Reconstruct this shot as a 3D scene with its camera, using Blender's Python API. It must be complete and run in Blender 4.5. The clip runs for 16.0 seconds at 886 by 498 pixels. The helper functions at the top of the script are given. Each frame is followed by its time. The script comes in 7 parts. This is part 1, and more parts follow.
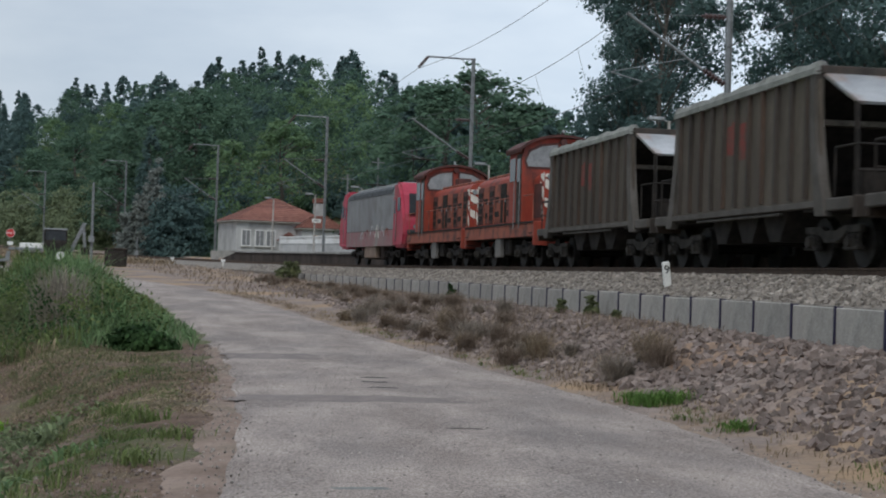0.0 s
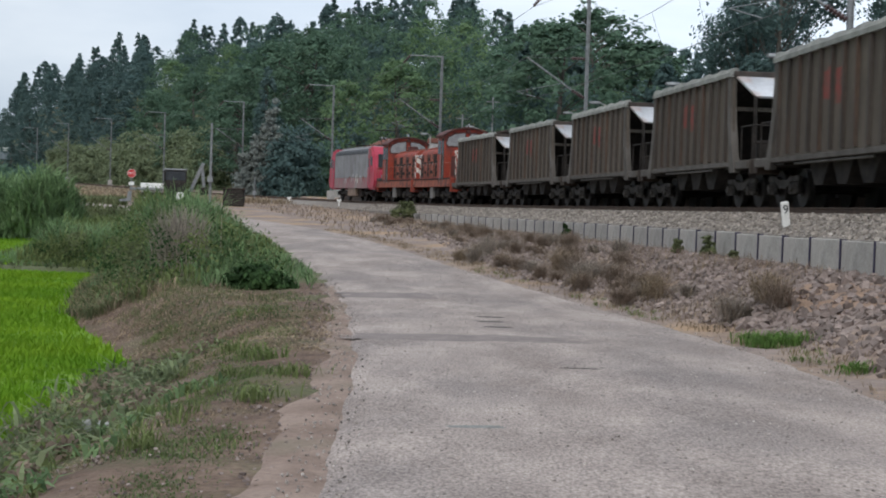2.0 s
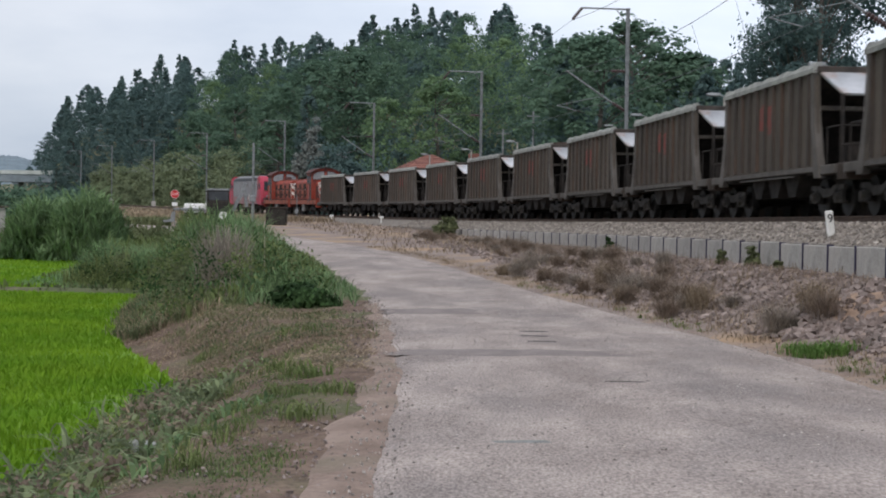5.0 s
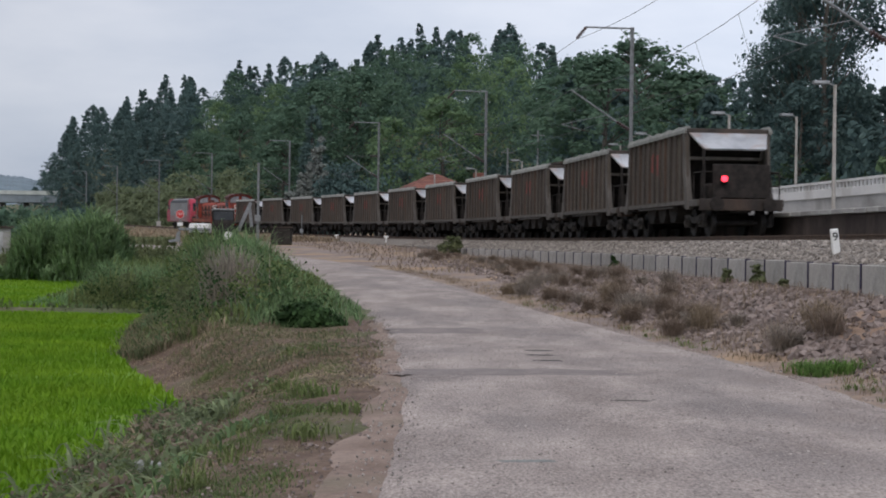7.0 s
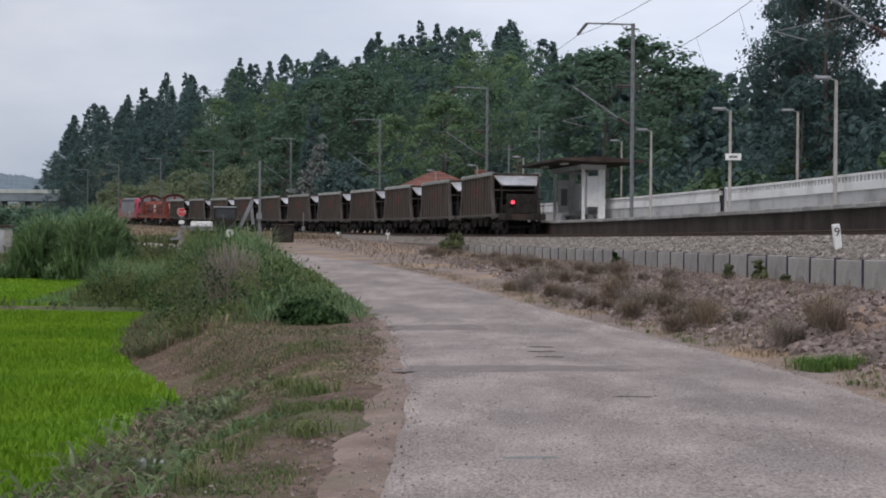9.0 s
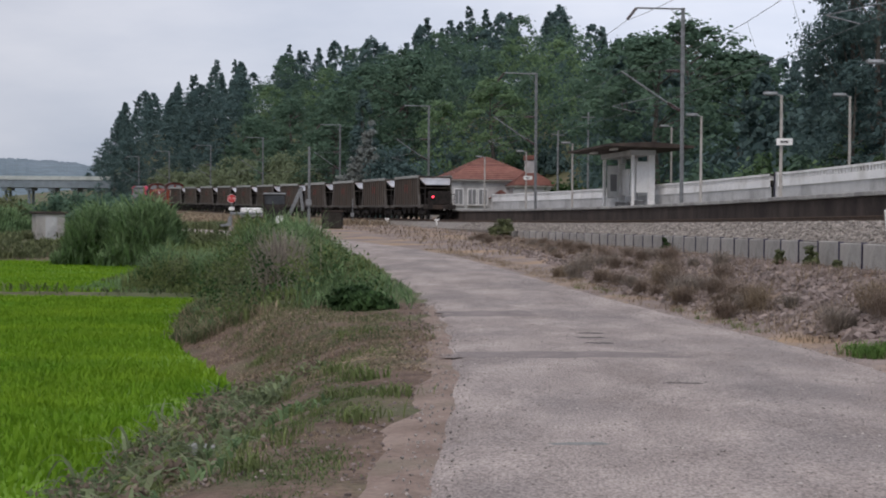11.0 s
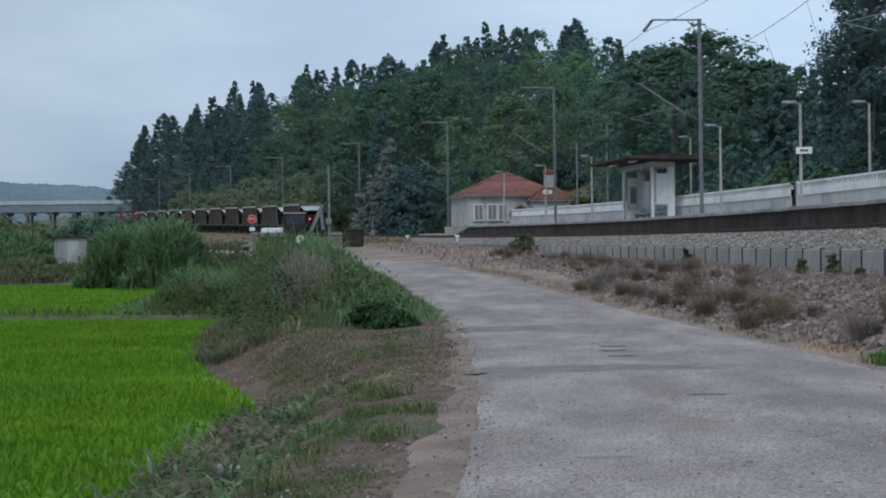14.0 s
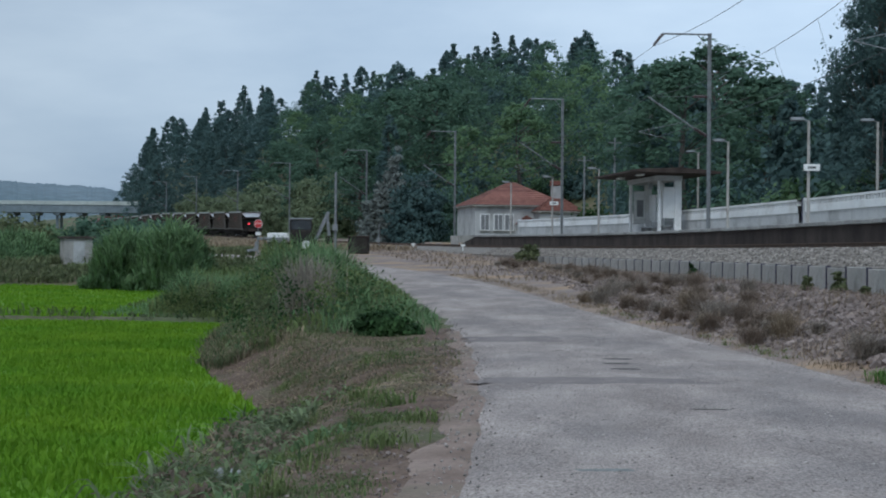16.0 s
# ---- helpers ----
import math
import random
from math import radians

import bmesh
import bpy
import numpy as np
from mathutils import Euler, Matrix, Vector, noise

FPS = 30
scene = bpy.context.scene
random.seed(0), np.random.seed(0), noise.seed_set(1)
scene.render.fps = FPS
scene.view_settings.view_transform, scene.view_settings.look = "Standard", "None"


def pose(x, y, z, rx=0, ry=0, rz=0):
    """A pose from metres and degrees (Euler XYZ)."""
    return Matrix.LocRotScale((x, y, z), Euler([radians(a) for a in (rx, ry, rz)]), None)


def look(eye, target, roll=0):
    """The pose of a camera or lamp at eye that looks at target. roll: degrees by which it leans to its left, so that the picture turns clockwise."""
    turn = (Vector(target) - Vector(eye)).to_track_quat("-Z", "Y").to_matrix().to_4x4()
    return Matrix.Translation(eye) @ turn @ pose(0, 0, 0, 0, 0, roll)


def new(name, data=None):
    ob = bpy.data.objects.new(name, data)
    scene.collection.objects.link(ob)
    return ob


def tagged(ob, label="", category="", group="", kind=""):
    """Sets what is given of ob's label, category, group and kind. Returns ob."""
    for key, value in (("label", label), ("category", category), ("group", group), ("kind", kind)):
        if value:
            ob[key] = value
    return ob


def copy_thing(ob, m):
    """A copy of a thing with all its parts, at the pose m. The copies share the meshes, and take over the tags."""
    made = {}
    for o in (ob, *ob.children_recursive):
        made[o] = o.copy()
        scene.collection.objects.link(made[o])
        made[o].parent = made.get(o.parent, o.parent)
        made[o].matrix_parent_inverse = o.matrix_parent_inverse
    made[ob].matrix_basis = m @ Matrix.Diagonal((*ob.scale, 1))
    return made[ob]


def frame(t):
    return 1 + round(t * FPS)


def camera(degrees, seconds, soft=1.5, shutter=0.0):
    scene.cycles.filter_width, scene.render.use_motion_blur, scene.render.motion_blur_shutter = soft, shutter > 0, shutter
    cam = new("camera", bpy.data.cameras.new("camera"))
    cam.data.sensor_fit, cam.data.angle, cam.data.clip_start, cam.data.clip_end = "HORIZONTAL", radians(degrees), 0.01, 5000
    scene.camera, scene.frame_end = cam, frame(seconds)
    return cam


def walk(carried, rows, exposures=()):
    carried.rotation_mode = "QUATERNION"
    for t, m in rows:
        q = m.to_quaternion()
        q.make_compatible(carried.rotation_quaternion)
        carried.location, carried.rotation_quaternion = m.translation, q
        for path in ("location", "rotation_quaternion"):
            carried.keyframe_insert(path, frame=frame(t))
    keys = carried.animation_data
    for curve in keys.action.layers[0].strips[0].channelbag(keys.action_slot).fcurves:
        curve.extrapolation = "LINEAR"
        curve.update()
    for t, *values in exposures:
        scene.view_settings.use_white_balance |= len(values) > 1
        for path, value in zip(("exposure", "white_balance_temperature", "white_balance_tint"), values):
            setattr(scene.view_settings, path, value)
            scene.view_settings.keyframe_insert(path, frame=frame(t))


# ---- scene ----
# ---------------------------------------------------------------- camera
EYE = Vector((0.0, 0.0, 1.6))
FOV = 32.4
# seconds, heading to the right of +y, tilt upwards, roll (degrees)
TURNS = [
    (0.0, 5.997, 0.919, 1.837),
    (0.5, 4.726, 0.114, 1.857),
    (1.0, 3.845, -0.480, 1.514),
    (1.5, 2.706, -0.879, 1.754),
    (2.0, 1.763, -1.479, 1.862),
    (2.5, 1.046, -1.924, 1.882),
    (3.0, 0.235, -2.255, 1.417),
    (3.5, 0.018, -2.170, 0.870),
    (4.0, 0.098, -1.850, 0.605),
    (4.5, 0.085, -1.566, 0.752),
    (5.0, 0.146, -0.936, 0.844),
    (5.2, 0.216, -0.670, 0.884),
    (7.3, -0.066, -0.214, 0.683),
    (7.5, 0.002, -0.341, 0.738),
    (8.0, -0.072, -0.546, 0.635),
    (10.3, -0.195, -0.017, 0.195),
    (10.5, -0.439, -0.241, 0.249),
    (11.0, -1.949, -0.871, 0.368),
    (11.5, -2.693, -0.727, 0.312),
    (12.0, -3.274, -0.425, 0.228),
    (12.5, -3.280, -0.908, -0.062),
    (13.0, -2.906, -0.349, 0.147),
    (13.5, -1.987, -0.151, -0.216),
    (14.0, -2.732, -0.259, -0.840),
    (14.5, -4.204, -0.343, -0.843),
    (15.0, -4.529, -0.060, -0.628),
    (15.5, -4.124, -0.361, 0.122),
    (16.0, -2.939, 0.074, 0.455),
]


def aim(heading, tilt, roll):
    h, e = radians(heading), radians(tilt)
    way = Vector((math.sin(h) * math.cos(e), math.cos(h) * math.cos(e), math.sin(e)))
    return look(EYE, EYE + way, roll)


cam = camera(FOV, 16.0, soft=1.9, shutter=0.3)
walk(cam, [(t, aim(h, e, r)) for t, h, e, r in TURNS],
     exposures=[(0.0, 0.44, 6400, 8), (1.5, 0.7, 6450, 9), (3.0, 0.97, 6700, 11), (4.0, 0.9, 6750, 12), (4.5, 0.92, 6750, 12), (5.0, 0.78, 6600, 13), (7.4, 0.52, 6600, 15), (8.0, 0.52, 6600, 15), (11.0, 0.54, 6650, 17), (12.5, 0.4, 6400, 12), (14.0, 0.34, 5750, 5), (16.0, 0.34, 5700, 4)])

# ---------------------------------------------------------------- light
SUN_HEIGHT, SUN_TURN = radians(52), radians(200)


def overcast_sky():
    w = bpy.data.worlds.new("sky")
    w.use_nodes = True
    scene.world = w
    nt = w.node_tree
    nt.nodes.clear()
    out = nt.nodes.new("ShaderNodeOutputWorld")
    bg = nt.nodes.new("ShaderNodeBackground")
    sky = nt.nodes.new("ShaderNodeTexSky")
    sky.sky_type, sky.sun_disc = "NISHITA", False
    sky.sun_elevation, sky.sun_rotation = SUN_HEIGHT, SUN_TURN
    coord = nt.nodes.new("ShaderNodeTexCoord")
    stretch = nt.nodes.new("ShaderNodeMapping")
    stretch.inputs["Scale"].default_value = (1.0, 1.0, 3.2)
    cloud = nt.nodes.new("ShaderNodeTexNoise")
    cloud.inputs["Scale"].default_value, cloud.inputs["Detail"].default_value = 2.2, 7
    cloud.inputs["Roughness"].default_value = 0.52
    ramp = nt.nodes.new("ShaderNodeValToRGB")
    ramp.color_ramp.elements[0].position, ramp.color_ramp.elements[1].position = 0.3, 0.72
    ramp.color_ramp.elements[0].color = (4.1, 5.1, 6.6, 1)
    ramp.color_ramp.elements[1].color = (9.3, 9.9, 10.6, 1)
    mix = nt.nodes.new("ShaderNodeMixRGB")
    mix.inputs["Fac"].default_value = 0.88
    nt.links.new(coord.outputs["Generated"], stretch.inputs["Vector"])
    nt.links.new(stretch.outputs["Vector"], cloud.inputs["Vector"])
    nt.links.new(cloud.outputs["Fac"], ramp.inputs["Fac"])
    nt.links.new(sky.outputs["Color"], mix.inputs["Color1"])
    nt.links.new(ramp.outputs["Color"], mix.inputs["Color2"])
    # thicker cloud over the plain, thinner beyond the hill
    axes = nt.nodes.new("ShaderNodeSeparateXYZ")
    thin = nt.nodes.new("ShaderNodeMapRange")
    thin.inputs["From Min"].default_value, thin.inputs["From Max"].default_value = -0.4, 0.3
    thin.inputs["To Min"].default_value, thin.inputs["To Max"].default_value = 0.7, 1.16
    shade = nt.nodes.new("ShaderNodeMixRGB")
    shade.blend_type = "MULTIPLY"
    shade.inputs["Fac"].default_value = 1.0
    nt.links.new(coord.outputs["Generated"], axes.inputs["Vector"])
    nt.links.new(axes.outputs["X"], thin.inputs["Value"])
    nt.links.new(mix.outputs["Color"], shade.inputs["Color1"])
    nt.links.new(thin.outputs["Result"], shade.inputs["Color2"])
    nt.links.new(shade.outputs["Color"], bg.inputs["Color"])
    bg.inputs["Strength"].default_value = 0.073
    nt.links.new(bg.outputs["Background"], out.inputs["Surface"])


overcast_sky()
sun = new("sun", bpy.data.lights.new("sun", "SUN"))
sun.data.energy, sun.data.angle, sun.data.color = 1.0, radians(25), (1.0, 0.96, 0.9)
sun.matrix_world = look((0, 0, 0), (-math.sin(SUN_TURN) * math.cos(SUN_HEIGHT), -math.cos(SUN_TURN) * math.cos(SUN_HEIGHT), -math.sin(SUN_HEIGHT)))


# ---------------------------------------------------------------- materials
def material(name, a, b, scale=6.0, rough=0.85, metal=0.0, bump=0.0, fine=40.0, lo=0.35, hi=0.65, c=None, cscale=1.0, vary=0.0, island=False, stretch=(1, 1, 1), trans=0.0, grain=(0.72, 1.22), sharp=0.3):
    """Two colours mixed by noise at one scale, dulled by a finer noise, a third colour in large patches c, and a random shade per piece."""
    m = bpy.data.materials.new(name)
    m.use_nodes = True
    nt = m.node_tree
    bs = nt.nodes["Principled BSDF"]
    co = nt.nodes.new("ShaderNodeTexCoord")
    mp = nt.nodes.new("ShaderNodeMapping")
    mp.inputs["Scale"].default_value = stretch
    nt.links.new(co.outputs["Object"], mp.inputs["Vector"])

    def noise_fac(sc, detail, low, high):
        n = nt.nodes.new("ShaderNodeTexNoise")
        n.inputs["Scale"].default_value, n.inputs["Detail"].default_value = sc, detail
        n.inputs["Roughness"].default_value = 0.6
        nt.links.new(mp.outputs["Vector"], n.inputs["Vector"])
        r = nt.nodes.new("ShaderNodeMapRange")
        r.inputs["From Min"].default_value, r.inputs["From Max"].default_value = low, high
        nt.links.new(n.outputs["Fac"], r.inputs["Value"])
        return n, r.outputs["Result"]

    def mix(f, c1, c2, mode="MIX"):
        x = nt.nodes.new("ShaderNodeMixRGB")
        x.blend_type = mode
        for key, v in (("Fac", f), ("Color1", c1), ("Color2", c2)):
            if isinstance(v, bpy.types.NodeSocket):
                nt.links.new(v, x.inputs[key])
            elif isinstance(v, (int, float)):
                x.inputs[key].default_value = v
            else:
                x.inputs[key].default_value = (*v, 1)
        return x.outputs["Color"]

    n1, f1 = noise_fac(scale, 5, lo, hi)
    col = mix(f1, a, b)
    if c:
        _, f3 = noise_fac(cscale, 4, 0.48, 0.66)
        col = mix(f3, col, c)
    n2, f2 = noise_fac(fine, 3, 0.5 - sharp, 0.5 + sharp)
    g = nt.nodes.new("ShaderNodeMapRange")
    g.inputs["To Min"].default_value, g.inputs["To Max"].default_value = grain
    nt.links.new(f2, g.inputs["Value"])
    col = mix(1.0, col, g.outputs["Result"], "MULTIPLY")
    if vary:
        src = nt.nodes.new("ShaderNodeNewGeometry") if island else nt.nodes.new("ShaderNodeObjectInfo")
        v = nt.nodes.new("ShaderNodeMapRange")
        v.inputs["To Min"].default_value, v.inputs["To Max"].default_value = 1 - vary, 1 + vary
        nt.links.new(src.outputs["Random Per Island" if island else "Random"], v.inputs["Value"])
        col = mix(1.0, col, v.outputs["Result"], "MULTIPLY")
    nt.links.new(col, bs.inputs["Base Color"])
    bs.inputs["Roughness"].default_value, bs.inputs["Metallic"].default_value = rough, metal
    bs.inputs["Specular IOR Level"].default_value = 0.3
    if trans:
        bs.inputs["Transmission Weight"].default_value = trans
    if bump:
        bp = nt.nodes.new("ShaderNodeBump")
        bp.inputs["Strength"].default_value, bp.inputs["Distance"].default_value = bump, 0.03
        nt.links.new(n2.outputs["Fac"], bp.inputs["Height"])
        nt.links.new(bp.outputs["Normal"], bs.inputs["Normal"])
    return m


def glow(name, colour, strength):
    m = bpy.data.materials.new(name)
    m.use_nodes = True
    bs = m.node_tree.nodes["Principled BSDF"]
    bs.inputs["Base Color"].default_value = (*colour, 1)
    bs.inputs["Emission Color"].default_value = (*colour, 1)
    bs.inputs["Emission Strength"].default_value = strength
    return m


def road_surface():
    m = material("worn_asphalt", (0.268, 0.224, 0.203), (0.405, 0.344, 0.312), 1.1, 0.92, bump=0.8, fine=46, c=(0.225, 0.195, 0.184), cscale=0.5, grain=(0.62, 1.32), sharp=0.16, stretch=(1, 0.42, 1), lo=0.38, hi=0.62)
    nt = m.node_tree
    bs = nt.nodes["Principled BSDF"]
    was = bs.inputs["Base Color"].links[0].from_socket
    co = nt.nodes.new("ShaderNodeTexCoord")
    # pale chippings that stand out of the worn binder
    vo = nt.nodes.new("ShaderNodeTexVoronoi")
    vo.inputs["Scale"].default_value = 38
    nt.links.new(co.outputs["Object"], vo.inputs["Vector"])
    where = nt.nodes.new("ShaderNodeTexNoise")
    where.inputs["Scale"].default_value, where.inputs["Detail"].default_value = 0.8, 6
    nt.links.new(co.outputs["Object"], where.inputs["Vector"])
    chip = nt.nodes.new("ShaderNodeMapRange")
    chip.inputs["From Min"].default_value, chip.inputs["From Max"].default_value = 0.32, 0.16
    chip.inputs["To Min"].default_value, chip.inputs["To Max"].default_value = 0.0, 0.8
    nt.links.new(vo.outputs["Distance"], chip.inputs["Value"])
    bare = nt.nodes.new("ShaderNodeMapRange")
    bare.inputs["From Min"].default_value, bare.inputs["From Max"].default_value = 0.42, 0.62
    nt.links.new(where.outputs["Fac"], bare.inputs["Value"])
    both = nt.nodes.new("ShaderNodeMath")
    both.operation = "MULTIPLY"
    nt.links.new(chip.outputs["Result"], both.inputs[0])
    nt.links.new(bare.outputs["Result"], both.inputs[1])
    mx = nt.nodes.new("ShaderNodeMixRGB")
    mx.inputs["Color2"].default_value = (0.5, 0.445, 0.405, 1)
    nt.links.new(both.outputs["Value"], mx.inputs["Fac"])
    nt.links.new(was, mx.inputs["Color1"])
    nt.links.new(mx.outputs["Color"], bs.inputs["Base Color"])
    return m


M_ROAD = road_surface()
M_PATCH = material("road_patch", (0.185, 0.158, 0.15), (0.26, 0.222, 0.207), 2.0, 0.9, bump=0.4, fine=50)
M_CRACK = material("tar_crack", (0.03, 0.03, 0.03), (0.06, 0.055, 0.05), 4.0)
M_EARTH = material("verge_earth", (0.098, 0.062, 0.045), (0.19, 0.134, 0.1), 1.3, 0.95, bump=1.0, fine=16, c=(0.1, 0.1, 0.05), cscale=0.5, grain=(0.55, 1.4))
M_SAND = material("sandy_edge", (0.195, 0.138, 0.11), (0.3, 0.226, 0.186), 1.6, 0.95, bump=0.6, fine=22, c=(0.2, 0.16, 0.12), cscale=0.9)
M_SLOPE = material("stony_slope", (0.2, 0.155, 0.137), (0.28, 0.225, 0.197), 0.7, 0.95, bump=1.0, fine=9, c=(0.36, 0.25, 0.16), cscale=0.25)
M_CLAY = material("bare_clay", (0.25, 0.165, 0.115), (0.33, 0.23, 0.165), 2.2, 0.95, bump=0.9, fine=16, c=(0.24, 0.165, 0.12), cscale=1.2)
M_BALLAST = material("ballast", (0.165, 0.145, 0.128), (0.27, 0.242, 0.215), 3.0, 0.95, bump=1.0, fine=12)
M_STONE = material("ballast_stone", (0.2, 0.175, 0.155), (0.31, 0.28, 0.25), 3.0, 0.9, bump=0.3, fine=20, vary=0.45, island=True)
M_GRIT = material("road_grit", (0.2, 0.175, 0.16), (0.42, 0.38, 0.35), 9.0, 0.95, vary=0.4, island=True)
M_ROCK = material("slope_rock", (0.155, 0.122, 0.11), (0.26, 0.212, 0.192), 2.0, 0.92, bump=0.4, fine=20, vary=0.4, island=True)
M_CONC = material("concrete", (0.36, 0.34, 0.315), (0.47, 0.445, 0.415), 1.4, 0.9, bump=0.25, fine=30, c=(0.29, 0.28, 0.26), cscale=0.9, vary=0.1)
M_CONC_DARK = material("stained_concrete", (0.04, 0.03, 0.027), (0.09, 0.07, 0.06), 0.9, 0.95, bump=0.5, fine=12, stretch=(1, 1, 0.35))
M_COPING = material("platform_coping", (0.27, 0.26, 0.25), (0.4, 0.39, 0.37), 1.0, 0.9, bump=0.3, fine=15, vary=0.2)
M_POST_BLUE = material("dark_steel_post", (0.025, 0.022, 0.06), (0.05, 0.045, 0.085), 5.0, 0.6, 0.3)
M_WHITE = material("white_render", (0.78, 0.78, 0.78), (0.85, 0.85, 0.84), 1.2, 0.85, c=(0.64, 0.63, 0.61), cscale=0.5)
M_GREYR = material("grey_render", (0.46, 0.46, 0.46), (0.55, 0.55, 0.545), 0.8, 0.9, c=(0.34, 0.335, 0.33), cscale=0.6)
M_STEEL = material("rusty_rail", (0.075, 0.05, 0.038), (0.13, 0.085, 0.06), 6.0, 0.7, 0.4)
M_GALV = material("galvanised_steel", (0.2, 0.21, 0.215), (0.3, 0.31, 0.315), 4.0, 0.55, 0.6)
M_WIRE = material("wire", (0.1, 0.11, 0.11), (0.16, 0.17, 0.17), 3.0, 0.5, 0.7)
M_INSUL = material("brown_insulator", (0.05, 0.03, 0.03), (0.09, 0.05, 0.045), 9.0, 0.3)
M_SLEEPER = material("sleeper_concrete", (0.22, 0.2, 0.18), (0.33, 0.31, 0.28), 3.0, 0.95)
M_TILE = material("roof_tile", (0.2, 0.085, 0.068), (0.28, 0.13, 0.1), 1.6, 0.85, bump=0.5, fine=8, c=(0.23, 0.1, 0.08), cscale=0.7, vary=0.2)
M_GLASS = material("dark_glass", (0.03, 0.035, 0.04), (0.05, 0.055, 0.06), 2.0, 0.12)
M_CABGLASS = material("pale_cab_glass", (0.19, 0.2, 0.21), (0.3, 0.31, 0.32), 2.5, 0.25)
M_HOPPER = material("dusty_shaded_hopper_steel", (0.037, 0.031, 0.028), (0.068, 0.057, 0.05), 1.4, 0.8, 0.1, bump=0.3, fine=22, c=(0.09, 0.06, 0.046), cscale=1.1, vary=0.14, stretch=(1, 1, 0.3))
M_POSTS = material("hopper_corner_post", (0.075, 0.067, 0.06), (0.13, 0.118, 0.108), 1.6, 0.8, 0.1, vary=0.1)
M_RIB = material("hopper_rib", (0.078, 0.064, 0.053), (0.124, 0.104, 0.084), 1.6, 0.8, 0.1, bump=0.2, fine=22, vary=0.14, stretch=(1, 1, 0.3))
M_RIM = material("dust_covered_rim", (0.2, 0.205, 0.195), (0.31, 0.315, 0.295), 2.2, 0.9, bump=0.3, fine=16, vary=0.12)
M_CHUTE = material("pale_end_sheet", (0.33, 0.34, 0.36), (0.5, 0.51, 0.53), 1.2, 0.55, 0.2, c=(0.33, 0.22, 0.17), cscale=0.9, vary=0.2)
M_UNDER = material("grimy_underframe", (0.016, 0.014, 0.013), (0.042, 0.035, 0.031), 4.0, 0.85, 0.2)
M_BOGIE = material("dusty_bogie", (0.024, 0.021, 0.019), (0.066, 0.058, 0.051), 4.0, 0.85, 0.2, vary=0.15)
M_WHEEL = material("wheel_steel", (0.014, 0.013, 0.012), (0.036, 0.032, 0.03), 5.0, 0.65, 0.3)
M_RED = material("loco_red", (0.38, 0.035, 0.07), (0.46, 0.055, 0.095), 1.2, 0.5, c=(0.3, 0.07, 0.075), cscale=0.8)
M_LGREY = material("loco_grey", (0.2, 0.205, 0.215), (0.27, 0.275, 0.285), 0.8, 0.55, c=(0.16, 0.15, 0.15), cscale=0.6)
M_LROOF = material("loco_roof", (0.3, 0.31, 0.315), (0.38, 0.39, 0.395), 1.2, 0.6)
M_GREYBOX = material("dusty_grey_box", (0.13, 0.125, 0.12), (0.19, 0.18, 0.17), 2.0, 0.7)
M_GRILLE = material("dark_grille", (0.03, 0.033, 0.037), (0.06, 0.065, 0.07), 5.0, 0.6)
M_ORANGE = material("faded_orange", (0.27, 0.04, 0.026), (0.37, 0.07, 0.04), 1.3, 0.6, c=(0.12, 0.036, 0.03), cscale=1.3, stretch=(1, 1, 0.5))
M_PALEOR = material("rusted_hood_door", (0.35, 0.11, 0.07), (0.26, 0.075, 0.05), 2.0, 0.7, c=(0.1, 0.05, 0.042), cscale=1.6)
M_FADED = material("faded_pink_grey", (0.25, 0.17, 0.17), (0.33, 0.13, 0.15), 0.9, 0.6, c=(0.26, 0.25, 0.23), cscale=0.8)
M_DARKRED = material("dark_red_roof", (0.06, 0.026, 0.024), (0.12, 0.042, 0.036), 2.0, 0.7)
M_STRIPE = material("white_stripe", (0.66, 0.62, 0.56), (0.75, 0.72, 0.66), 2.0, 0.6)
M_SIGNRED = material("sign_red", (0.5, 0.04, 0.045), (0.58, 0.06, 0.06), 2.0, 0.5)
M_FADERED = material("worn_red_mark", (0.26, 0.05, 0.045), (0.13, 0.075, 0.06), 4.0, 0.8)
M_PAINT = material("white_paint", (0.72, 0.72, 0.7), (0.8, 0.8, 0.78), 3.0, 0.6)
M_BLACK = material("black_paint", (0.02, 0.02, 0.02), (0.035, 0.035, 0.035), 3.0, 0.6)
M_YELLOW = material("yellow_panel", (0.62, 0.36, 0.05), (0.7, 0.42, 0.07), 2.0, 0.6)
M_TYRE = material("tyre", (0.02, 0.02, 0.02), (0.04, 0.037, 0.034), 6.0, 0.9)
M_BARK = material("bark", (0.085, 0.075, 0.065), (0.16, 0.145, 0.13), 4.0, 0.95, stretch=(1, 1, 0.2))
M_TAIL = glow("tail_lamp_red", (1.0, 0.04, 0.07), 2.2)


def leaf(name, a, b, vary=0.35):
    m = material(name, a, b, 0.35, 0.75, fine=1.5, vary=vary, island=True)
    nt = m.node_tree
    bs = nt.nodes["Principled BSDF"]
    bs.inputs["Specular IOR Level"].default_value = 0.15
    # light that comes through the leaf
    tr, mx, out = nt.nodes.new("ShaderNodeBsdfTranslucent"), nt.nodes.new("ShaderNodeMixShader"), nt.nodes["Material Output"]
    mx.inputs["Fac"].default_value = 0.42
    nt.links.new(bs.inputs["Base Color"].links[0].from_socket, tr.inputs["Color"])
    nt.links.new(bs.outputs["BSDF"], mx.inputs[1])
    nt.links.new(tr.outputs["BSDF"], mx.inputs[2])
    nt.links.new(mx.outputs["Shader"], out.inputs["Surface"])
    return m


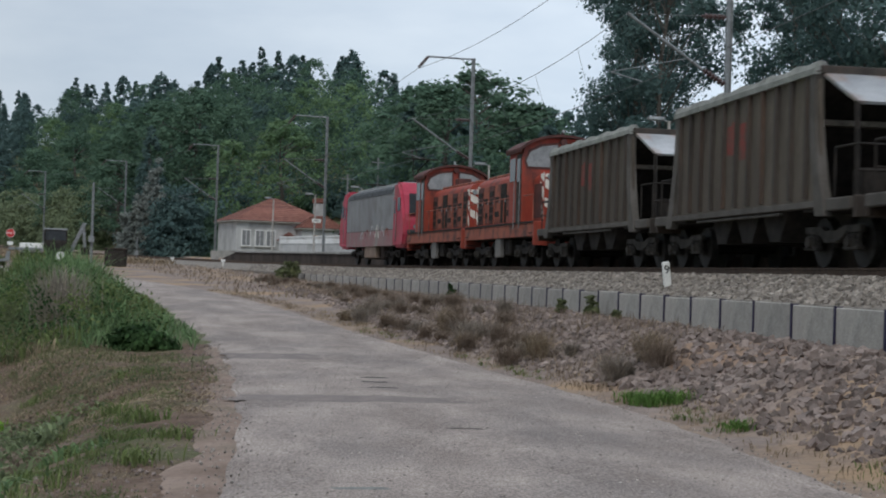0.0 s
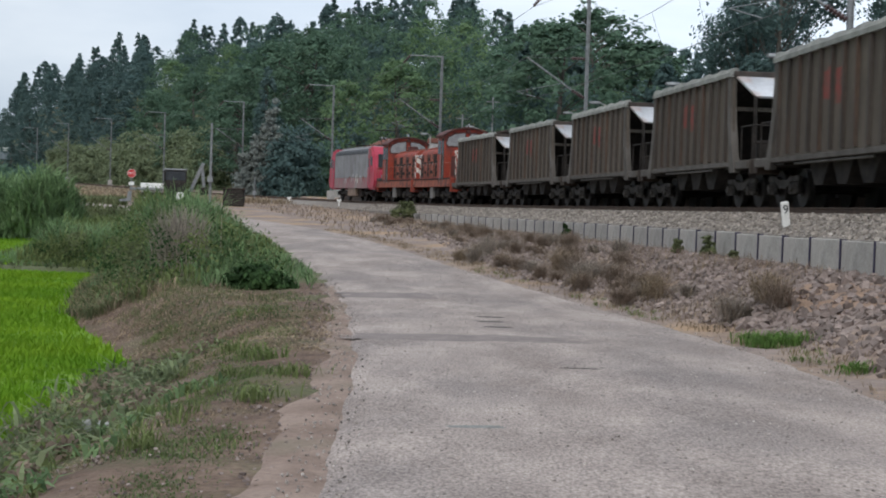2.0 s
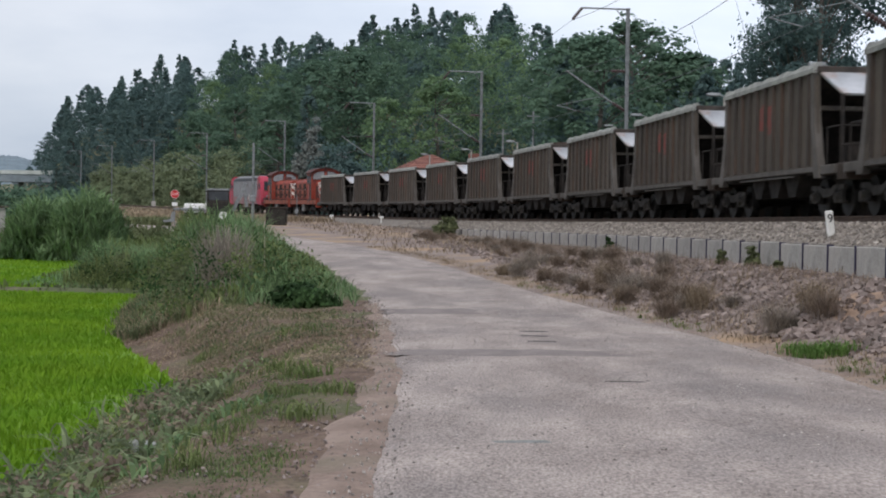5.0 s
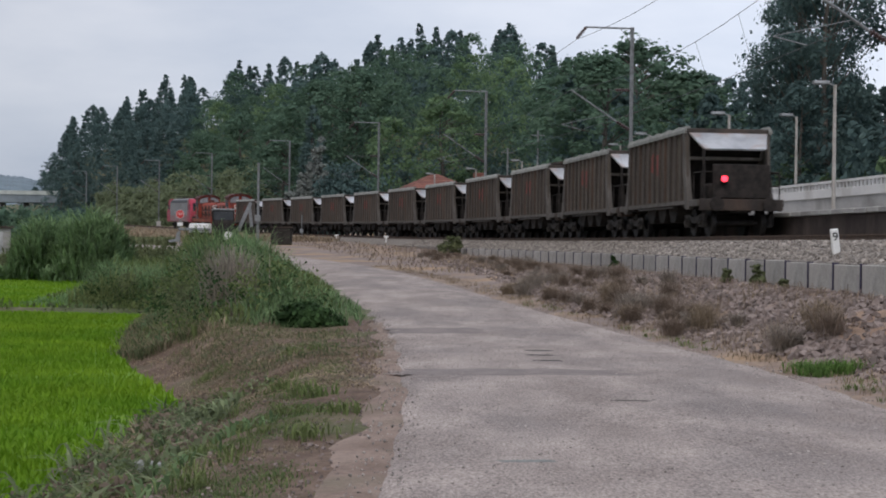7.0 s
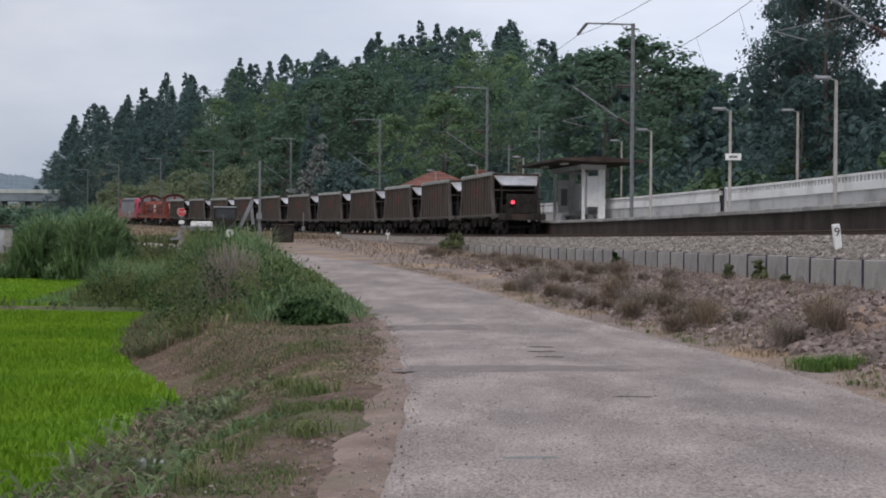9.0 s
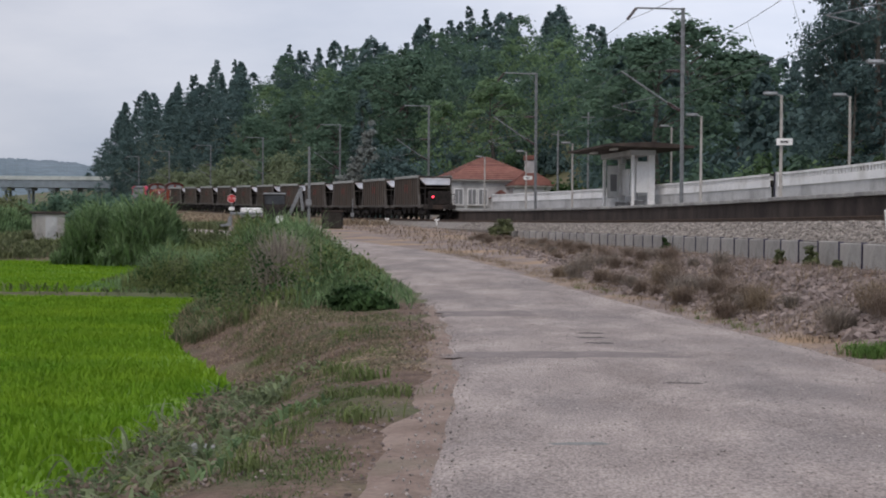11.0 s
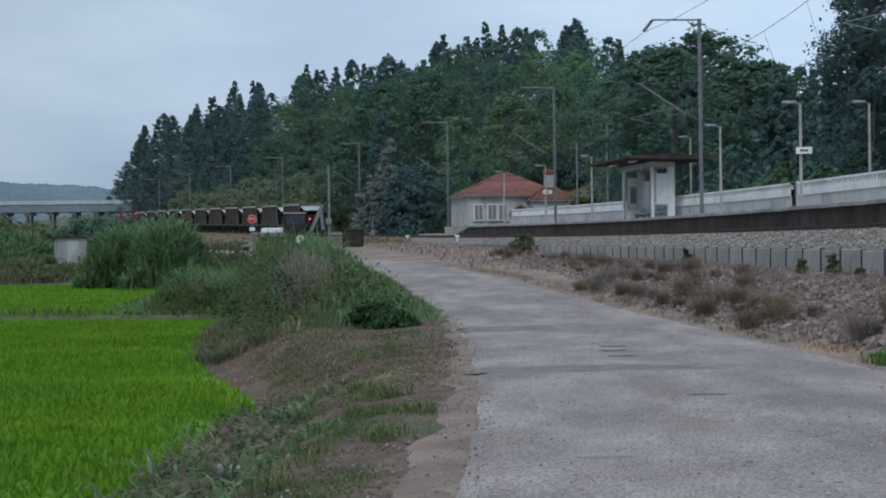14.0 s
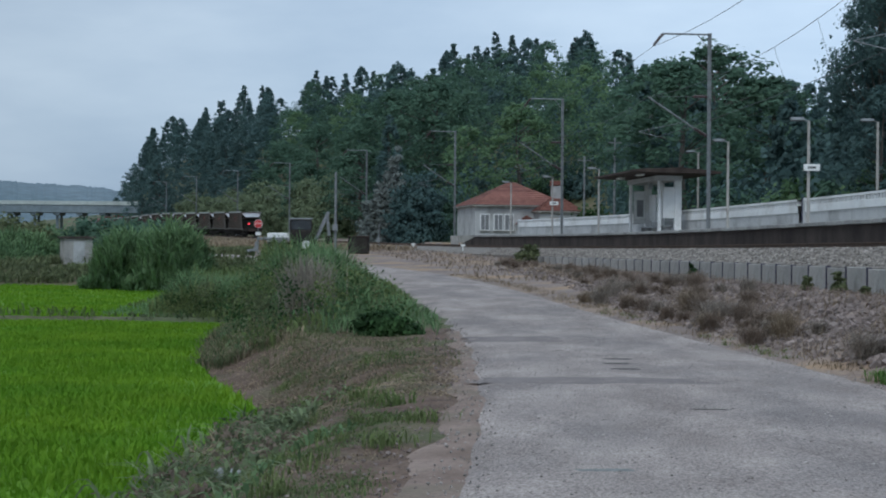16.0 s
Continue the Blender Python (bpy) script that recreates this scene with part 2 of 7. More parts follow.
# The next three greens are lifted and blued: the wood's haze is in them.
L_PINE = leaf("hazed_dark_conifer_leaf", (0.085, 0.14, 0.138), (0.122, 0.186, 0.172), 0.12)
L_EUCA = leaf("hazed_eucalyptus_leaf", (0.083, 0.138, 0.136), (0.12, 0.184, 0.172), 0.12)
L_BROAD = leaf("broadleaf", (0.09, 0.158, 0.11), (0.128, 0.205, 0.136), 0.12)
L_LIGHT = leaf("light_leaf", (0.135, 0.222, 0.118), (0.185, 0.272, 0.138), 0.12)
L_GREYW = leaf("grey_willow_leaf", (0.19, 0.215, 0.2), (0.27, 0.295, 0.275))
L_WILLOW = leaf("willow_leaf", (0.175, 0.22, 0.13), (0.235, 0.28, 0.165), 0.16)
L_OLIVE = leaf("olive_shrub_leaf", (0.12, 0.142, 0.074), (0.172, 0.192, 0.094))
L_BRAMBLE = leaf("bramble_leaf", (0.03, 0.065, 0.025), (0.055, 0.105, 0.035))
L_REED = leaf("reed_leaf", (0.125, 0.205, 0.095), (0.195, 0.285, 0.135))
L_WEED = leaf("weed_leaf", (0.125, 0.17, 0.06), (0.195, 0.23, 0.095))
L_GRASS = leaf("fresh_grass", (0.1, 0.19, 0.05), (0.16, 0.26, 0.07))
L_GRASSY = leaf("verge_grass_blade", (0.1, 0.155, 0.062), (0.155, 0.205, 0.085))
L_DRY = leaf("dry_grass", (0.25, 0.195, 0.135), (0.36, 0.285, 0.2))
L_GREYDRY = leaf("dead_grey_grass", (0.25, 0.215, 0.18), (0.36, 0.31, 0.26))
L_BROWN = leaf("brown_scrub", (0.21, 0.162, 0.125), (0.305, 0.24, 0.19))
L_RICE = leaf("rice_blade", (0.125, 0.255, 0.018), (0.195, 0.325, 0.022), 0.05)
L_BLUE = leaf("grey_green_weed", (0.15, 0.195, 0.1), (0.25, 0.285, 0.16), 0.5)
M_RICEBED = material("rice_bed", (0.115, 0.235, 0.016), (0.165, 0.29, 0.022), 0.4, 0.95, fine=5)
M_GROUND = material("grassy_ground", (0.075, 0.095, 0.042), (0.13, 0.125, 0.065), 0.15, 0.95, bump=0.6, fine=5, c=(0.17, 0.135, 0.09), cscale=0.07)
# Air haze over the far hills is mixed into this blue-grey colour.
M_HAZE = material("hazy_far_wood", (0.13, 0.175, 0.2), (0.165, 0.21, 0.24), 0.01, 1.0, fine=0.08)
# Concrete tinted blue, so the viaduct carries its distance haze as colour.
M_VIADUCT = material("hazy_viaduct_concrete", (0.17, 0.21, 0.235), (0.22, 0.26, 0.285), 0.05, 0.9, fine=0.6)
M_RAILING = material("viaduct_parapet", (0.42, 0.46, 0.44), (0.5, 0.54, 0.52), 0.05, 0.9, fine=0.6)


# ---------------------------------------------------------------- mesh helpers
def mesh_from(name, co, faces, mat, smooth=False):
    """A mesh from arrays: points and faces that all have the same number of corners."""
    me = bpy.data.meshes.new(name)
    co, faces = np.asarray(co, dtype=np.float32), np.asarray(faces, dtype=np.int32)
    n, k = faces.shape
    me.vertices.add(len(co))
    me.vertices.foreach_set("co", co.ravel())
    me.loops.add(n * k)
    me.loops.foreach_set("vertex_index", faces.ravel())
    me.polygons.add(n)
    me.polygons.foreach_set("loop_start", np.arange(0, n * k, k, dtype=np.int32))
    me.polygons.foreach_set("use_smooth", np.full(n, smooth))
    me.update(calc_edges=True)
    me.materials.append(mat)
    return me


def part(name, bm, mat, parent=None, label="", at=None):
    """Links a bmesh, or a mesh, as one object under a thing or a part."""
    if isinstance(bm, bpy.types.Mesh):
        me = bm
    else:
        me = bpy.data.meshes.new(name)
        bmesh.ops.recalc_face_normals(bm, faces=bm.faces)
        bm.to_mesh(me)
        bm.free()
        me.materials.append(mat)
    ob = new(name, me)
    if parent is not None:
        ob.parent = parent
    if at is not None:
        ob.matrix_basis = at
    if label:
        ob["label"] = label
    return ob


def thing(name, label, category, group="", kind="", at=None):
    ob = new(name)
    ob.empty_display_size = 0.2
    if at is not None:
        ob.matrix_basis = at
    return tagged(ob, label, category, group, kind)


def box(bm, lo, hi, bevel=0.0, m=None):
    c = [(a + b) / 2 for a, b in zip(lo, hi)]
    d = [abs(b - a) for a, b in zip(lo, hi)]
    r = bmesh.ops.create_cube(bm, size=1.0, matrix=(m or Matrix()) @ Matrix.Translation(c) @ Matrix.Diagonal((*d, 1)))
    if bevel:
        es = list({e for v in r["verts"] for e in v.link_edges})
        bmesh.ops.bevel(bm, geom=es, offset=bevel, segments=1, affect="EDGES")
    return bm


def one_box(lo, hi, bevel=0.0, m=None):
    return box(bmesh.new(), lo, hi, bevel, m)


def rod(bm, a, b, r, n=8, r2=None):
    a, b = Vector(a), Vector(b)
    d = b - a
    m = Matrix.Translation((a + b) / 2) @ d.to_track_quat("Z", "Y").to_matrix().to_4x4()
    bmesh.ops.create_cone(bm, cap_ends=True, segments=n, radius1=r, radius2=r if r2 is None else r2, depth=d.length, matrix=m)
    return bm


def one_rod(a, b, r, n=8, r2=None):
    return rod(bmesh.new(), a, b, r, n, r2)


def prism(bm, outline, x0, x1, axis="x"):
    """An outline of pairs pushed along an axis: (y, z) along x, or (x, z) along y."""
    def place(p, v):
        return (v, p[0], p[1]) if axis == "x" else (p[0], v, p[1])
    a = [bm.verts.new(place(p, x0)) for p in outline]
    b = [bm.verts.new(place(p, x1)) for p in outline]
    bm.faces.new(a)
    bm.faces.new(b[::-1])
    for i in range(len(a)):
        j = (i + 1) % len(a)
        bm.faces.new((a[i], b[i], b[j], a[j]))
    return bm


# ---------------------------------------------------------------- the line of the track
S_LINE = np.arange(-160.0, 560.0, 1.0)
BEND = np.interp(S_LINE, [0, 0.01, 60, 130, 200, 600], [0, 0.002525, 0.002525, 0.002459, 0.0002, 0.0002])
T_LINE = -0.0377 + np.concatenate([[0], np.cumsum(BEND[:-1])])
X_LINE = -np.concatenate([[0], np.cumsum(np.sin(T_LINE[:-1]))])
Y_LINE = np.concatenate([[0], np.cumsum(np.cos(T_LINE[:-1]))])
X_LINE += 10.656 - np.interp(0, S_LINE, X_LINE)
Y_LINE -= np.interp(0, S_LINE, Y_LINE)
RAIL_Z = 1.93


def rise(s):
    """How far the line has climbed at s."""
    u = np.clip(np.asarray(s, dtype=float) - 70, 0, None)
    v = np.clip(u, 0, 145)
    return 0.00006 * v * v + np.clip(u - 145, 0, 90) * 0.0174


def line(s, off=0.0, z=0.0):
    """The point at s along the track, off metres to its right, z over the rail."""
    th, x, y = (float(np.interp(s, S_LINE, a)) for a in (T_LINE, X_LINE, Y_LINE))
    return Vector((x + math.cos(th) * off, y + math.sin(th) * off, RAIL_Z + float(rise(s)) + z))


def turn_at(s):
    return math.degrees(float(np.interp(s, S_LINE, T_LINE)))


def on_line(s, off=0.0, z=0.0):
    """A pose that stands at that point, its y along the track."""
    p = line(s, off, z)
    return pose(p.x, p.y, p.z, 0, 0, turn_at(s))


def track_coords(x, y):
    """Nearest s and the offset to the right for arrays of points."""
    x, y = np.ravel(x), np.ravel(y)
    s_out, o_out = np.zeros(len(x)), np.zeros(len(x))
    xs, ys, ts, ss = X_LINE[::2], Y_LINE[::2], T_LINE[::2], S_LINE[::2]
    for i in range(0, len(x), 20000):
        px, py = x[i:i + 20000, None], y[i:i + 20000, None]
        j = np.argmin((px - xs) ** 2 + (py - ys) ** 2, axis=1)
        dx, dy = px[:, 0] - xs[j], py[:, 0] - ys[j]
        s_out[i:i + 20000] = ss[j] - dx * np.sin(ts[j]) + dy * np.cos(ts[j])
        o_out[i:i + 20000] = dx * np.cos(ts[j]) + dy * np.sin(ts[j])
    return s_out, o_out


def sweep(name, outline, s0, s1, step, mat, closed=True, smooth=False):
    """A cross-section of (offset, height over the rail) drawn along the track."""
    ss = np.arange(s0, s1 + 0.01, step)
    k = len(outline)
    co = [line(s, o, z) for s in ss for o, z in outline]
    faces = []
    for i in range(len(ss) - 1):
        for j in range(k if closed else k - 1):
            a, b = i * k + j, i * k + (j + 1) % k
            faces.append((a, a + k, b + k, b))
    return mesh_from(name, co, faces, mat, smooth)


# ---------------------------------------------------------------- the lane
LANE = [(2.05, -30), (2.05, -10), (2.05, 4), (2.05, 12), (1.95, 18), (1.4, 25), (0.45, 33), (-0.6, 40), (-1.7, 48), (-3.1, 56), (-5.3, 66), (-8.8, 77), (-13.4, 88), (-18.6, 99), (-25, 109), (-34, 118), (-48, 126)]


def smooth_line(pts, per=12):
    out = []
    p = [Vector(q) for q in pts]
    p = [p[0] * 2 - p[1]] + p + [p[-1] * 2 - p[-2]]
    for i in range(1, len(p) - 2):
        for k in range(per):
            t = k / per
            a, b, c, d = p[i - 1], p[i], p[i + 1], p[i + 2]
            out.append(0.5 * ((2 * b) + (c - a) * t + (2 * a - 5 * b + 4 * c - d) * t * t + (3 * b - a - 3 * c + d) * t ** 3))
    out.append(p[-2])
    return np.array(out)


LANE_PTS = smooth_line(LANE)
LANE_DIR = np.gradient(LANE_PTS, axis=0)
LANE_DIR /= np.linalg.norm(LANE_DIR, axis=1)[:, None]


def lane_half(y):
    return np.interp(y, [0, 20, 28, 34, 60], [2.6, 2.55, 2.25, 2.0, 1.9])


def lane_z(y):
    return np.interp(y, [-100, 26, 34, 110, 140], [0, 0, 0.1, 1.3, 1.5])


def lane_coords(x, y):
    """Signed distance to the right of the lane's middle, and the y of the nearest point."""
    x, y = np.ravel(x), np.ravel(y)
    off, yy = np.zeros(len(x)), np.zeros(len(x))
    for i in range(0, len(x), 20000):
        px, py = x[i:i + 20000, None], y[i:i + 20000, None]
        j = np.argmin((px - LANE_PTS[:, 0]) ** 2 + (py - LANE_PTS[:, 1]) ** 2, axis=1)
        dx, dy = px[:, 0] - LANE_PTS[j, 0], py[:, 0] - LANE_PTS[j, 1]
        side = np.sign(dx * LANE_DIR[j, 1] - dy * LANE_DIR[j, 0])
        off[i:i + 20000] = np.hypot(dx, dy) * side
        yy[i:i + 20000] = LANE_PTS[j, 1]
    return off, yy


def ease(t):
    t = np.clip(t, 0, 1)
    return t * t * (3 - 2 * t)


def field_edge(y):
    """x of the rice field's border with the bank."""
    return np.interp(y, [-40, 8, 14, 18, 21, 25, 30, 38, 46], [-4.2, -3.8, -3.5, -3.7, -3.5, -4.9, -6.4, -7.9, -8.9])


# height of the wood's skyline over the eye, by heading
SKYLINE_A = np.radians([-40, -15.6, -14.6, -13.4, -11.6, -8.5, -4, -0.9, 1.8, 4.3, 7.6, 11, 14, 60])
SKYLINE_E = np.radians([0, 0, 2.9, 4.9, 5.6, 6.5, 7.3, 8.2, 8.4, 7.5, 6.5, 6.1, 6.1, 6.1])
TRACK_A = np.arctan2(X_LINE + np.cos(T_LINE) * 11, Y_LINE + np.sin(T_LINE) * 11)
TRACK_R = np.hypot(X_LINE + np.cos(T_LINE) * 11, Y_LINE + np.sin(T_LINE) * 11)
_ahead = S_LINE > 12


def track_range(a):
    """How far off the edge of the wood lies, eleven metres beyond the track."""
    return np.interp(-a, -TRACK_A[_ahead], TRACK_R[_ahead])


def hill(x, y):
    """Height of the wooded hill beyond the track."""
    a, r = np.arctan2(x, y), np.hypot(x, y)
    near = track_range(np.clip(a, -0.262, 0.6)) + 4
    far = near + 130
    top = np.tan(np.interp(a, SKYLINE_A, SKYLINE_E)) * far + 1.6 - 16.5
    t = np.clip((r - near) / (far - near), 0, 1)
    up = np.where((y > 0) & (a > -0.272), np.clip(top - 2, 0, None) * ease(t * 0.92), 0)
    return up * np.clip((a + 0.272) / 0.03, 0, 1)


def land(x, y):
    """Height of the ground."""
    shape = np.shape(x)
    x, y = np.ravel(x).astype(float), np.ravel(y).astype(float)
    s, o = track_coords(x, y)
    lo, ly = lane_coords(x, y)
    half, lz = lane_half(ly), lane_z(ly)
    rr = RAIL_Z + rise(s)
    # right of the lane: a narrow flat verge, then the stony slope to the foot of the low wall
    foot = np.maximum(0.75, lz + 0.1) + (rr - RAIL_Z)
    u = lo - half
    gap = np.clip(u + (-3.25 - o), 0.5, None)
    z_right = lz - 0.03 + (foot - lz) * ease((u - 0.35) / np.clip(gap - 0.5, 0.4, None)) ** 0.8
    # left of the lane: a verge that falls to the field
    w = -lo - half
    edge = field_edge(y)
    span = np.clip((x + 0) - edge, 0, None)
    z_left = lz - 0.04 - 0.06 * ease(w / 1.5)
    far_bank = ease((y - 50) / 12)
    drop = ease(1 - span / 2.2) * (1 - far_bank) + ease((w - 0.5) / 4) * far_bank
    low = np.interp(y, [-100, 46, 52, 90, 97, 102, 120], [-0.75, -0.75, -0.74, -0.72, 0.25, 0.52, 0.9])
    bund = 0.22 * np.exp(-((y - 47) / 0.5) ** 2) * (x < -8)
    z_left = z_left * (1 - drop) + (low + bund) * drop
    z = np.where(lo > 0, z_right, z_left)
    z = np.where(np.abs(lo) < half, lz - 0.05, z)
    # the track's bed and what lies beyond
    bed = o > -2.8
    z = np.where(bed, rr - 0.75, z)
    beyond = o > 6.0
    z = np.where(beyond, np.minimum(2.0 + (rr - RAIL_Z), 4.0) + hill(x, y) + 0.05 * np.sin(x * 0.7) * np.cos(y * 0.5), z)
    far = np.hypot(x, y) > 420
    z = np.where(far & ~beyond, 0.5, z)
    return z.reshape(shape)


def spread(stops):
    """Grid lines: (start, step) pairs up to an end."""
    out = []
    for (a, d), (b, _) in zip(stops, stops[1:]):
        out += list(np.arange(a, b, d))
    out.append(stops[-1][0])
    return np.array(out)


def bare_clay(x, y):
    """Where the orange clay of the slope lies bare."""
    w = 0.25 * np.sin(x * 5.1 + y * 2.3) + 0.2 * np.sin(y * 4.4 - x * 1.7)
    return (((x - 6.55) / 0.75) ** 2 + ((y - 21.9) / 2.1) ** 2 + w < 1) | (((x - 6.9) / 0.4) ** 2 + ((y - 29.5) / 1.3) ** 2 + w < 1)


def build_ground():
    gx = spread([(-3000, 400), (-600, 60), (-180, 12), (-60, 3), (-24, 0.6), (-10, 0.25), (12, 0.6), (30, 3), (120, 12), (300, 60), (600, 400), (3000, 1)])
    gy = spread([(-3000, 400), (-600, 60), (-60, 6), (0, 0.6), (8, 0.3), (60, 0.6), (110, 2), (200, 6), (420, 30), (600, 400), (3800, 1)])
    X, Y = np.meshgrid(gx, gy, indexing="ij")
    Z = land(X, Y)
    rough = np.array([noise.noise((a * 1.3, b * 1.3, 0)) for a, b in zip(X.ravel(), Y.ravel())]).reshape(X.shape)
    Z = Z + 0.05 * rough
    n, k = X.shape
    co = np.stack([X, Y, Z], -1).reshape(-1, 3)
    i = (np.arange(n - 1)[:, None] * k + np.arange(k - 1)).ravel()
    faces = np.stack([i, i + k, i + k + 1, i + 1], 1)
    me = mesh_from("ground", co, faces, M_GROUND, True)
    me.materials.append(M_EARTH)
    me.materials.append(M_SLOPE)
    me.materials.append(M_CLAY)
    cx, cy = co[faces].mean(1)[:, 0], co[faces].mean(1)[:, 1]
    lo, ly = lane_coords(cx, cy)
    s, o = track_coords(cx, cy)
    pick = np.zeros(len(faces), dtype=np.int32)
    wob = 0.5 * np.sin(cy * 1.1) + 0.3 * np.sin(cy * 2.7 + 1)
    pick[(lo < 0) & (lo > -7 + wob) & (cy > -20) & (cy < 31 + wob)] = 1
    pick[(lo > 0) & (o < -2.5) & (np.abs(cy) < 180)] = 2
    pick[(o >= -2.5) & (o < 7)] = 2
    pick[bare_clay(cx, cy)] = 3
    me.polygons.foreach_set("material_index", pick)
    tagged(new("ground", me), "grassy and stony ground with earth verges", "ground", kind="structure")


build_ground()


def build_lane():
    cols = np.linspace(-1, 1, 17)
    co = []
    pts = smooth_line(LANE, 60)
    dirs = np.gradient(pts, axis=0)
    dirs /= np.linalg.norm(dirs, axis=1)[:, None]
    for p, d in zip(pts, dirs):
        h = float(lane_half(p[1]))
        for c in cols:
            e = c * h
            if abs(c) == 1:
                e += math.copysign(0.12 * noise.noise((p[1] * 1.7, c * 9, 0)) + 0.1 * noise.noise((p[1] * 0.5, c * 5, 3)), c)
            x, y = p[0] + d[1] * e, p[1] - d[0] * e
            co.append((x, y, float(lane_z(p[1])) + 0.03 * (1 - c * c) - (0.06 if abs(c) == 1 else 0) + 0.012 * noise.noise((x * 0.9, y * 0.9, 2))))
    k = len(cols)
    i = (np.arange(len(pts) - 1)[:, None] * k + np.arange(k - 1)).ravel()
    ob = new("road", mesh_from("road", co, np.stack([i, i + 1, i + k + 1, i + k], 1), M_ROAD, True))
    tagged(ob, "worn pale grey asphalt lane curving out of sight", "road", kind="structure")


build_lane()


# ---------------------------------------------------------------- track, low wall, platform
def build_track():
    bed = sweep("ballast", [(-3.15, -0.8), (-3.15, -0.62), (-1.75, -0.2), (1.5, -0.2), (1.62, -0.3), (1.62, -0.8)], -150, 420, 2, M_BALLAST)
    tagged(new("ballast", bed), "grey crushed stone ballast under the track", "ballast", kind="structure")
    for off in (-0.87, 0.87):
        prof = [(off - 0.07, -0.172), (off + 0.07, -0.172), (off + 0.065, -0.15), (off + 0.012, -0.13), (off + 0.012, -0.045), (off + 0.036, -0.035), (off + 0.034, 0.0), (off - 0.034, 0.0), (off - 0.036, -0.035), (off - 0.012, -0.045), (off - 0.012, -0.13), (off - 0.065, -0.15)]
        tagged(new("rail", sweep("rail", prof, -150, 420, 2.5, M_STEEL)), "rusty brown steel rail of the single line", "rail", "rails of the line", "structure")
    # sleepers, one mesh
    bm = bmesh.new()
    for i in range(230):
        s = 12 + i * 0.6
        box(bm, (-1.3, -0.12, -0.33), (1.3, 0.12, -0.175), m=on_line(s))
    tagged(part("sleepers", bm, M_SLEEPER), "grey concrete sleepers set in the ballast", "sleepers", kind="stuff")


def scatter_stones(name, where, count, size, mat, label, seed, lift=0.3):
    """Broken stones, each an uneven eight-cornered lump, as one object."""
    rng = np.random.default_rng(seed)
    base = np.array([(-1, -1, -1), (1, -1, -1), (1, 1, -1), (-1, 1, -1), (-1, -1, 1), (1, -1, 1), (1, 1, 1), (-1, 1, 1)], dtype=float) * 0.5
    quads = np.array([(0, 3, 2, 1), (4, 5, 6, 7), (0, 1, 5, 4), (1, 2, 6, 5), (2, 3, 7, 6), (3, 0, 4, 7)])
    P = where(rng, count)
    n = len(P)
    sz = size[0] + (size[1] - size[0]) * rng.random(n) ** 2.2
    co = base[None] * (0.65 + 0.7 * rng.random((n, 8, 3)))
    co[:, 4:, :2] *= 0.55 + 0.4 * rng.random((n, 1, 1))
    q = rng.normal(size=(n, 4))
    q /= np.linalg.norm(q, axis=1)[:, None]
    w, x, y, z = q.T
    R = np.stack([1 - 2 * (y * y + z * z), 2 * (x * y - z * w), 2 * (x * z + y * w), 2 * (x * y + z * w), 1 - 2 * (x * x + z * z), 2 * (y * z - x * w), 2 * (x * z - y * w), 2 * (y * z + x * w), 1 - 2 * (x * x + y * y)], 1).reshape(n, 3, 3)
    co = np.einsum("nij,nkj->nki", R, co) * sz[:, None, None]
    co += P[:, None, :]
    co[:, :, 2] += (sz * lift)[:, None]
    faces = (quads[None] + 8 * np.arange(n)[:, None, None]).reshape(-1, 4)
    tagged(new(name, mesh_from(name, co.reshape(-1, 3), faces, mat)), label, "stones", kind="stuff")


def ballast_spots(rng, n):
    s = 14 + 96 * rng.random(n) ** 1.5
    o = -3.1 + 2.2 * rng.random(n)
    z = np.interp(o, [-3.15, -1.75, 1], [-0.64, -0.22, -0.22])
    return np.array([line(a, b, c) for a, b, c in zip(s, o, z)])


def slope_spots(rng, n):
    s = 5 + 70 * rng.random(n) ** 1.4
    o = -3.3 - 4.6 * rng.random(n) ** 1.15
    P = np.array([line(a, b) for a, b in zip(s, o)])
    lo, ly = lane_coords(P[:, 0], P[:, 1])
    m = ~(bare_clay(P[:, 0], P[:, 1]) & (rng.random(n) < 0.5)) & (lo > lane_half(ly) + 0.55 + 0.35 * rng.random(n)) & (rng.random(n) < np.interp(s, [0, 45, 75], [1, 0.8, 0.3]))
    P = P[m]
    P[:, 2] = land(P[:, 0], P[:, 1])
    return P


def build_low_wall():
    w = thing("retaining_wall", "low grey concrete panel wall between dark steel posts", "retaining wall", kind="structure")
    pitch = 1.78
    panels = [one_box((-0.05, -pitch / 2 + 0.008, -0.75), (0.05, pitch / 2 - 0.008, 0), 0.012), one_box((-0.05, -pitch / 2 + 0.008, -0.75), (0.05, pitch / 2 - 0.008, -0.012), 0.012)]
    meshes = []
    for bm in panels:
        me = bpy.data.meshes.new("panel")
        bm.to_mesh(me)
        bm.free()
        me.materials.append(M_CONC)
        meshes.append(me)
    bm = bmesh.new()
    box(bm, (-0.075, -0.03, -0.85), (-0.06, 0.03, 0.01))
    box(bm, (-0.06, -0.006, -0.85), (0.05, 0.006, 0.005))
    post = bpy.data.meshes.new("post")
    bm.to_mesh(post)
    bm.free()
    post.materials.append(M_POST_BLUE)
    s, i = 2.0, 0
    rng = random.Random(4)
    while s < 92:
        part("panel", meshes[i % 2], None, w, at=on_line(s, -3.2, -0.63 + rng.uniform(-0.012, 0.012)) @ pose(0, 0, 0, 0, rng.uniform(-0.8, 0.8), rng.uniform(-0.3, 0.3)))
        part("post", post, None, w, at=on_line(s + pitch / 2, -3.2, -0.62))
        s += pitch
        i += 1


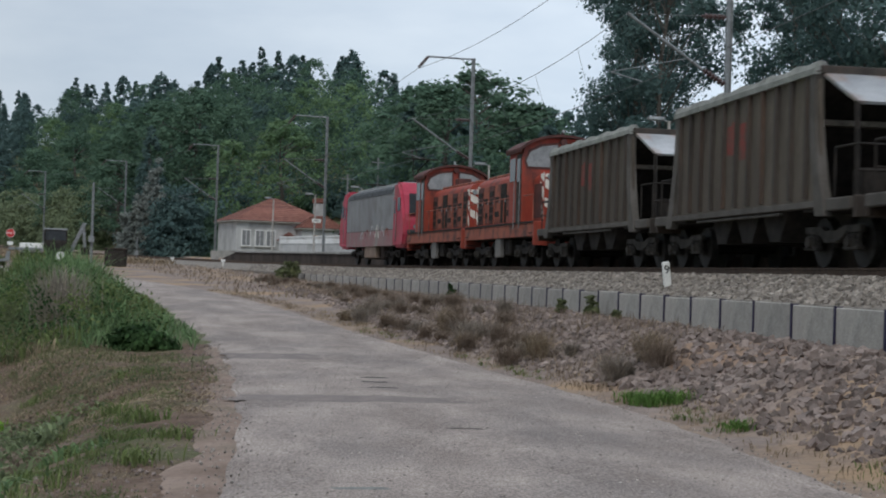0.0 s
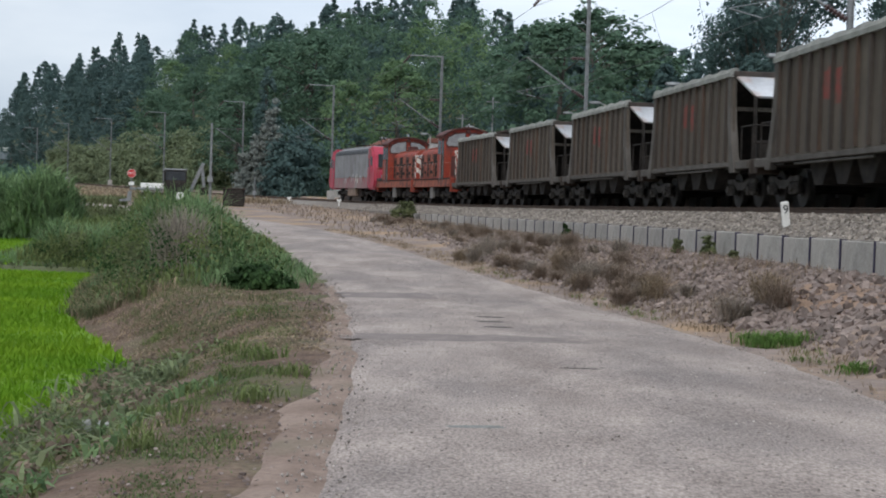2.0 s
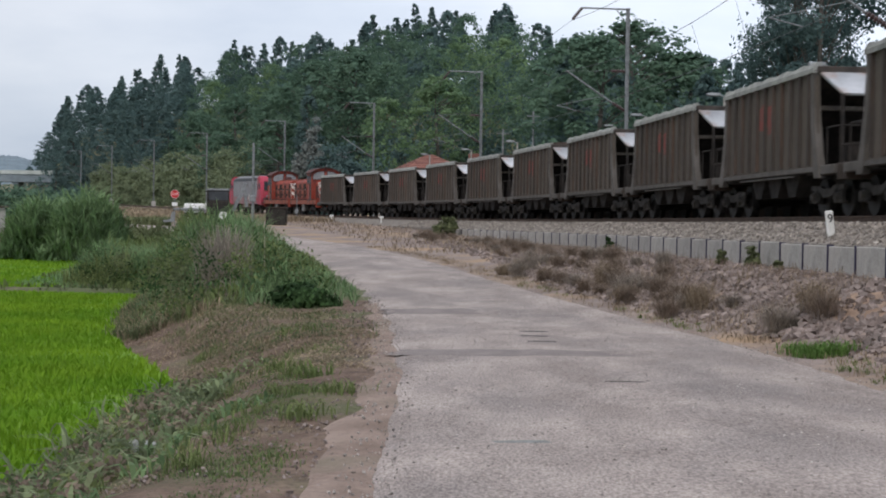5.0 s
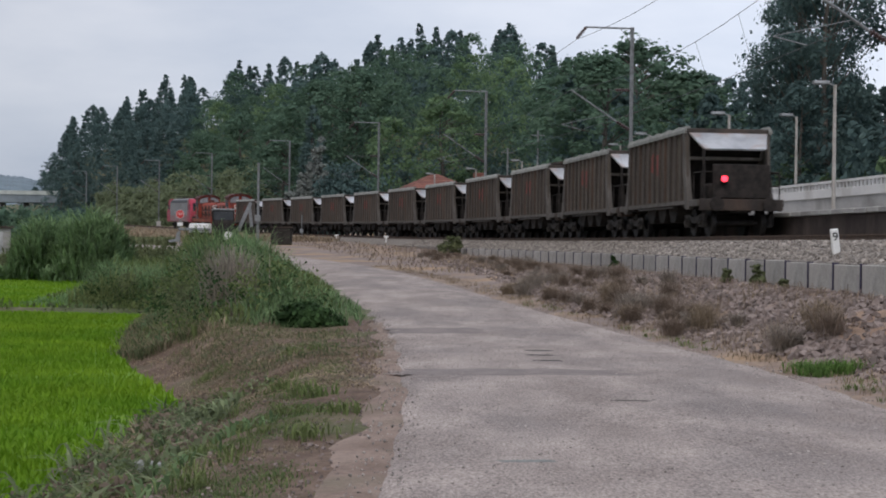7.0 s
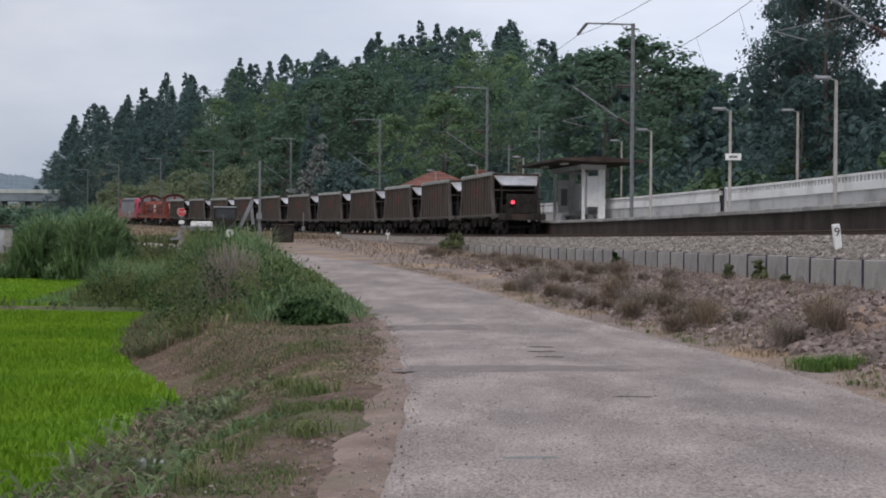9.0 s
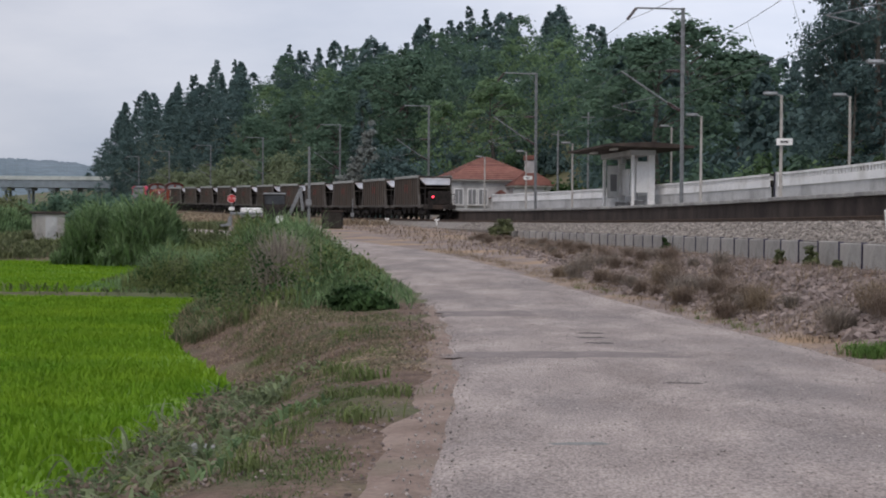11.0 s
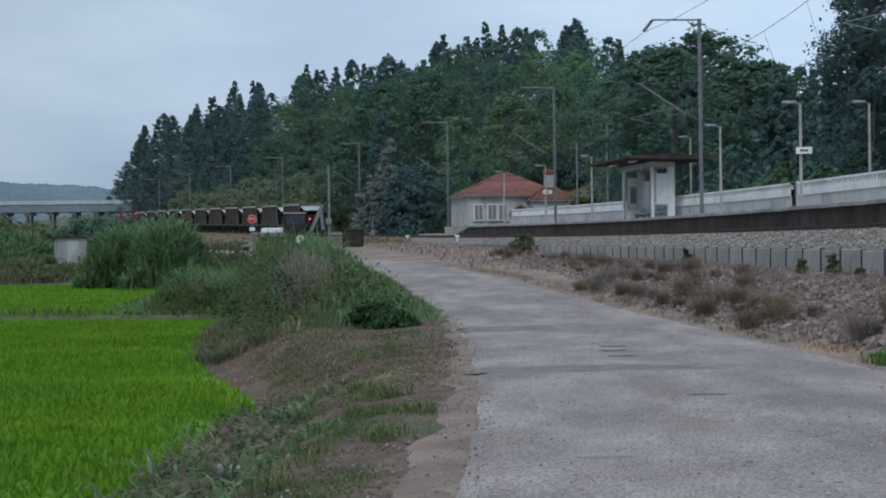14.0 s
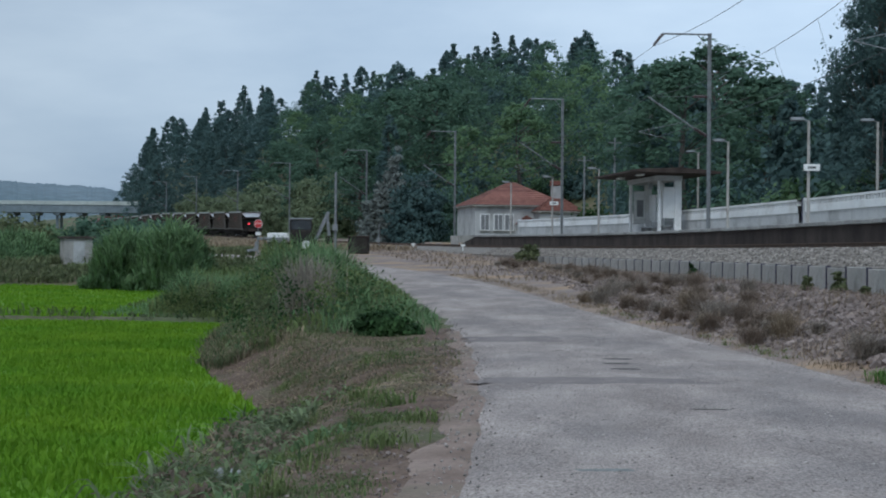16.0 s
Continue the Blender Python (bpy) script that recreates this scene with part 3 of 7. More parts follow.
def build_platform():
    end = 132
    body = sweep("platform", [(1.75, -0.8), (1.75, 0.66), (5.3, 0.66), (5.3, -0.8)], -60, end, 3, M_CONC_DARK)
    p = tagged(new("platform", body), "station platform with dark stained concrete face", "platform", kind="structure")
    bm = bmesh.new()
    a, b, c, d = line(end, 1.75, 0.66), line(end, 5.3, 0.66), line(end + 7, 1.75, -0.3), line(end + 7, 5.3, -0.3)
    lowv = [v + Vector((0, 0, -1.5)) for v in (a, b, d, c)]
    top = [bm.verts.new(v) for v in (a, b, d, c)]
    bot = [bm.verts.new(v) for v in lowv]
    bm.faces.new(top)
    for i in range(4):
        bm.faces.new((top[i], top[(i + 1) % 4], bot[(i + 1) % 4], bot[i]))
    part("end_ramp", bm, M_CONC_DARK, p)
    surf = sweep("paving", [(2.25, 0.668), (2.25, 0.70), (5.3, 0.70), (5.3, 0.668)], -60, end, 3, M_CONC)
    part("paving", surf, None, p)
    # coping stones along the edge
    bm = one_box((-0.3, -0.49, 0), (0.3, 0.49, 0.15), 0.02)
    me = bpy.data.meshes.new("coping_stone")
    bm.to_mesh(me)
    bm.free()
    me.materials.append(M_COPING)
    rng = random.Random(8)
    for i in range(100):
        s = 33 + i * 1.0
        part("coping_stone", me, None, p, at=on_line(s, 1.93 + rng.uniform(-0.012, 0.012), 0.672 + rng.uniform(-0.008, 0.008)))


def build_white_wall():
    runs = ((28, 69.2, 0), (70.0, 131, 1))
    for s0, s1, i in runs:
        w = thing("boundary_wall", "white rendered wall with a balustrade top behind the platform", "wall", "platform boundary walls", "structure")
        lower = sweep("lower_wall", [(5.35, 0.3), (5.35, 1.55), (5.6, 1.55), (5.6, 0.3)], s0, s1, (s1 - s0) / 20, M_GREYR)
        part("lower_wall", lower, None, w)
        band = sweep("band", [(5.3, 1.55), (5.3, 1.86), (5.65, 1.86), (5.65, 1.55)], s0, s1, (s1 - s0) / 20, M_WHITE)
        part("band", band, None, w)
        cap = sweep("cap", [(5.27, 2.07), (5.27, 2.16), (5.68, 2.16), (5.68, 2.07)], s0, s1, (s1 - s0) / 20, M_WHITE)
        part("cap", cap, None, w)
        back = sweep("backing", [(5.45, 1.86), (5.45, 2.07), (5.62, 2.07), (5.62, 1.86)], s0, s1, (s1 - s0) / 20, M_GREYR)
        part("backing", back, None, w)
        bm = bmesh.new()
        s = s0 + 0.2
        while s < s1:
            box(bm, (5.31 - 5.35, -0.09, 1.855), (5.5 - 5.35, 0.09, 2.075), m=on_line(s, 5.35))
            s += 0.36
        tagged(part("balusters", bm, M_WHITE, w), kind="stuff")
        for s, narrow in ((s0 + 0.15, False), (s1 - 0.15, False)) if i == 0 else ((s0 - 0.42, True), (s1 - 0.15, False)):
            part("pier", one_box((-0.1 if narrow else -0.22, -0.1, 0.3), (0.1 if narrow else 0.22, 0.1, 2.2), 0.02), M_POST_BLUE if narrow else M_GREYR, w, at=on_line(s, 5.47))


build_track()
scatter_stones("ballast_stones", ballast_spots, 26000, (0.035, 0.085), M_STONE, "loose grey ballast stones beside the rails", 3)
scatter_stones("slope_stones", slope_spots, 30000, (0.03, 0.125), M_ROCK, "broken brown and grey stones on the slope", 5, 0.1)
build_low_wall()
build_platform()
build_white_wall()


# ---------------------------------------------------------------- overhead line
MASTS = [42.6, 74.9, 108.1, 141.4, 175.6, 214.5, 250.0, 286.0, 318.0]
POLE_OFF, POLE_TOP = 2.45, 10.4


def mast_mesh_parts(root):
    bm = bmesh.new()
    for dx in (-0.07, 0.07):
        box(bm, (dx - 0.01, -0.075, -0.2), (dx + 0.01, 0.075, POLE_TOP))
    box(bm, (-0.07, -0.009, -0.2), (0.07, 0.009, POLE_TOP))
    part("pole", bm, M_GALV, root)
    part("footing", one_box((-0.3, -0.3, -0.3), (0.3, 0.3, 0.76), 0.03), M_CONC, root)
    bm = bmesh.new()
    rod(bm, (0.1, 0, POLE_TOP - 0.06), (-2.35, 0, POLE_TOP - 0.06), 0.045, 8)
    rod(bm, (-0.05, 0, POLE_TOP - 0.75), (-0.6, 0, POLE_TOP - 0.08), 0.02, 6)
    part("top_arm", bm, M_GALV, root)
    bm = bmesh.new()
    tip, low = Vector((-2.35, 0, POLE_TOP - 0.1)), Vector((-2.8, 0, POLE_TOP - 0.66))
    for k in range(6):
        a, b = tip.lerp(low, k / 6), tip.lerp(low, (k + 0.55) / 6)
        rod(bm, a, b, 0.085, 8)
    rod(bm, tip, low, 0.03, 6)
    part("feeder_insulator", bm, M_INSUL, root)
    # cantilever: slanting tube, its insulator, tie and steady arm
    part("cantilever_tube", one_rod((-0.75, 0, 5.75), (-3.05, 0, 7.25), 0.045), M_GALV, root)
    bm = bmesh.new()
    a, b = Vector((-0.12, 0, 5.38)), Vector((-0.75, 0, 5.75))
    for k in range(6):
        rod(bm, a.lerp(b, k / 6), a.lerp(b, (k + 0.6) / 6), 0.09, 8)
    rod(bm, a, b, 0.04, 6)
    part("tube_insulator", bm, M_INSUL, root)
    bm = bmesh.new()
    for k in range(5):
        rod(bm, (-0.15 - 0.13 * k, 0, 7.3), (-0.23 - 0.13 * k, 0, 7.3), 0.08, 8)
    rod(bm, (-0.1, 0, 7.3), (-0.85, 0, 7.3), 0.035, 6)
    part("tie_insulator", bm, M_INSUL, root)
    part("tie", one_rod((-0.85, 0, 7.3), (-3.0, 0, 7.25), 0.007, 6), M_GALV, root)
    bm = bmesh.new()
    rod(bm, (-1.25, 0, 6.05), (-3.5, 0, 5.55), 0.014, 6)
    rod(bm, (-3.5, 0, 5.55), (-2.55, 0, 5.32), 0.02, 6)
    part("steady_arm", bm, M_GALV, root)


def build_masts():
    first = thing("overhead_line_mast", "grey steel overhead line mast with bracket arms beside the track", "mast", "overhead line masts")
    mast_mesh_parts(first)
    first.matrix_basis = on_line(MASTS[0], POLE_OFF)
    for s in MASTS[1:]:
        copy_thing(first, on_line(s, POLE_OFF))


def wire(name, pts, r, label, category="wire"):
    cu = bpy.data.curves.new(name, "CURVE")
    cu.dimensions, cu.bevel_depth, cu.bevel_resolution = "3D", r, 1
    sp = cu.splines.new("POLY")
    sp.points.add(len(pts) - 1)
    for p, q in zip(sp.points, pts):
        p.co = (*q, 1)
    cu.materials.append(M_WIRE)
    return tagged(new(name, cu), label, category)


def build_wires():
    spans = [MASTS[0] - 64.6, MASTS[0] - 32.3] + MASTS + [345.0]
    feeder, carrier, contact = [], [], []
    hangers = []
    for a, b in zip(spans, spans[1:]):
        for k in range(9):
            t = k / 9
            s, sag = a + (b - a) * t, 4 * t * (1 - t)
            feeder.append(line(s, POLE_OFF - 2.8, POLE_TOP - 0.68 - 0.38 * sag))
            carrier.append(line(s, POLE_OFF - 3.05, 7.25 - 0.5 * sag))
            contact.append(line(s, -0.1, 5.3))
        for k in range(1, 6):
            t = k / 6
            s = a + (b - a) * t
            hangers.append(one_rod(line(s, POLE_OFF - 3.05, 7.25 - 2.0 * t * (1 - t)), line(s, -0.1, 5.3), 0.006, 4))
    wire("feeder_wire", feeder, 0.011, "thin bare feeder wire strung along the mast tops")
    c = wire("catenary_wire", carrier, 0.01, "thin bare catenary wire strung over the track")
    wire("contact_wire", contact, 0.01, "thin copper contact wire over the track")
    for bm in hangers:
        part("dropper", bm, M_WIRE, c)


build_masts()
build_wires()


# ---------------------------------------------------------------- station
def lamp_post(s, off, top, label, sign=False, side=-1, base=0.66, r=0.075):
    t = thing("street_lamp", label, "street lamp", "platform lamps", at=on_line(s, off, base))
    h = top - (RAIL_Z + base)
    part("post", one_rod((0, 0, -0.05), (0, 0, h), r, 8, r * 0.8), M_CONC, t)
    part("arm", one_rod((0, 0, h - 0.03), (side * 0.35, -0.1, h + 0.06), 0.03, 6), M_GALV, t)
    bm = bmesh.new()
    prism(bm, [(-0.14, 0), (0.14, 0), (0.1, 0.1), (-0.1, 0.1)], side * 0.25, side * 0.8)
    head = part("lamp_head", bm, M_GALV, t, at=pose(0, -0.1, h + 0.02))
    part("lens", one_box((min(side * 0.3, side * 0.75), -0.11, -0.05), (max(side * 0.3, side * 0.75), 0.11, -0.002), 0.03), M_CABGLASS, head, "milky lamp lens")
    if sign:
        b = part("name_board", one_box((-0.33, -0.2, h - 2.1), (0.33, -0.15, h - 1.82), 0.01), M_PAINT, t, "white name board with dark lettering", at=pose(0.12, -0.02, 0, 0, 0, -12))
        for k in range(5):
            part("lettering_bar", one_box((-0.17 + k * 0.07, -0.208, h - 2.01), (-0.12 + k * 0.07, -0.203, h - 1.91)), M_BLACK, b)
    return t


def build_shelter():
    t = thing("platform_shelter", "white platform waiting shelter with open sides and a thin flat canopy", "shelter", at=on_line(92, 3.5, 0.70))
    # local: x away from the track, y along it; end walls near and far, open between
    for y, low in ((-3.3, 0.95), (3.0, 0.75)):
        part("wall_panel", one_box((0.3 if y < 0 else 0.28, y - 0.06, low), (1.0, y + 0.06, 2.75), 0.01), M_WHITE, t)
        for x, hw in ((0.1, 0.08), (1.2, 0.2)):
            part("column", one_box((x - hw, y - 0.14, 0), (x + hw, y + 0.14, 3.12), 0.015), M_WHITE, t)
        part("beam", one_box((-0.1, y - 0.13, 3.12), (1.45, y + 0.13, 3.42), 0.01), M_GREYR, t)
    for x in (0.05, 1.25):
        part("beam", one_box((x - 0.12, -3.15, 3.14), (x + 0.12, 2.85, 3.42), 0.01), M_GREYR, t)
    part("column", one_box((1.1, -0.12, 0), (1.35, 0.12, 3.12), 0.015), M_WHITE, t)
    part("back_panel", one_box((1.2, 1.3, 0.9), (1.28, 2.8, 2.5), 0.01), M_WHITE, t)
    bm = bmesh.new()
    prism(bm, [(-1.7, 3.58), (-1.7, 3.7), (0.9, 3.82), (3.3, 3.62), (3.3, 3.5), (0.9, 3.5)], -4.9, 5.3, "y")
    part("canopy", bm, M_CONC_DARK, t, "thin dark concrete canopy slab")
    for y in (-2.2, 2.4):
        part("light_fitting", one_box((-0.9, y - 0.5, 3.44), (-0.6, y + 0.5, 3.54), 0.02), M_PAINT, t)
    b = part("bench", one_box((0.55, -2.9, 0.44), (1.02, 2.6, 0.52), 0.02), M_GREYR, t)
    for y in (-2.6, -1.3, 0, 1.2, 2.3):
        part("bench_leg", one_box((0.6, y - 0.07, 0), (0.95, y + 0.07, 0.44)), M_GREYR, b)
    f = part("notice_board", one_box((0.36, 2.87, 1.0), (0.95, 2.935, 2.35), 0.02), M_PAINT, t)
    part("poster", one_box((0.45, 2.855, 1.15), (0.86, 2.868, 2.2)), M_LGREY, f)
    part("loudspeaker", one_box((0.3, -0.4, 2.75), (0.55, -0.1, 3.1), 0.02), M_LROOF, t)


def tiled_slope(parent, a, b, c, d, name="roof_slope"):
    """A roof plane a-b (eaves) to d-c (ridge) in courses of tiles."""
    a, b, c, d = map(Vector, (a, b, c, d))
    bm = bmesh.new()
    n = 12
    bm.faces.new([bm.verts.new(p) for p in ((a, b, c, d) if (c - d).length > 0.01 else (a, b, c))])
    up = (b - a).cross(d - a).normalized()
    if up.z < 0:
        up = -up
    slope = part(name, bm, M_TILE, parent)
    for k in range(n):
        bm = bmesh.new()
        l0, r0 = a.lerp(d, k / n), b.lerp(c, k / n)
        l1, r1 = a.lerp(d, (k + 1.15) / n), b.lerp(c, (k + 1.15) / n)
        vs = [bm.verts.new(p) for p in (l0 + up * 0.07, r0 + up * 0.07, r1 + up * 0.015, l1 + up * 0.015, l0, r0)]
        bm.faces.new(vs[:4])
        bm.faces.new((vs[0], vs[4], vs[5], vs[1]))
        part("tile_course", bm, M_TILE, slope)
    return slope


def hip_roof(parent, x0, x1, y0, y1, z, h, eave=0.4):
    x0, x1, y0, y1 = x0 - eave, x1 + eave, y0 - eave, y1 + eave
    w = min(x1 - x0, y1 - y0) / 2
    if x1 - x0 > y1 - y0:
        r0, r1 = (x0 + w, (y0 + y1) / 2, z + h), (x1 - w, (y0 + y1) / 2, z + h)
        quads = [((x0, y0, z), (x1, y0, z), r1, r0), ((x1, y1, z), (x0, y1, z), r0, r1), ((x1, y0, z), (x1, y1, z), r1, r1), ((x0, y1, z), (x0, y0, z), r0, r0)]
    else:
        r0, r1 = ((x0 + x1) / 2, y0 + w, z + h), ((x0 + x1) / 2, y1 - w, z + h)
        quads = [((x0, y0, z), (x1, y0, z), r0, r0), ((x1, y0, z), (x1, y1, z), r1, r0), ((x1, y1, z), (x0, y1, z), r1, r1), ((x0, y1, z), (x0, y0, z), r0, r1)]
    for q in quads:
        tiled_slope(parent, *q)
    part("soffit", one_box((x0, y0, z - 0.12), (x1, y1, z - 0.01)), M_CONC, parent)


def window(parent, m, w, h, broken=False):
    f = part("window", one_box((-w / 2 - 0.1, -0.04, -0.1), (w / 2 + 0.1, 0.05, h + 0.1), 0.01), M_WHITE, parent, at=m)
    part("pane", one_box((-w / 2, -0.06, 0), (-0.03, -0.045, h)), M_LGREY, f)
    part("pane", one_box((0.03, -0.06, 0), (w / 2, -0.045, h)), M_LGREY, f)
    part("sill", one_box((-w / 2 - 0.15, -0.12, -0.17), (w / 2 + 0.15, 0.03, -0.1)), M_CONC, f)


def build_station_house():
    h = thing("station_house", "grey rendered house with hipped red tile roofs by the platform end", "house", at=pose(-0.55, 158, 2.9, 0, 0, 14))
    # local y runs away from the camera
    part("wall_block", one_box((-5.0, -3.0, -1.0), (4.6, 6.0, 3.35)), M_GREYR, h)
    part("plinth", one_box((-5.04, -3.04, -1.0), (4.64, 6.04, 0.35)), M_CONC, h)
    hip_roof(h, -5.0, 4.6, -3.0, 6.0, 3.4, 2.5)
    part("wing", one_box((1.2, -5.2, -1.0), (5.4, -3.05, 2.75)), M_GREYR, h)
    hip_roof(h, 1.2, 5.4, -5.2, -2.4, 2.8, 1.3, 0.3)
    part("porch", one_box((-0.6, -4.3, -1.0), (1.15, -3.05, 1.4)), M_GREYR, h)
    hip_roof(h, -0.6, 1.15, -4.3, -2.6, 1.45, 0.9, 0.25)
    for x in (-4.0, -2.6, -1.5):
        window(h, pose(x, -3.05, 0.9), 0.8, 1.5)
        part("yellow_board", one_box((2.3, -5.3, 1.35), (3.5, -5.22, 2.1)), M_YELLOW, h, "orange-yellow notice board")
    c = part("chimney", one_box((4.0, 0.2, 3.0), (4.9, 1.2, 5.6), 0.02), M_GREYR, h)
    part("chimney_cap", one_box((3.9, 0.1, 5.6), (5.0, 1.3, 6.1), 0.05), M_TILE, c, "red tile chimney cap")


build_shelter()
for s_, sg in ((51.6, False), (63.9, True), (76.2, False), (103.4, False), (127.9, False)):
    lamp_post(s_, 3.8, 7.15, "pale concrete platform lamp post carrying a white name board" if sg else "pale concrete lamp post on the platform", sg)
lamp_post(115.7, 3.8, 7.1, "pale concrete lamp post with a white board on the platform", True)
lamp_post(67.8, 8.2, 7.5, "grey concrete street lamp behind the white wall", False, -1, 0.2)
lamp_post(95.8, 8.2, 7.9, "leaning grey concrete street lamp behind the white wall", False, -1, 0.2)
for s_, o_, h_ in ((118.0, 7.0, 7.6), (112.0, 7.5, 8.6)):
    tp = thing("utility_pole", "thin grey concrete utility pole behind the platform wall", "pole", "utility poles", at=on_line(s_, o_, 0))
    part("post", one_rod((0, 0, -0.3), (0, 0, h_ - 0.6), 0.1, 8, 0.07), M_GALV, tp)
    part("crossarm", one_box((-0.5, -0.05, h_ - 1.0), (0.5, 0.05, h_ - 0.92)), M_GALV, tp)
build_station_house()


# ---------------------------------------------------------------- foliage helpers
def leaf_quads(C, size, rng, droop=0.0, out=None):
    """A small bent card for each centre C; size per leaf; out: the way that each leaf faces, roughly."""
    n = len(C)
    if out is None:
        a = rng.normal(size=(n, 3))
        a[:, 2] -= droop
        a /= np.linalg.norm(a, axis=1)[:, None]
        b = np.cross(a, rng.normal(size=(n, 3)))
    else:
        face = out + rng.normal(size=(n, 3)) * 0.34
        a = np.cross(face, rng.normal(size=(n, 3)))
        a /= np.linalg.norm(a, axis=1)[:, None] + 1e-9
        b = np.cross(face, a)
    b /= np.linalg.norm(b, axis=1)[:, None] + 1e-9
    a, b = a * size[:, None], b * (size * (0.55 if out is None else 0.7))[:, None]
    return np.stack([C - a, C - b * 0.9, C + a, C + b * 0.9], 1).reshape(-1, 3)


def facing(L, C, axis_share=0.6):
    """Outward directions for leaves L crowded in equal numbers round clump centres C."""
    per = len(L) // len(C)
    d = L - np.repeat(C, per, 0)
    d /= np.linalg.norm(d, axis=1)[:, None] + 1e-9
    mid = C.mean(0)
    r = (L - mid) / (np.abs(C - mid).max(0) + 0.1)
    r /= np.linalg.norm(r, axis=1)[:, None] + 1e-9
    f = d + axis_share * r + np.array([0, 0, 0.25])
    return f / (np.linalg.norm(f, axis=1)[:, None] + 1e-9)


def quads_of(n):
    return np.arange(4 * n, dtype=np.int32).reshape(-1, 4)


def clumps(centres, radii, per, size, rng, flat=0.75):
    """Leaf centres crowded into the outer part of many small clumps."""
    k = len(centres)
    d = rng.normal(size=(k, per, 3))
    d /= np.linalg.norm(d, axis=2)[:, :, None]
    r = radii[:, None] * np.clip(0.35 + 0.45 * np.abs(rng.normal(size=(k, per))) + 0.2 * rng.random((k, per)), 0, 1.6)
    C = centres[:, None] + d * r[:, :, None] * np.array([1, 1, flat])
    return C.reshape(-1, 3), size * (0.6 + 0.8 * rng.random(k * per))


def blades(P, h, w, lean, rng, curl=0.5):
    """Grass blades or leaves: two joined quads each, bending over."""
    n = len(P)
    a = rng.random(n) * 2 * math.pi
    d = np.stack([np.cos(a), np.sin(a), np.zeros(n)], 1)
    side = np.stack([-d[:, 1], d[:, 0], np.zeros(n)], 1) * (w * (0.6 + 0.8 * rng.random(n)))[:, None]
    up = np.array([0, 0, 1.0])
    h = h * (0.65 + 0.6 * rng.random(n))
    k = lean * (0.3 + rng.random(n))
    mid = P + up * (h * 0.58)[:, None] + d * (h * k * 0.35)[:, None]
    tip = P + up * (h * (1 - curl * k * 0.4))[:, None] + d * (h * k)[:, None]
    co = np.stack([P - side * 0.7, P + side * 0.7, mid + side, mid - side, tip + side * 0.12, tip - side * 0.12], 1).reshape(-1, 3)
    i = 6 * np.arange(n)[:, None]
    f = np.concatenate([i + np.array([0, 1, 2, 3]), i + np.array([3, 2, 4, 5])], 0)
    return co, f


def stuff(name, co, faces, mat, label, category):
    return tagged(new(name, mesh_from(name, co, faces, mat)), label, category, kind="stuff")


def heading_spot(az, d, z=None):
    x, y = d * math.sin(radians(az)), d * math.cos(radians(az))
    return (x, y, float(land(np.array([x]), np.array([y]))[0]) if z is None else z)


# ---------------------------------------------------------------- rice fields
def build_rice():
    def sheet(name, ys, left, right, z):
        cols = np.linspace(0, 1, 30)
        co, k = [], len(cols)
        for y in ys:
            for c in cols:
                x = left + (right(y) - left) * c
                co.append((x, y, z + 0.05 * noise.noise((x * 0.5, y * 0.5, 0))))
        i = (np.arange(len(ys) - 1)[:, None] * k + np.arange(k - 1)).ravel()
        return mesh_from(name, co, np.stack([i, i + 1, i + k + 1, i + k], 1), M_RICEBED, True)
    rng = np.random.default_rng(11)

    def far_edge(y):
        return np.interp(y, [48, 60, 70, 82, 96], [-12.3, -12.8, -14.2, -19.0, -26.0])
    for ys, right, n, label, seed in ((np.linspace(-10, 46.2, 80), field_edge, 130000, "bright green young rice field below the lane", 1), (np.linspace(47.8, 94, 40), far_edge, 28000, "bright green rice field beyond the grassy bund", 2)):
        t = tagged(new("rice_field", sheet("rice_field", ys, -70, right, -0.68)), label, "rice field", "rice fields", "structure")
        y = ys[0] + 16 * (ys[0] < 0) + (ys[-1] - ys[0] - 16 * (ys[0] < 0)) * rng.random(n) ** 1.25
        x = right(y) - (3 + 20 * rng.random(n)) * rng.random(n) ** 0.8
        P = np.stack([x, y, np.full(n, -0.74)], 1)
        wv = 0.17 + 0.02 * np.sin(x * 0.7 + y * 0.25) + 0.02 * np.sin(y * 0.9)
        co, f = blades(P, wv, 0.008 + 0.0003 * y.mean(), 0.5, rng)
        b = part("rice_blades", mesh_from("rice_blades", co, f, L_RICE), None, t)
        tagged(b, kind="stuff")


build_rice()


# ---------------------------------------------------------------- weeds and scrub by the lane
def spots(rng, n, x0, x1, y0, y1):
    x, y = x0 + (x1 - x0) * rng.random(n), y0 + (y1 - y0) * rng.random(n)
    return x, y


def weed_room(x, y):
    """Growth stays low where the far lane shows beyond the bank."""
    hd, r = np.degrees(np.arctan2(x, y)), np.hypot(x, y)
    gap = ease((hd + 12.6) / 0.5) * (1 - ease((hd + 9.95) / 0.4))
    low = np.clip(1.6 - r * 0.0082 - land(x, y), 0.15, 9)
    return np.where(gap > 0.02, low + (1 - gap) * 1.5, 9.0)


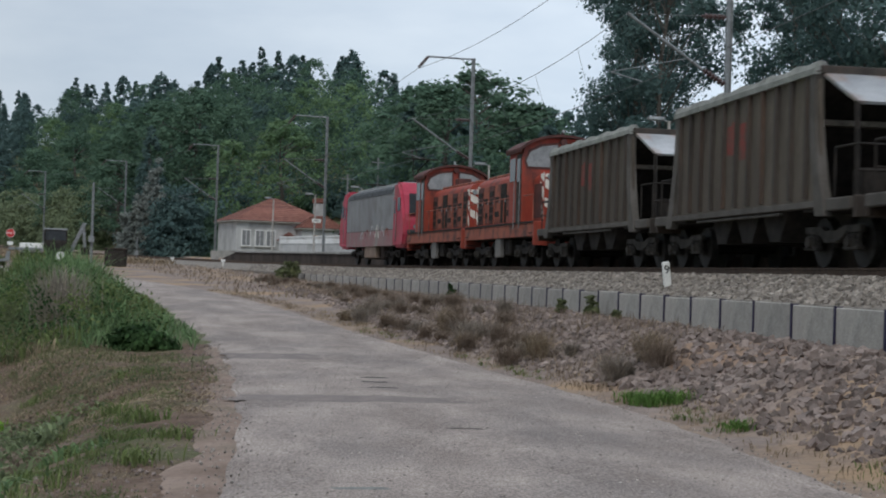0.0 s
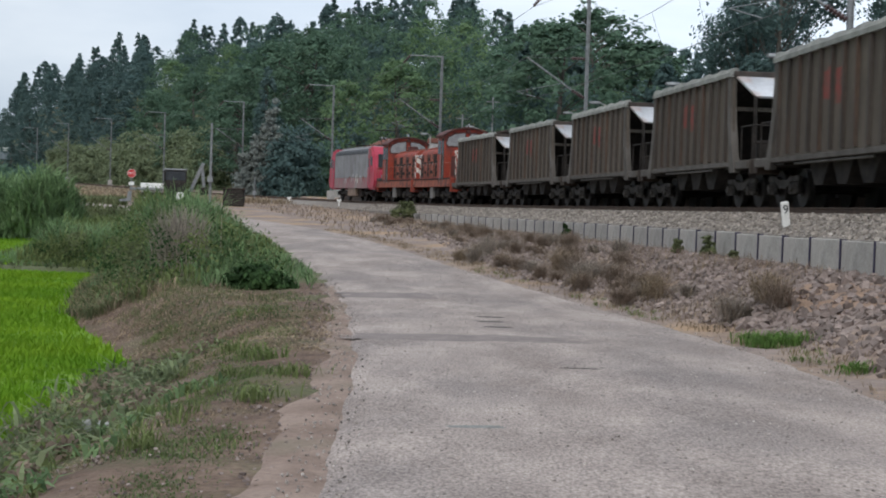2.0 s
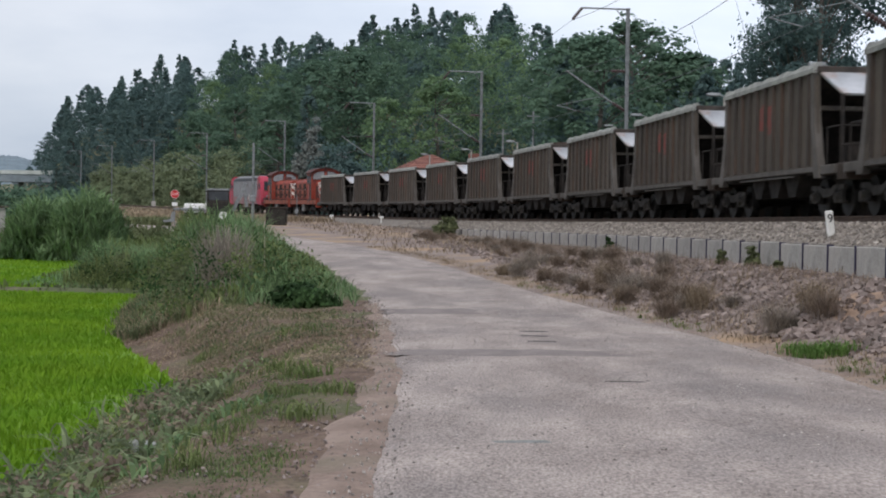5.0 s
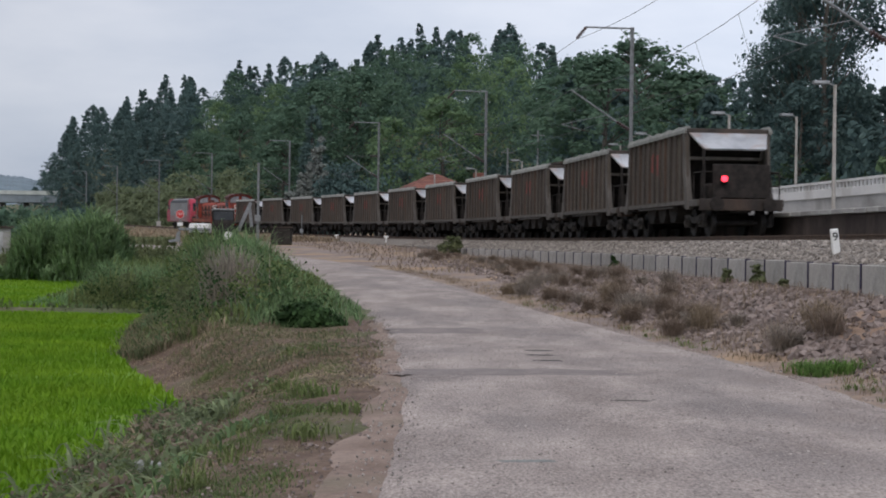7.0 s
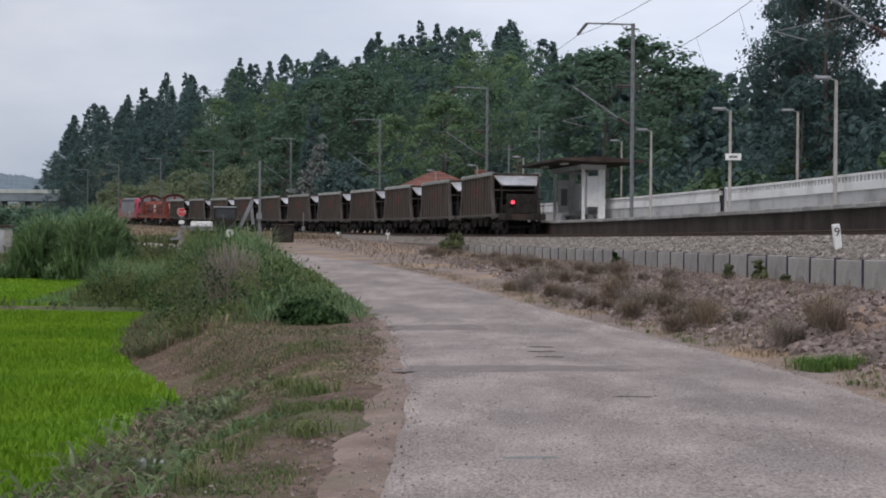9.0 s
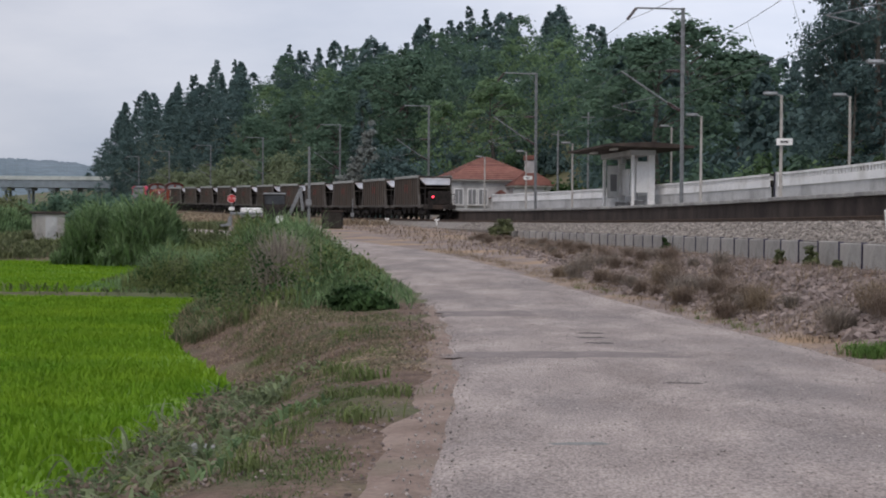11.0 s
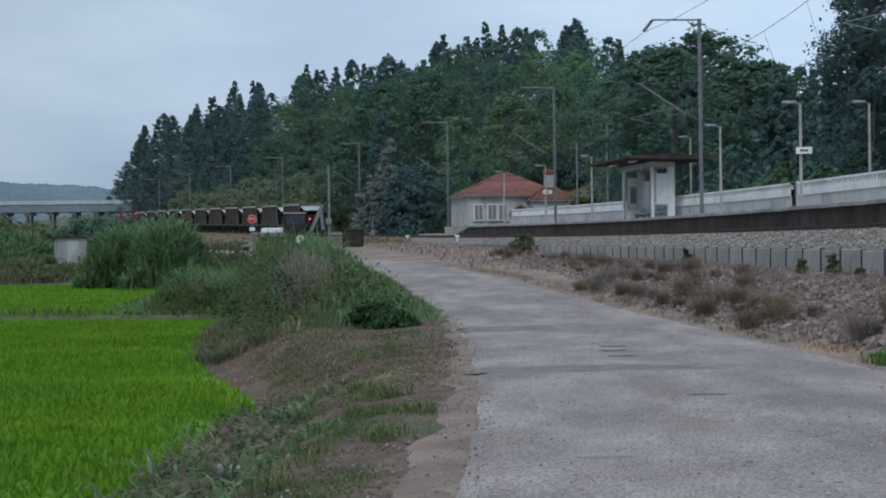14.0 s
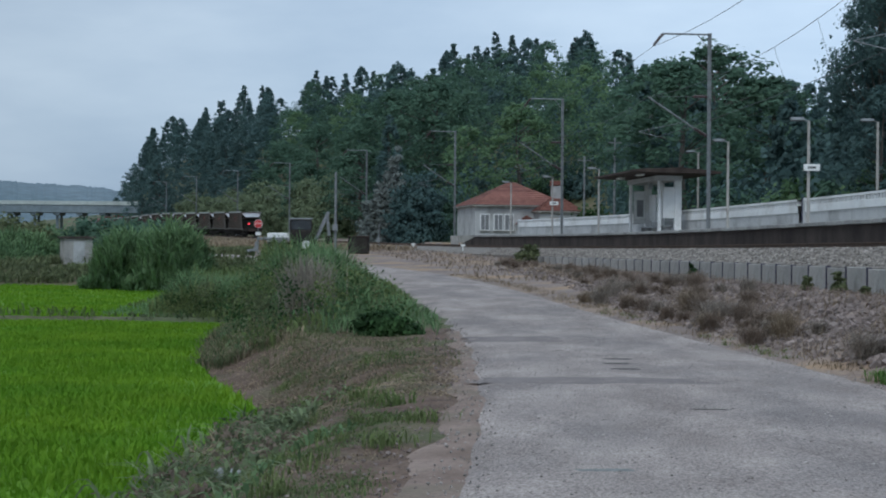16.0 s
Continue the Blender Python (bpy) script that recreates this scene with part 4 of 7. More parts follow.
def build_bank():
    rng = np.random.default_rng(21)
    # tall reedy weeds on the bank between lane and field
    x, y = spots(rng, 42000, -16, 0, 29, 66)
    lo, ly = lane_coords(x, y)
    w = -lo - lane_half(ly)
    left = np.interp(y, [28, 31, 38, 46, 50, 66], [-4.8, -6.2, -7.6, -8.8, -14, -16])
    body = (w > 0.25) & (x > left)
    tall = ease((w - 0.3) / 2.6) * ease((x - left - 0.9) / 2.2) * ease((y - 29) / 9) * (1 - 0.45 * ease((y - 56) / 9))
    patch = np.array([noise.noise((a * 0.35, b * 0.35, 5)) for a, b in zip(x, y)])
    h = 0.35 + 1.75 * tall * (0.8 + 0.7 * patch)
    h = np.minimum(h, weed_room(x, y) * 0.8)
    keep = body & (rng.random(len(x)) < np.where(tall > 0.15, 0.95, 0.45))
    x, y, h, patch = x[keep], y[keep], h[keep], patch[keep]
    P = np.stack([x, y, land(x, y) - 0.03], 1)
    # lift leaves along the height so that the bank is filled, not a lawn of stalks
    lift = rng.random(len(x)) ** 1.3
    P[:, 2] += lift * h * 0.55
    green = patch > -0.12
    co, f = blades(P[green], h[green] * (1 - 0.5 * lift[green]), 0.015, 0.95, rng, 0.9)
    stuff("reed_bank", co, f, L_REED, "tall green reedy weeds on the bank by the lane", "weeds")
    co, f = blades(P[~green], h[~green] * (1 - 0.5 * lift[~green]) * 0.9, 0.024, 0.6, rng, 0.8)
    stuff("weed_bank", co, f, L_WEED, "mixed yellowish green weeds on the bank", "weeds")
    # leafy clumps of other plants among the reeds
    for name, mat, seed, lab in (("leafy_weeds", L_WEED, 1, "leafy yellow-green weeds among the reeds"), ("dark_weeds", L_BRAMBLE, 2, "dark green leafy weeds among the reeds"), ("olive_weeds", L_OLIVE, 3, "olive leafy weeds among the reeds")):
        r2 = np.random.default_rng(600 + seed)
        cx, cy = spots(r2, 420, -17, -1, 30, 74)
        lo, ly = lane_coords(cx, cy)
        ok = (-lo - lane_half(ly) > 1.1) & (cx > np.interp(cy, [28, 31, 38, 46, 50, 74], [-4.6, -6.0, -7.4, -8.6, -13.5, -17])) & ~((cy > 50) & (cx < -12))
        cx, cy = cx[ok], cy[ok]
        hh = 0.2 + 1.2 * r2.random(len(cx)) * ease((-lo[ok] - lane_half(ly[ok])) / 2.5)
        hh = np.minimum(hh, np.clip(weed_room(cx, cy) * 1.2 - 0.7, 0.02, 9))
        C = np.stack([cx, cy, land(cx, cy) + hh * 0.8], 1)
        L, sz = clumps(C, 0.22 + 0.3 * r2.random(len(C)), 90, 0.055, r2, 0.9)
        stuff(name, leaf_quads(L, sz * 0.8, r2), quads_of(len(L)), mat, lab, "weeds")
    # the dead grey tuft
    n = 520
    a = rng.normal(size=n) * 0.24
    b = rng.normal(size=n) * 0.45
    P = np.stack([-4.7 + a, 33.4 + b, np.zeros(n)], 1)
    P[:, 2] = land(P[:, 0], P[:, 1])
    co, f = blades(P, np.full(n, 1.35), 0.011, 0.4, rng)
    stuff("dead_grass", co, f, L_GREYDRY, "tall clump of dead grey grass among the weeds", "grass")
    # low weeds towards the second field, and the bund
    x, y = spots(rng, 26000, -30, -8, 46.6, 100)
    lo, ly = lane_coords(x, y)
    inside = (x < np.interp(y, [48, 60, 70, 82, 96], [-12.3, -12.8, -14.2, -19.0, -26.0])) & (y > 47.4) & (y < 95)
    keep = (-lo - lane_half(ly) > 0.3) & ~inside
    x, y = x[keep], y[keep]
    patch = np.array([noise.noise((a * 0.22, b * 0.22, 9)) for a, b in zip(x, y)])
    P = np.stack([x, y, land(x, y)], 1)
    h = np.clip(0.55 + 0.9 * patch + 0.5 * ease((y - 55) / 15), 0.18, 1.5)
    hz = np.degrees(np.arctan2(x, y))
    h = np.where(y < 52.5, h * 0.35, h)
    h = np.minimum(h, weed_room(x, y) * 0.7)
    h = np.where((hz > -17.4) & (hz < -15.4), np.minimum(h, 0.3), h)
    P[:, 2] += h * 0.4 * rng.random(len(x))
    g = patch > 0.0
    co, f = blades(P[g], h[g], 0.035, 0.8, rng, 0.9)
    stuff("green_weeds", co, f, L_WEED, "rank green weeds behind the rice field", "weeds")
    co, f = blades(P[~g], h[~g], 0.035, 0.8, rng, 0.9)
    stuff("dull_weeds", co, f, L_OLIVE, "dull olive weeds on the bund", "weeds")


def bush(name, label, mat, at, rx, ry, rz, n, per, leaf_size, seed, stem=True, category="bush", group=""):
    rng = np.random.default_rng(seed)
    d = rng.normal(size=(n, 3))
    d /= np.linalg.norm(d, axis=1)[:, None]
    d[:, 2] = np.abs(d[:, 2])
    C = d * (0.5 + 0.5 * rng.random((n, 1))) * np.array([rx, ry, rz])
    L, sz = clumps(C, np.full(n, min(rx, rz) * 0.32), per, leaf_size, rng)
    L[:, 2] = np.abs(L[:, 2]) + 0.02
    t = thing(name, label, category, group, at=at)
    part("crown", mesh_from("crown", leaf_quads(L, sz, rng, 0.0, facing(L, C)), quads_of(len(L)), mat), None, t)
    if stem:
        bm = bmesh.new()
        for i in range(7):
            p = C[i % n]
            rod(bm, (p[0] * 0.1, p[1] * 0.1, -0.05), (p[0] * 0.8, p[1] * 0.8, p[2] * 0.85), 0.02 * rz + 0.008, 5, 0.006)
        part("branching", bm, M_BARK, t)
    return t


def tufts(name, label, P, per, h, w, mat, seed, category="grass", lean=0.8, r=0.12):
    rng = np.random.default_rng(seed)
    P = np.repeat(np.asarray(P, dtype=float), per, 0)
    P[:, :2] += rng.normal(size=(len(P), 2)) * r
    lo, ly = lane_coords(P[:, 0], P[:, 1])
    P = P[np.abs(lo) > lane_half(ly) + 0.04]
    P[:, 2] = land(P[:, 0], P[:, 1]) - 0.01
    co, f = blades(P, np.full(len(P), h), w, lean, rng, 0.8)
    return stuff(name, co, f, mat, label, category)


def twig_bush(label, mat, at, r, seed):
    """A dry bush of fine twigs that fan out from its foot."""
    rng = np.random.default_rng(seed)
    t = thing("scrub_bush", label, "bush", "scrub on the slope", at=at)
    n = 260
    P = np.stack([rng.normal(size=n) * r * 0.28, rng.normal(size=n) * r * 0.28, rng.random(n) * r * 0.5], 1)
    co, f = blades(P, np.full(n, r * 1.25), 0.004, 1.1, rng, 0.5)
    part("twig_spray", mesh_from("twig_spray", co, f, mat), None, t)
    C = rng.normal(size=(16, 3)) * np.array([r * 0.5, r * 0.5, r * 0.3]) + np.array([0, 0, r * 0.6])
    C[:, 2] = np.abs(C[:, 2])
    L, sz = clumps(C, np.full(16, r * 0.3), 26, 0.018, rng)
    L[:, 2] = np.abs(L[:, 2]) + 0.02
    part("foliage", mesh_from("foliage", leaf_quads(L, sz, rng), quads_of(len(L)), mat), None, t)
    return t


def broad_plant(kind, seed, mat, label, leaves, length, width):
    """A rank weed: long arching leaves with a fold along the middle, round a short stem."""
    r = random.Random(seed)
    t = thing(kind, label, "weed", "broad-leaved weeds at the field edge")
    part("stem", one_rod((0, 0, -0.03), (r.uniform(-0.03, 0.03), r.uniform(-0.03, 0.03), length * 0.55), 0.008, 5, 0.004), mat, t)
    for i in range(leaves):
        a = i * 2.4 + r.uniform(-0.4, 0.4)
        d, side = Vector((math.cos(a), math.sin(a), 0)), Vector((-math.sin(a), math.cos(a), 0))
        ln, rise_, z0 = length * r.uniform(0.6, 1.1), r.uniform(0.5, 1.0), r.uniform(0.0, 0.5) * length
        bm = bmesh.new()
        rows = []
        for q in range(6):
            u = q / 5
            c = d * (ln * (0.08 + 0.85 * u)) + Vector((0, 0, z0 + ln * rise_ * (1.5 * u - 1.6 * u * u)))
            w = width * (0.45 + 1.1 * u - 1.5 * u * u) * r.uniform(0.9, 1.1)
            up = Vector((0, 0, w * 0.35))
            rows.append([bm.verts.new(c - side * w + up), bm.verts.new(c), bm.verts.new(c + side * w + up)])
        for ra, rb in zip(rows, rows[1:]):
            bm.faces.new((ra[0], ra[1], rb[1], rb[0]))
            bm.faces.new((ra[1], ra[2], rb[2], rb[1]))
        part("leaf", bm, mat, t)
    return t


def build_field_edge_weeds():
    """Rank weeds along the rim of the rice field."""
    r = random.Random(17)
    spec = ((L_BLUE, "grey-green rank weed with long arching leaves", 11, 0.36, 0.024), (L_REED, "fresh green rank weed with arching leaves", 10, 0.32, 0.022), (L_BROWN, "withered brown weed with drooping leaves", 9, 0.36, 0.02), (L_BLUE, "tall grey-green weed with drooping leaves", 9, 0.46, 0.024), (L_WEED, "yellow-green weed with short leaves", 12, 0.2, 0.017))
    for v, (mat, label, leaves, length, width) in enumerate(spec):
        first = broad_plant("broad_leaved_weed", 70 + v, mat, label, leaves, length, width)
        for i in range((26, 20, 26, 12, 22)[v]):
            y = 9.0 + 7.5 * r.random() ** 1.2
            reach = (1.15, 1.1, 1.2, 0.3, 2.0)[v]
            if v == 3:
                y = 12 + 5.5 * r.random()
            x = float(field_edge(y)) + 0.06 + reach * r.random() ** 1.3
            z = float(land(np.array([x]), np.array([y]))[0]) - 0.01
            m = pose(x, y, z, r.uniform(-8, 8), r.uniform(-8, 8), r.uniform(0, 360)) @ Matrix.Scale(r.uniform(0.65, 1.1), 4)
            if i == 0:
                first.matrix_basis = m
            else:
                copy_thing(first, m)


def build_verge_plants():
    rng = np.random.default_rng(33)
    # bramble at the bend
    bush("bramble_bush", "dark green bramble bush at the bend of the lane", L_BRAMBLE, pose(-2.6, 29.3, -0.05), 0.72, 0.6, 0.44, 70, 46, 0.055, 1)
    bush("weed_bush", "yellow-green leafy bush beside the lane", L_WEED, pose(-4.2, 36.5, 0.0), 1.1, 1.5, 1.15, 50, 40, 0.07, 2)
    y = 29 + 18 * rng.random(900)
    P = np.stack([field_edge(y) + 0.1 + 1.6 * rng.random(900), y, np.zeros(900)], 1)
    tufts("field_edge_weeds", "dull weeds between field and bank", P[:500], 10, 0.3, 0.012, L_OLIVE, 61, "weeds", r=0.14)
    tufts("field_edge_straw", "dry straw grass between field and bank", P[500:], 10, 0.26, 0.009, L_DRY, 62, r=0.14)
    # grass on the left verge
    def left_spots(n, w0, w1, y0, y1):
        y = y0 + (y1 - y0) * rng.random(n) ** 1.2
        j = np.array([np.argmin(np.abs(LANE_PTS[:, 1] - b)) for b in y])
        x = LANE_PTS[j, 0] - lane_half(y) - w0 - (w1 - w0) * rng.random(n)
        return np.stack([x, y, np.zeros(n)], 1)
    P = left_spots(6500, 0.6, 3.0, 8, 31)
    q = np.array([noise.noise((a * 0.6, b * 0.45, 2)) for a, b, _ in P])
    q = q + 0.35 * np.exp(-((P[:, 0] + 1.55) / 0.7) ** 2 - ((P[:, 1] - 16) / 4.5) ** 2) - 0.1
    q = q + rng.normal(0, 0.22, len(q))
    tufts("verge_grass", "short green grass on the earth verge", P[q > 0.08], 12, 0.04, 0.004, L_GRASSY, 3, r=0.1)
    tufts("verge_fresh_grass", "short yellow-green grass on the earth verge", P[q > 0.42], 9, 0.045, 0.004, L_WEED, 31, r=0.1)
    tufts("verge_dry_grass", "short dry straw grass on the earth verge", P[q < -0.3], 7, 0.035, 0.004, L_DRY, 4, lean=2.0, r=0.1)
    tufts("verge_brown_grass", "short dead brown grass on the earth verge", P[np.abs(q) < 0.16], 7, 0.035, 0.004, L_BROWN, 41, lean=1.8, r=0.11)
    y = 17 + 13 * rng.random(1300)
    S = np.stack([field_edge(y) + 0.25 + 3.2 * rng.random(1300), y, np.zeros(1300)], 1)
    S = S[np.array([noise.noise((a * 0.9, b * 0.5, 8)) for a, b, _ in S]) > -0.1]
    tufts("trampled_straw", "flattened dead straw on the bare earth bank", S, 10, 0.055, 0.009, L_DRY, 45, lean=3.2, r=0.22)
    # broad arching leaves of rank weeds
    n = 40
    y = 9.2 + 6.3 * rng.random(n)
    B = np.stack([field_edge(y) + 0.12 + 1.15 * rng.random(n) ** 1.4, y, np.zeros(n)], 1)
    tufts("arching_weeds", "grey-green weeds with broad arching leaves on the verge", B, 9, 0.26, 0.022, L_BLUE, 42, "weeds", 1.5, 0.09)
    y = 8.6 + 6.0 * rng.random(34)
    B = np.stack([field_edge(y) + 0.3 + 1.5 * rng.random(34) ** 1.3, y, np.zeros(34)], 1)
    tufts("leafy_verge_weeds", "fresh green leafy weeds on the verge", B, 10, 0.17, 0.018, L_REED, 44, "weeds", 1.3, 0.09)
    y = 15.5 + 3.2 * rng.random(26)
    B = np.stack([field_edge(y) + 0.5 + 0.7 * rng.random(26), y, np.zeros(26)], 1)
    tufts("arching_weeds", "grey-green weeds with broad arching leaves on the verge", B, 9, 0.26, 0.024, L_BLUE, 43, "weeds", 1.4, 0.1)
    P = left_spots(34, 0.9, 2.9, 10, 24)
    tufts("verge_tufts", "green grass tufts on the verge", P, 40, 0.15, 0.006, L_WEED, 5, r=0.09)
    P = np.array([(-0.95, 14.6, 0), (-1.35, 16.4, 0), (-1.15, 12.9, 0), (-1.9, 17.8, 0)])
    tufts("green_tufts", "fresh green grass tufts near the lane edge", P, 90, 0.16, 0.008, L_WEED, 6, r=0.12)
    # rank weeds along the field's edge
    n = 60
    y = 9.5 + 11.5 * rng.random(n)
    P = np.stack([field_edge(y) + 0.15 + 0.75 * rng.random(n) ** 1.5, y, np.zeros(n)], 1)
    tufts("edge_weeds", "grey-green leafy weeds along the field edge", P, 11, 0.21, 0.013, L_BLUE, 7, "weeds", 1.7, 0.12)
    for name, mat, seed, lab, m in (("edge_leaves", L_BLUE, 71, "grey-green broad-leaved weeds at the field edge", 40), ("edge_herbs", L_WEED, 72, "yellow-green herbs at the field edge", 36), ("dead_stalks", L_BROWN, 73, "brown dead leaves at the field edge", 70)):
        r2 = np.random.default_rng(seed)
        yy = 9.5 + 11.5 * r2.random(m)
        C = np.stack([field_edge(yy) + 0.15 + 1.1 * r2.random(m) ** 1.6, yy, np.zeros(m)], 1)
        C[:, 2] = land(C[:, 0], C[:, 1]) + 0.05 + 0.12 * r2.random(m)
        L, sz = clumps(C, 0.1 + 0.12 * r2.random(m), 34, 0.035, r2, 0.9)
        stuff(name, leaf_quads(L, sz, r2), quads_of(len(L)), mat, lab, "weeds")
    y = 14.5 + 6 * rng.random(60)
    P = np.stack([field_edge(y) + 0.1 + 0.3 * rng.random(60), y, np.zeros(60)], 1)
    tufts("withered_weeds", "withered brown drooping weeds along the field edge", P[:16], 9, 0.3, 0.014, L_DRY, 8, "weeds", 0.9, 0.1)
    y = 13 + 8 * rng.random(14)
    P = np.stack([field_edge(y) + 0.05 + 0.2 * rng.random(14), y, np.zeros(14)], 1)
    tufts("tall_edge_weeds", "tall drooping weeds at the field edge", P, 7, 0.42, 0.016, L_BLUE, 9, "weeds", 1.2, 0.08)
    y = 21 + 9 * rng.random(300)
    P = np.stack([field_edge(y) + 0.2 + 3.0 * rng.random(300) ** 1.3, y, np.zeros(300)], 1)
    tufts("earth_bank_dry_grass", "dry straw grass on the earth bank", P, 16, 0.07, 0.005, L_DRY, 10, lean=2.2, r=0.2)
    P = P[:200] + np.array([0.3, 1.0, 0])
    tufts("earth_bank_grass", "sparse green grass on the earth bank", P[:200], 14, 0.11, 0.006, L_OLIVE, 12, r=0.2)
    # right-hand verge
    def right_spots(n, w0, w1, y0, y1):
        y = y0 + (y1 - y0) * rng.random(n)
        j = np.array([np.argmin(np.abs(LANE_PTS[:, 1] - b)) for b in y])
        return np.stack([LANE_PTS[j, 0] + lane_half(y) + w0 + (w1 - w0) * rng.random(n), y, np.zeros(n)], 1)
    tufts("right_verge_grass", "dry straw grass along the stony slope's foot", right_spots(420, 0.1, 1.0, 9, 66), 12, 0.1, 0.006, L_DRY, 13, r=0.12)
    tufts("right_verge_green", "small green tufts along the lane edge", right_spots(34, 0.05, 0.6, 9, 40), 22, 0.09, 0.006, L_WEED, 14, r=0.08)
    tufts("green_clump", "bright green grass clump at the slope's foot", [(4.75, 19.3, 0), (4.95, 19.6, 0), (4.7, 19.8, 0), (5.05, 19.2, 0)], 130, 0.2, 0.008, L_GRASS, 15, r=0.13)
    tufts("green_clump", "green grass clump at the lane edge", [(5.0, 16.2, 0), (5.05, 16.5, 0)], 80, 0.13, 0.008, L_GRASS, 16, r=0.08)
    n = 700
    P = np.array([line(24 + 60 * a, -3.5 - 3.6 * b) for a, b in rng.random((n, 2))])
    lo, ly = lane_coords(P[:, 0], P[:, 1])
    P = P[lo > lane_half(ly) + 0.4]
    tufts("slope_dry_stalks", "dead brown stalks on the stony slope", P[: len(P) // 2], 12, 0.24, 0.006, L_BROWN, 63, "weeds", 0.8, 0.16)
    tufts("slope_straw", "bleached dry stalks on the stony slope", P[len(P) // 2:], 10, 0.2, 0.005, L_DRY, 64, "weeds", 0.8, 0.16)
    # brown scrub on the slope
    for i in range(62):
        s = 22 + 62 * rng.random() ** 0.9
        o = -4.6 - 2.6 * rng.random() ** 0.6
        p = line(s, o)
        lo, ly = lane_coords(np.array([p.x]), np.array([p.y]))
        if lo[0] < lane_half(ly)[0] + 0.45:
            continue
        r = 0.14 + 0.2 * rng.random()
        z = float(land(np.array([p.x]), np.array([p.y]))[0])
        mt, lb = ((L_BROWN, "dry brown scrub bush on the stony slope"), (L_BROWN, "dry brown scrub bush on the stony slope"), (L_GREYDRY, "bleached grey scrub bush on the stony slope"))[i % 3]
        twig_bush(lb, mt, pose(p.x, p.y, z - 0.03), r, 100 + i)
    for i in range(22):
        y = 21 + 24 * rng.random()
        x = float(np.interp(y, LANE_PTS[:, 1], LANE_PTS[:, 0]) + lane_half(y)) + 0.65 + 1.1 * rng.random()
        z = float(land(np.array([x]), np.array([y]))[0])
        mt, lb = ((L_BROWN, "dry brown scrub bush at the slope's foot"), (L_DRY, "bleached straw-coloured scrub bush at the slope's foot"), (L_GREYDRY, "grey twiggy scrub bush at the slope's foot"))[i % 3]
        twig_bush(lb, mt, pose(x, y, z - 0.03), 0.2 + 0.2 * rng.random(), 200 + i)
    for s, o, r, mt, lb in ((88.8, -4.0, 0.85, L_OLIVE, "dark green bush beside the low wall"), (91.6, -4.1, 0.45, L_OLIVE, "small dark bush beside the low wall"), (52.6, -3.55, 0.3, L_BRAMBLE, "narrow dark weed against the low wall"), (34.2, -3.6, 0.27, L_OLIVE, "olive weed growing against the low wall"), (36.3, -3.8, 0.22, L_OLIVE, "olive weed growing against the low wall"), (32.0, -3.6, 0.16, L_OLIVE, "small weed growing against the low wall")):
        p = line(s, o)
        z = float(land(np.array([p.x]), np.array([p.y]))[0])
        bush("wall_bush", lb, mt, pose(p.x, p.y, z), r * (0.8 if r > 0.4 else 0.6), r * 0.8, r * (1.3 if r > 0.4 else 1.9), 34, 40, 0.02 + 0.06 * r, int(s))


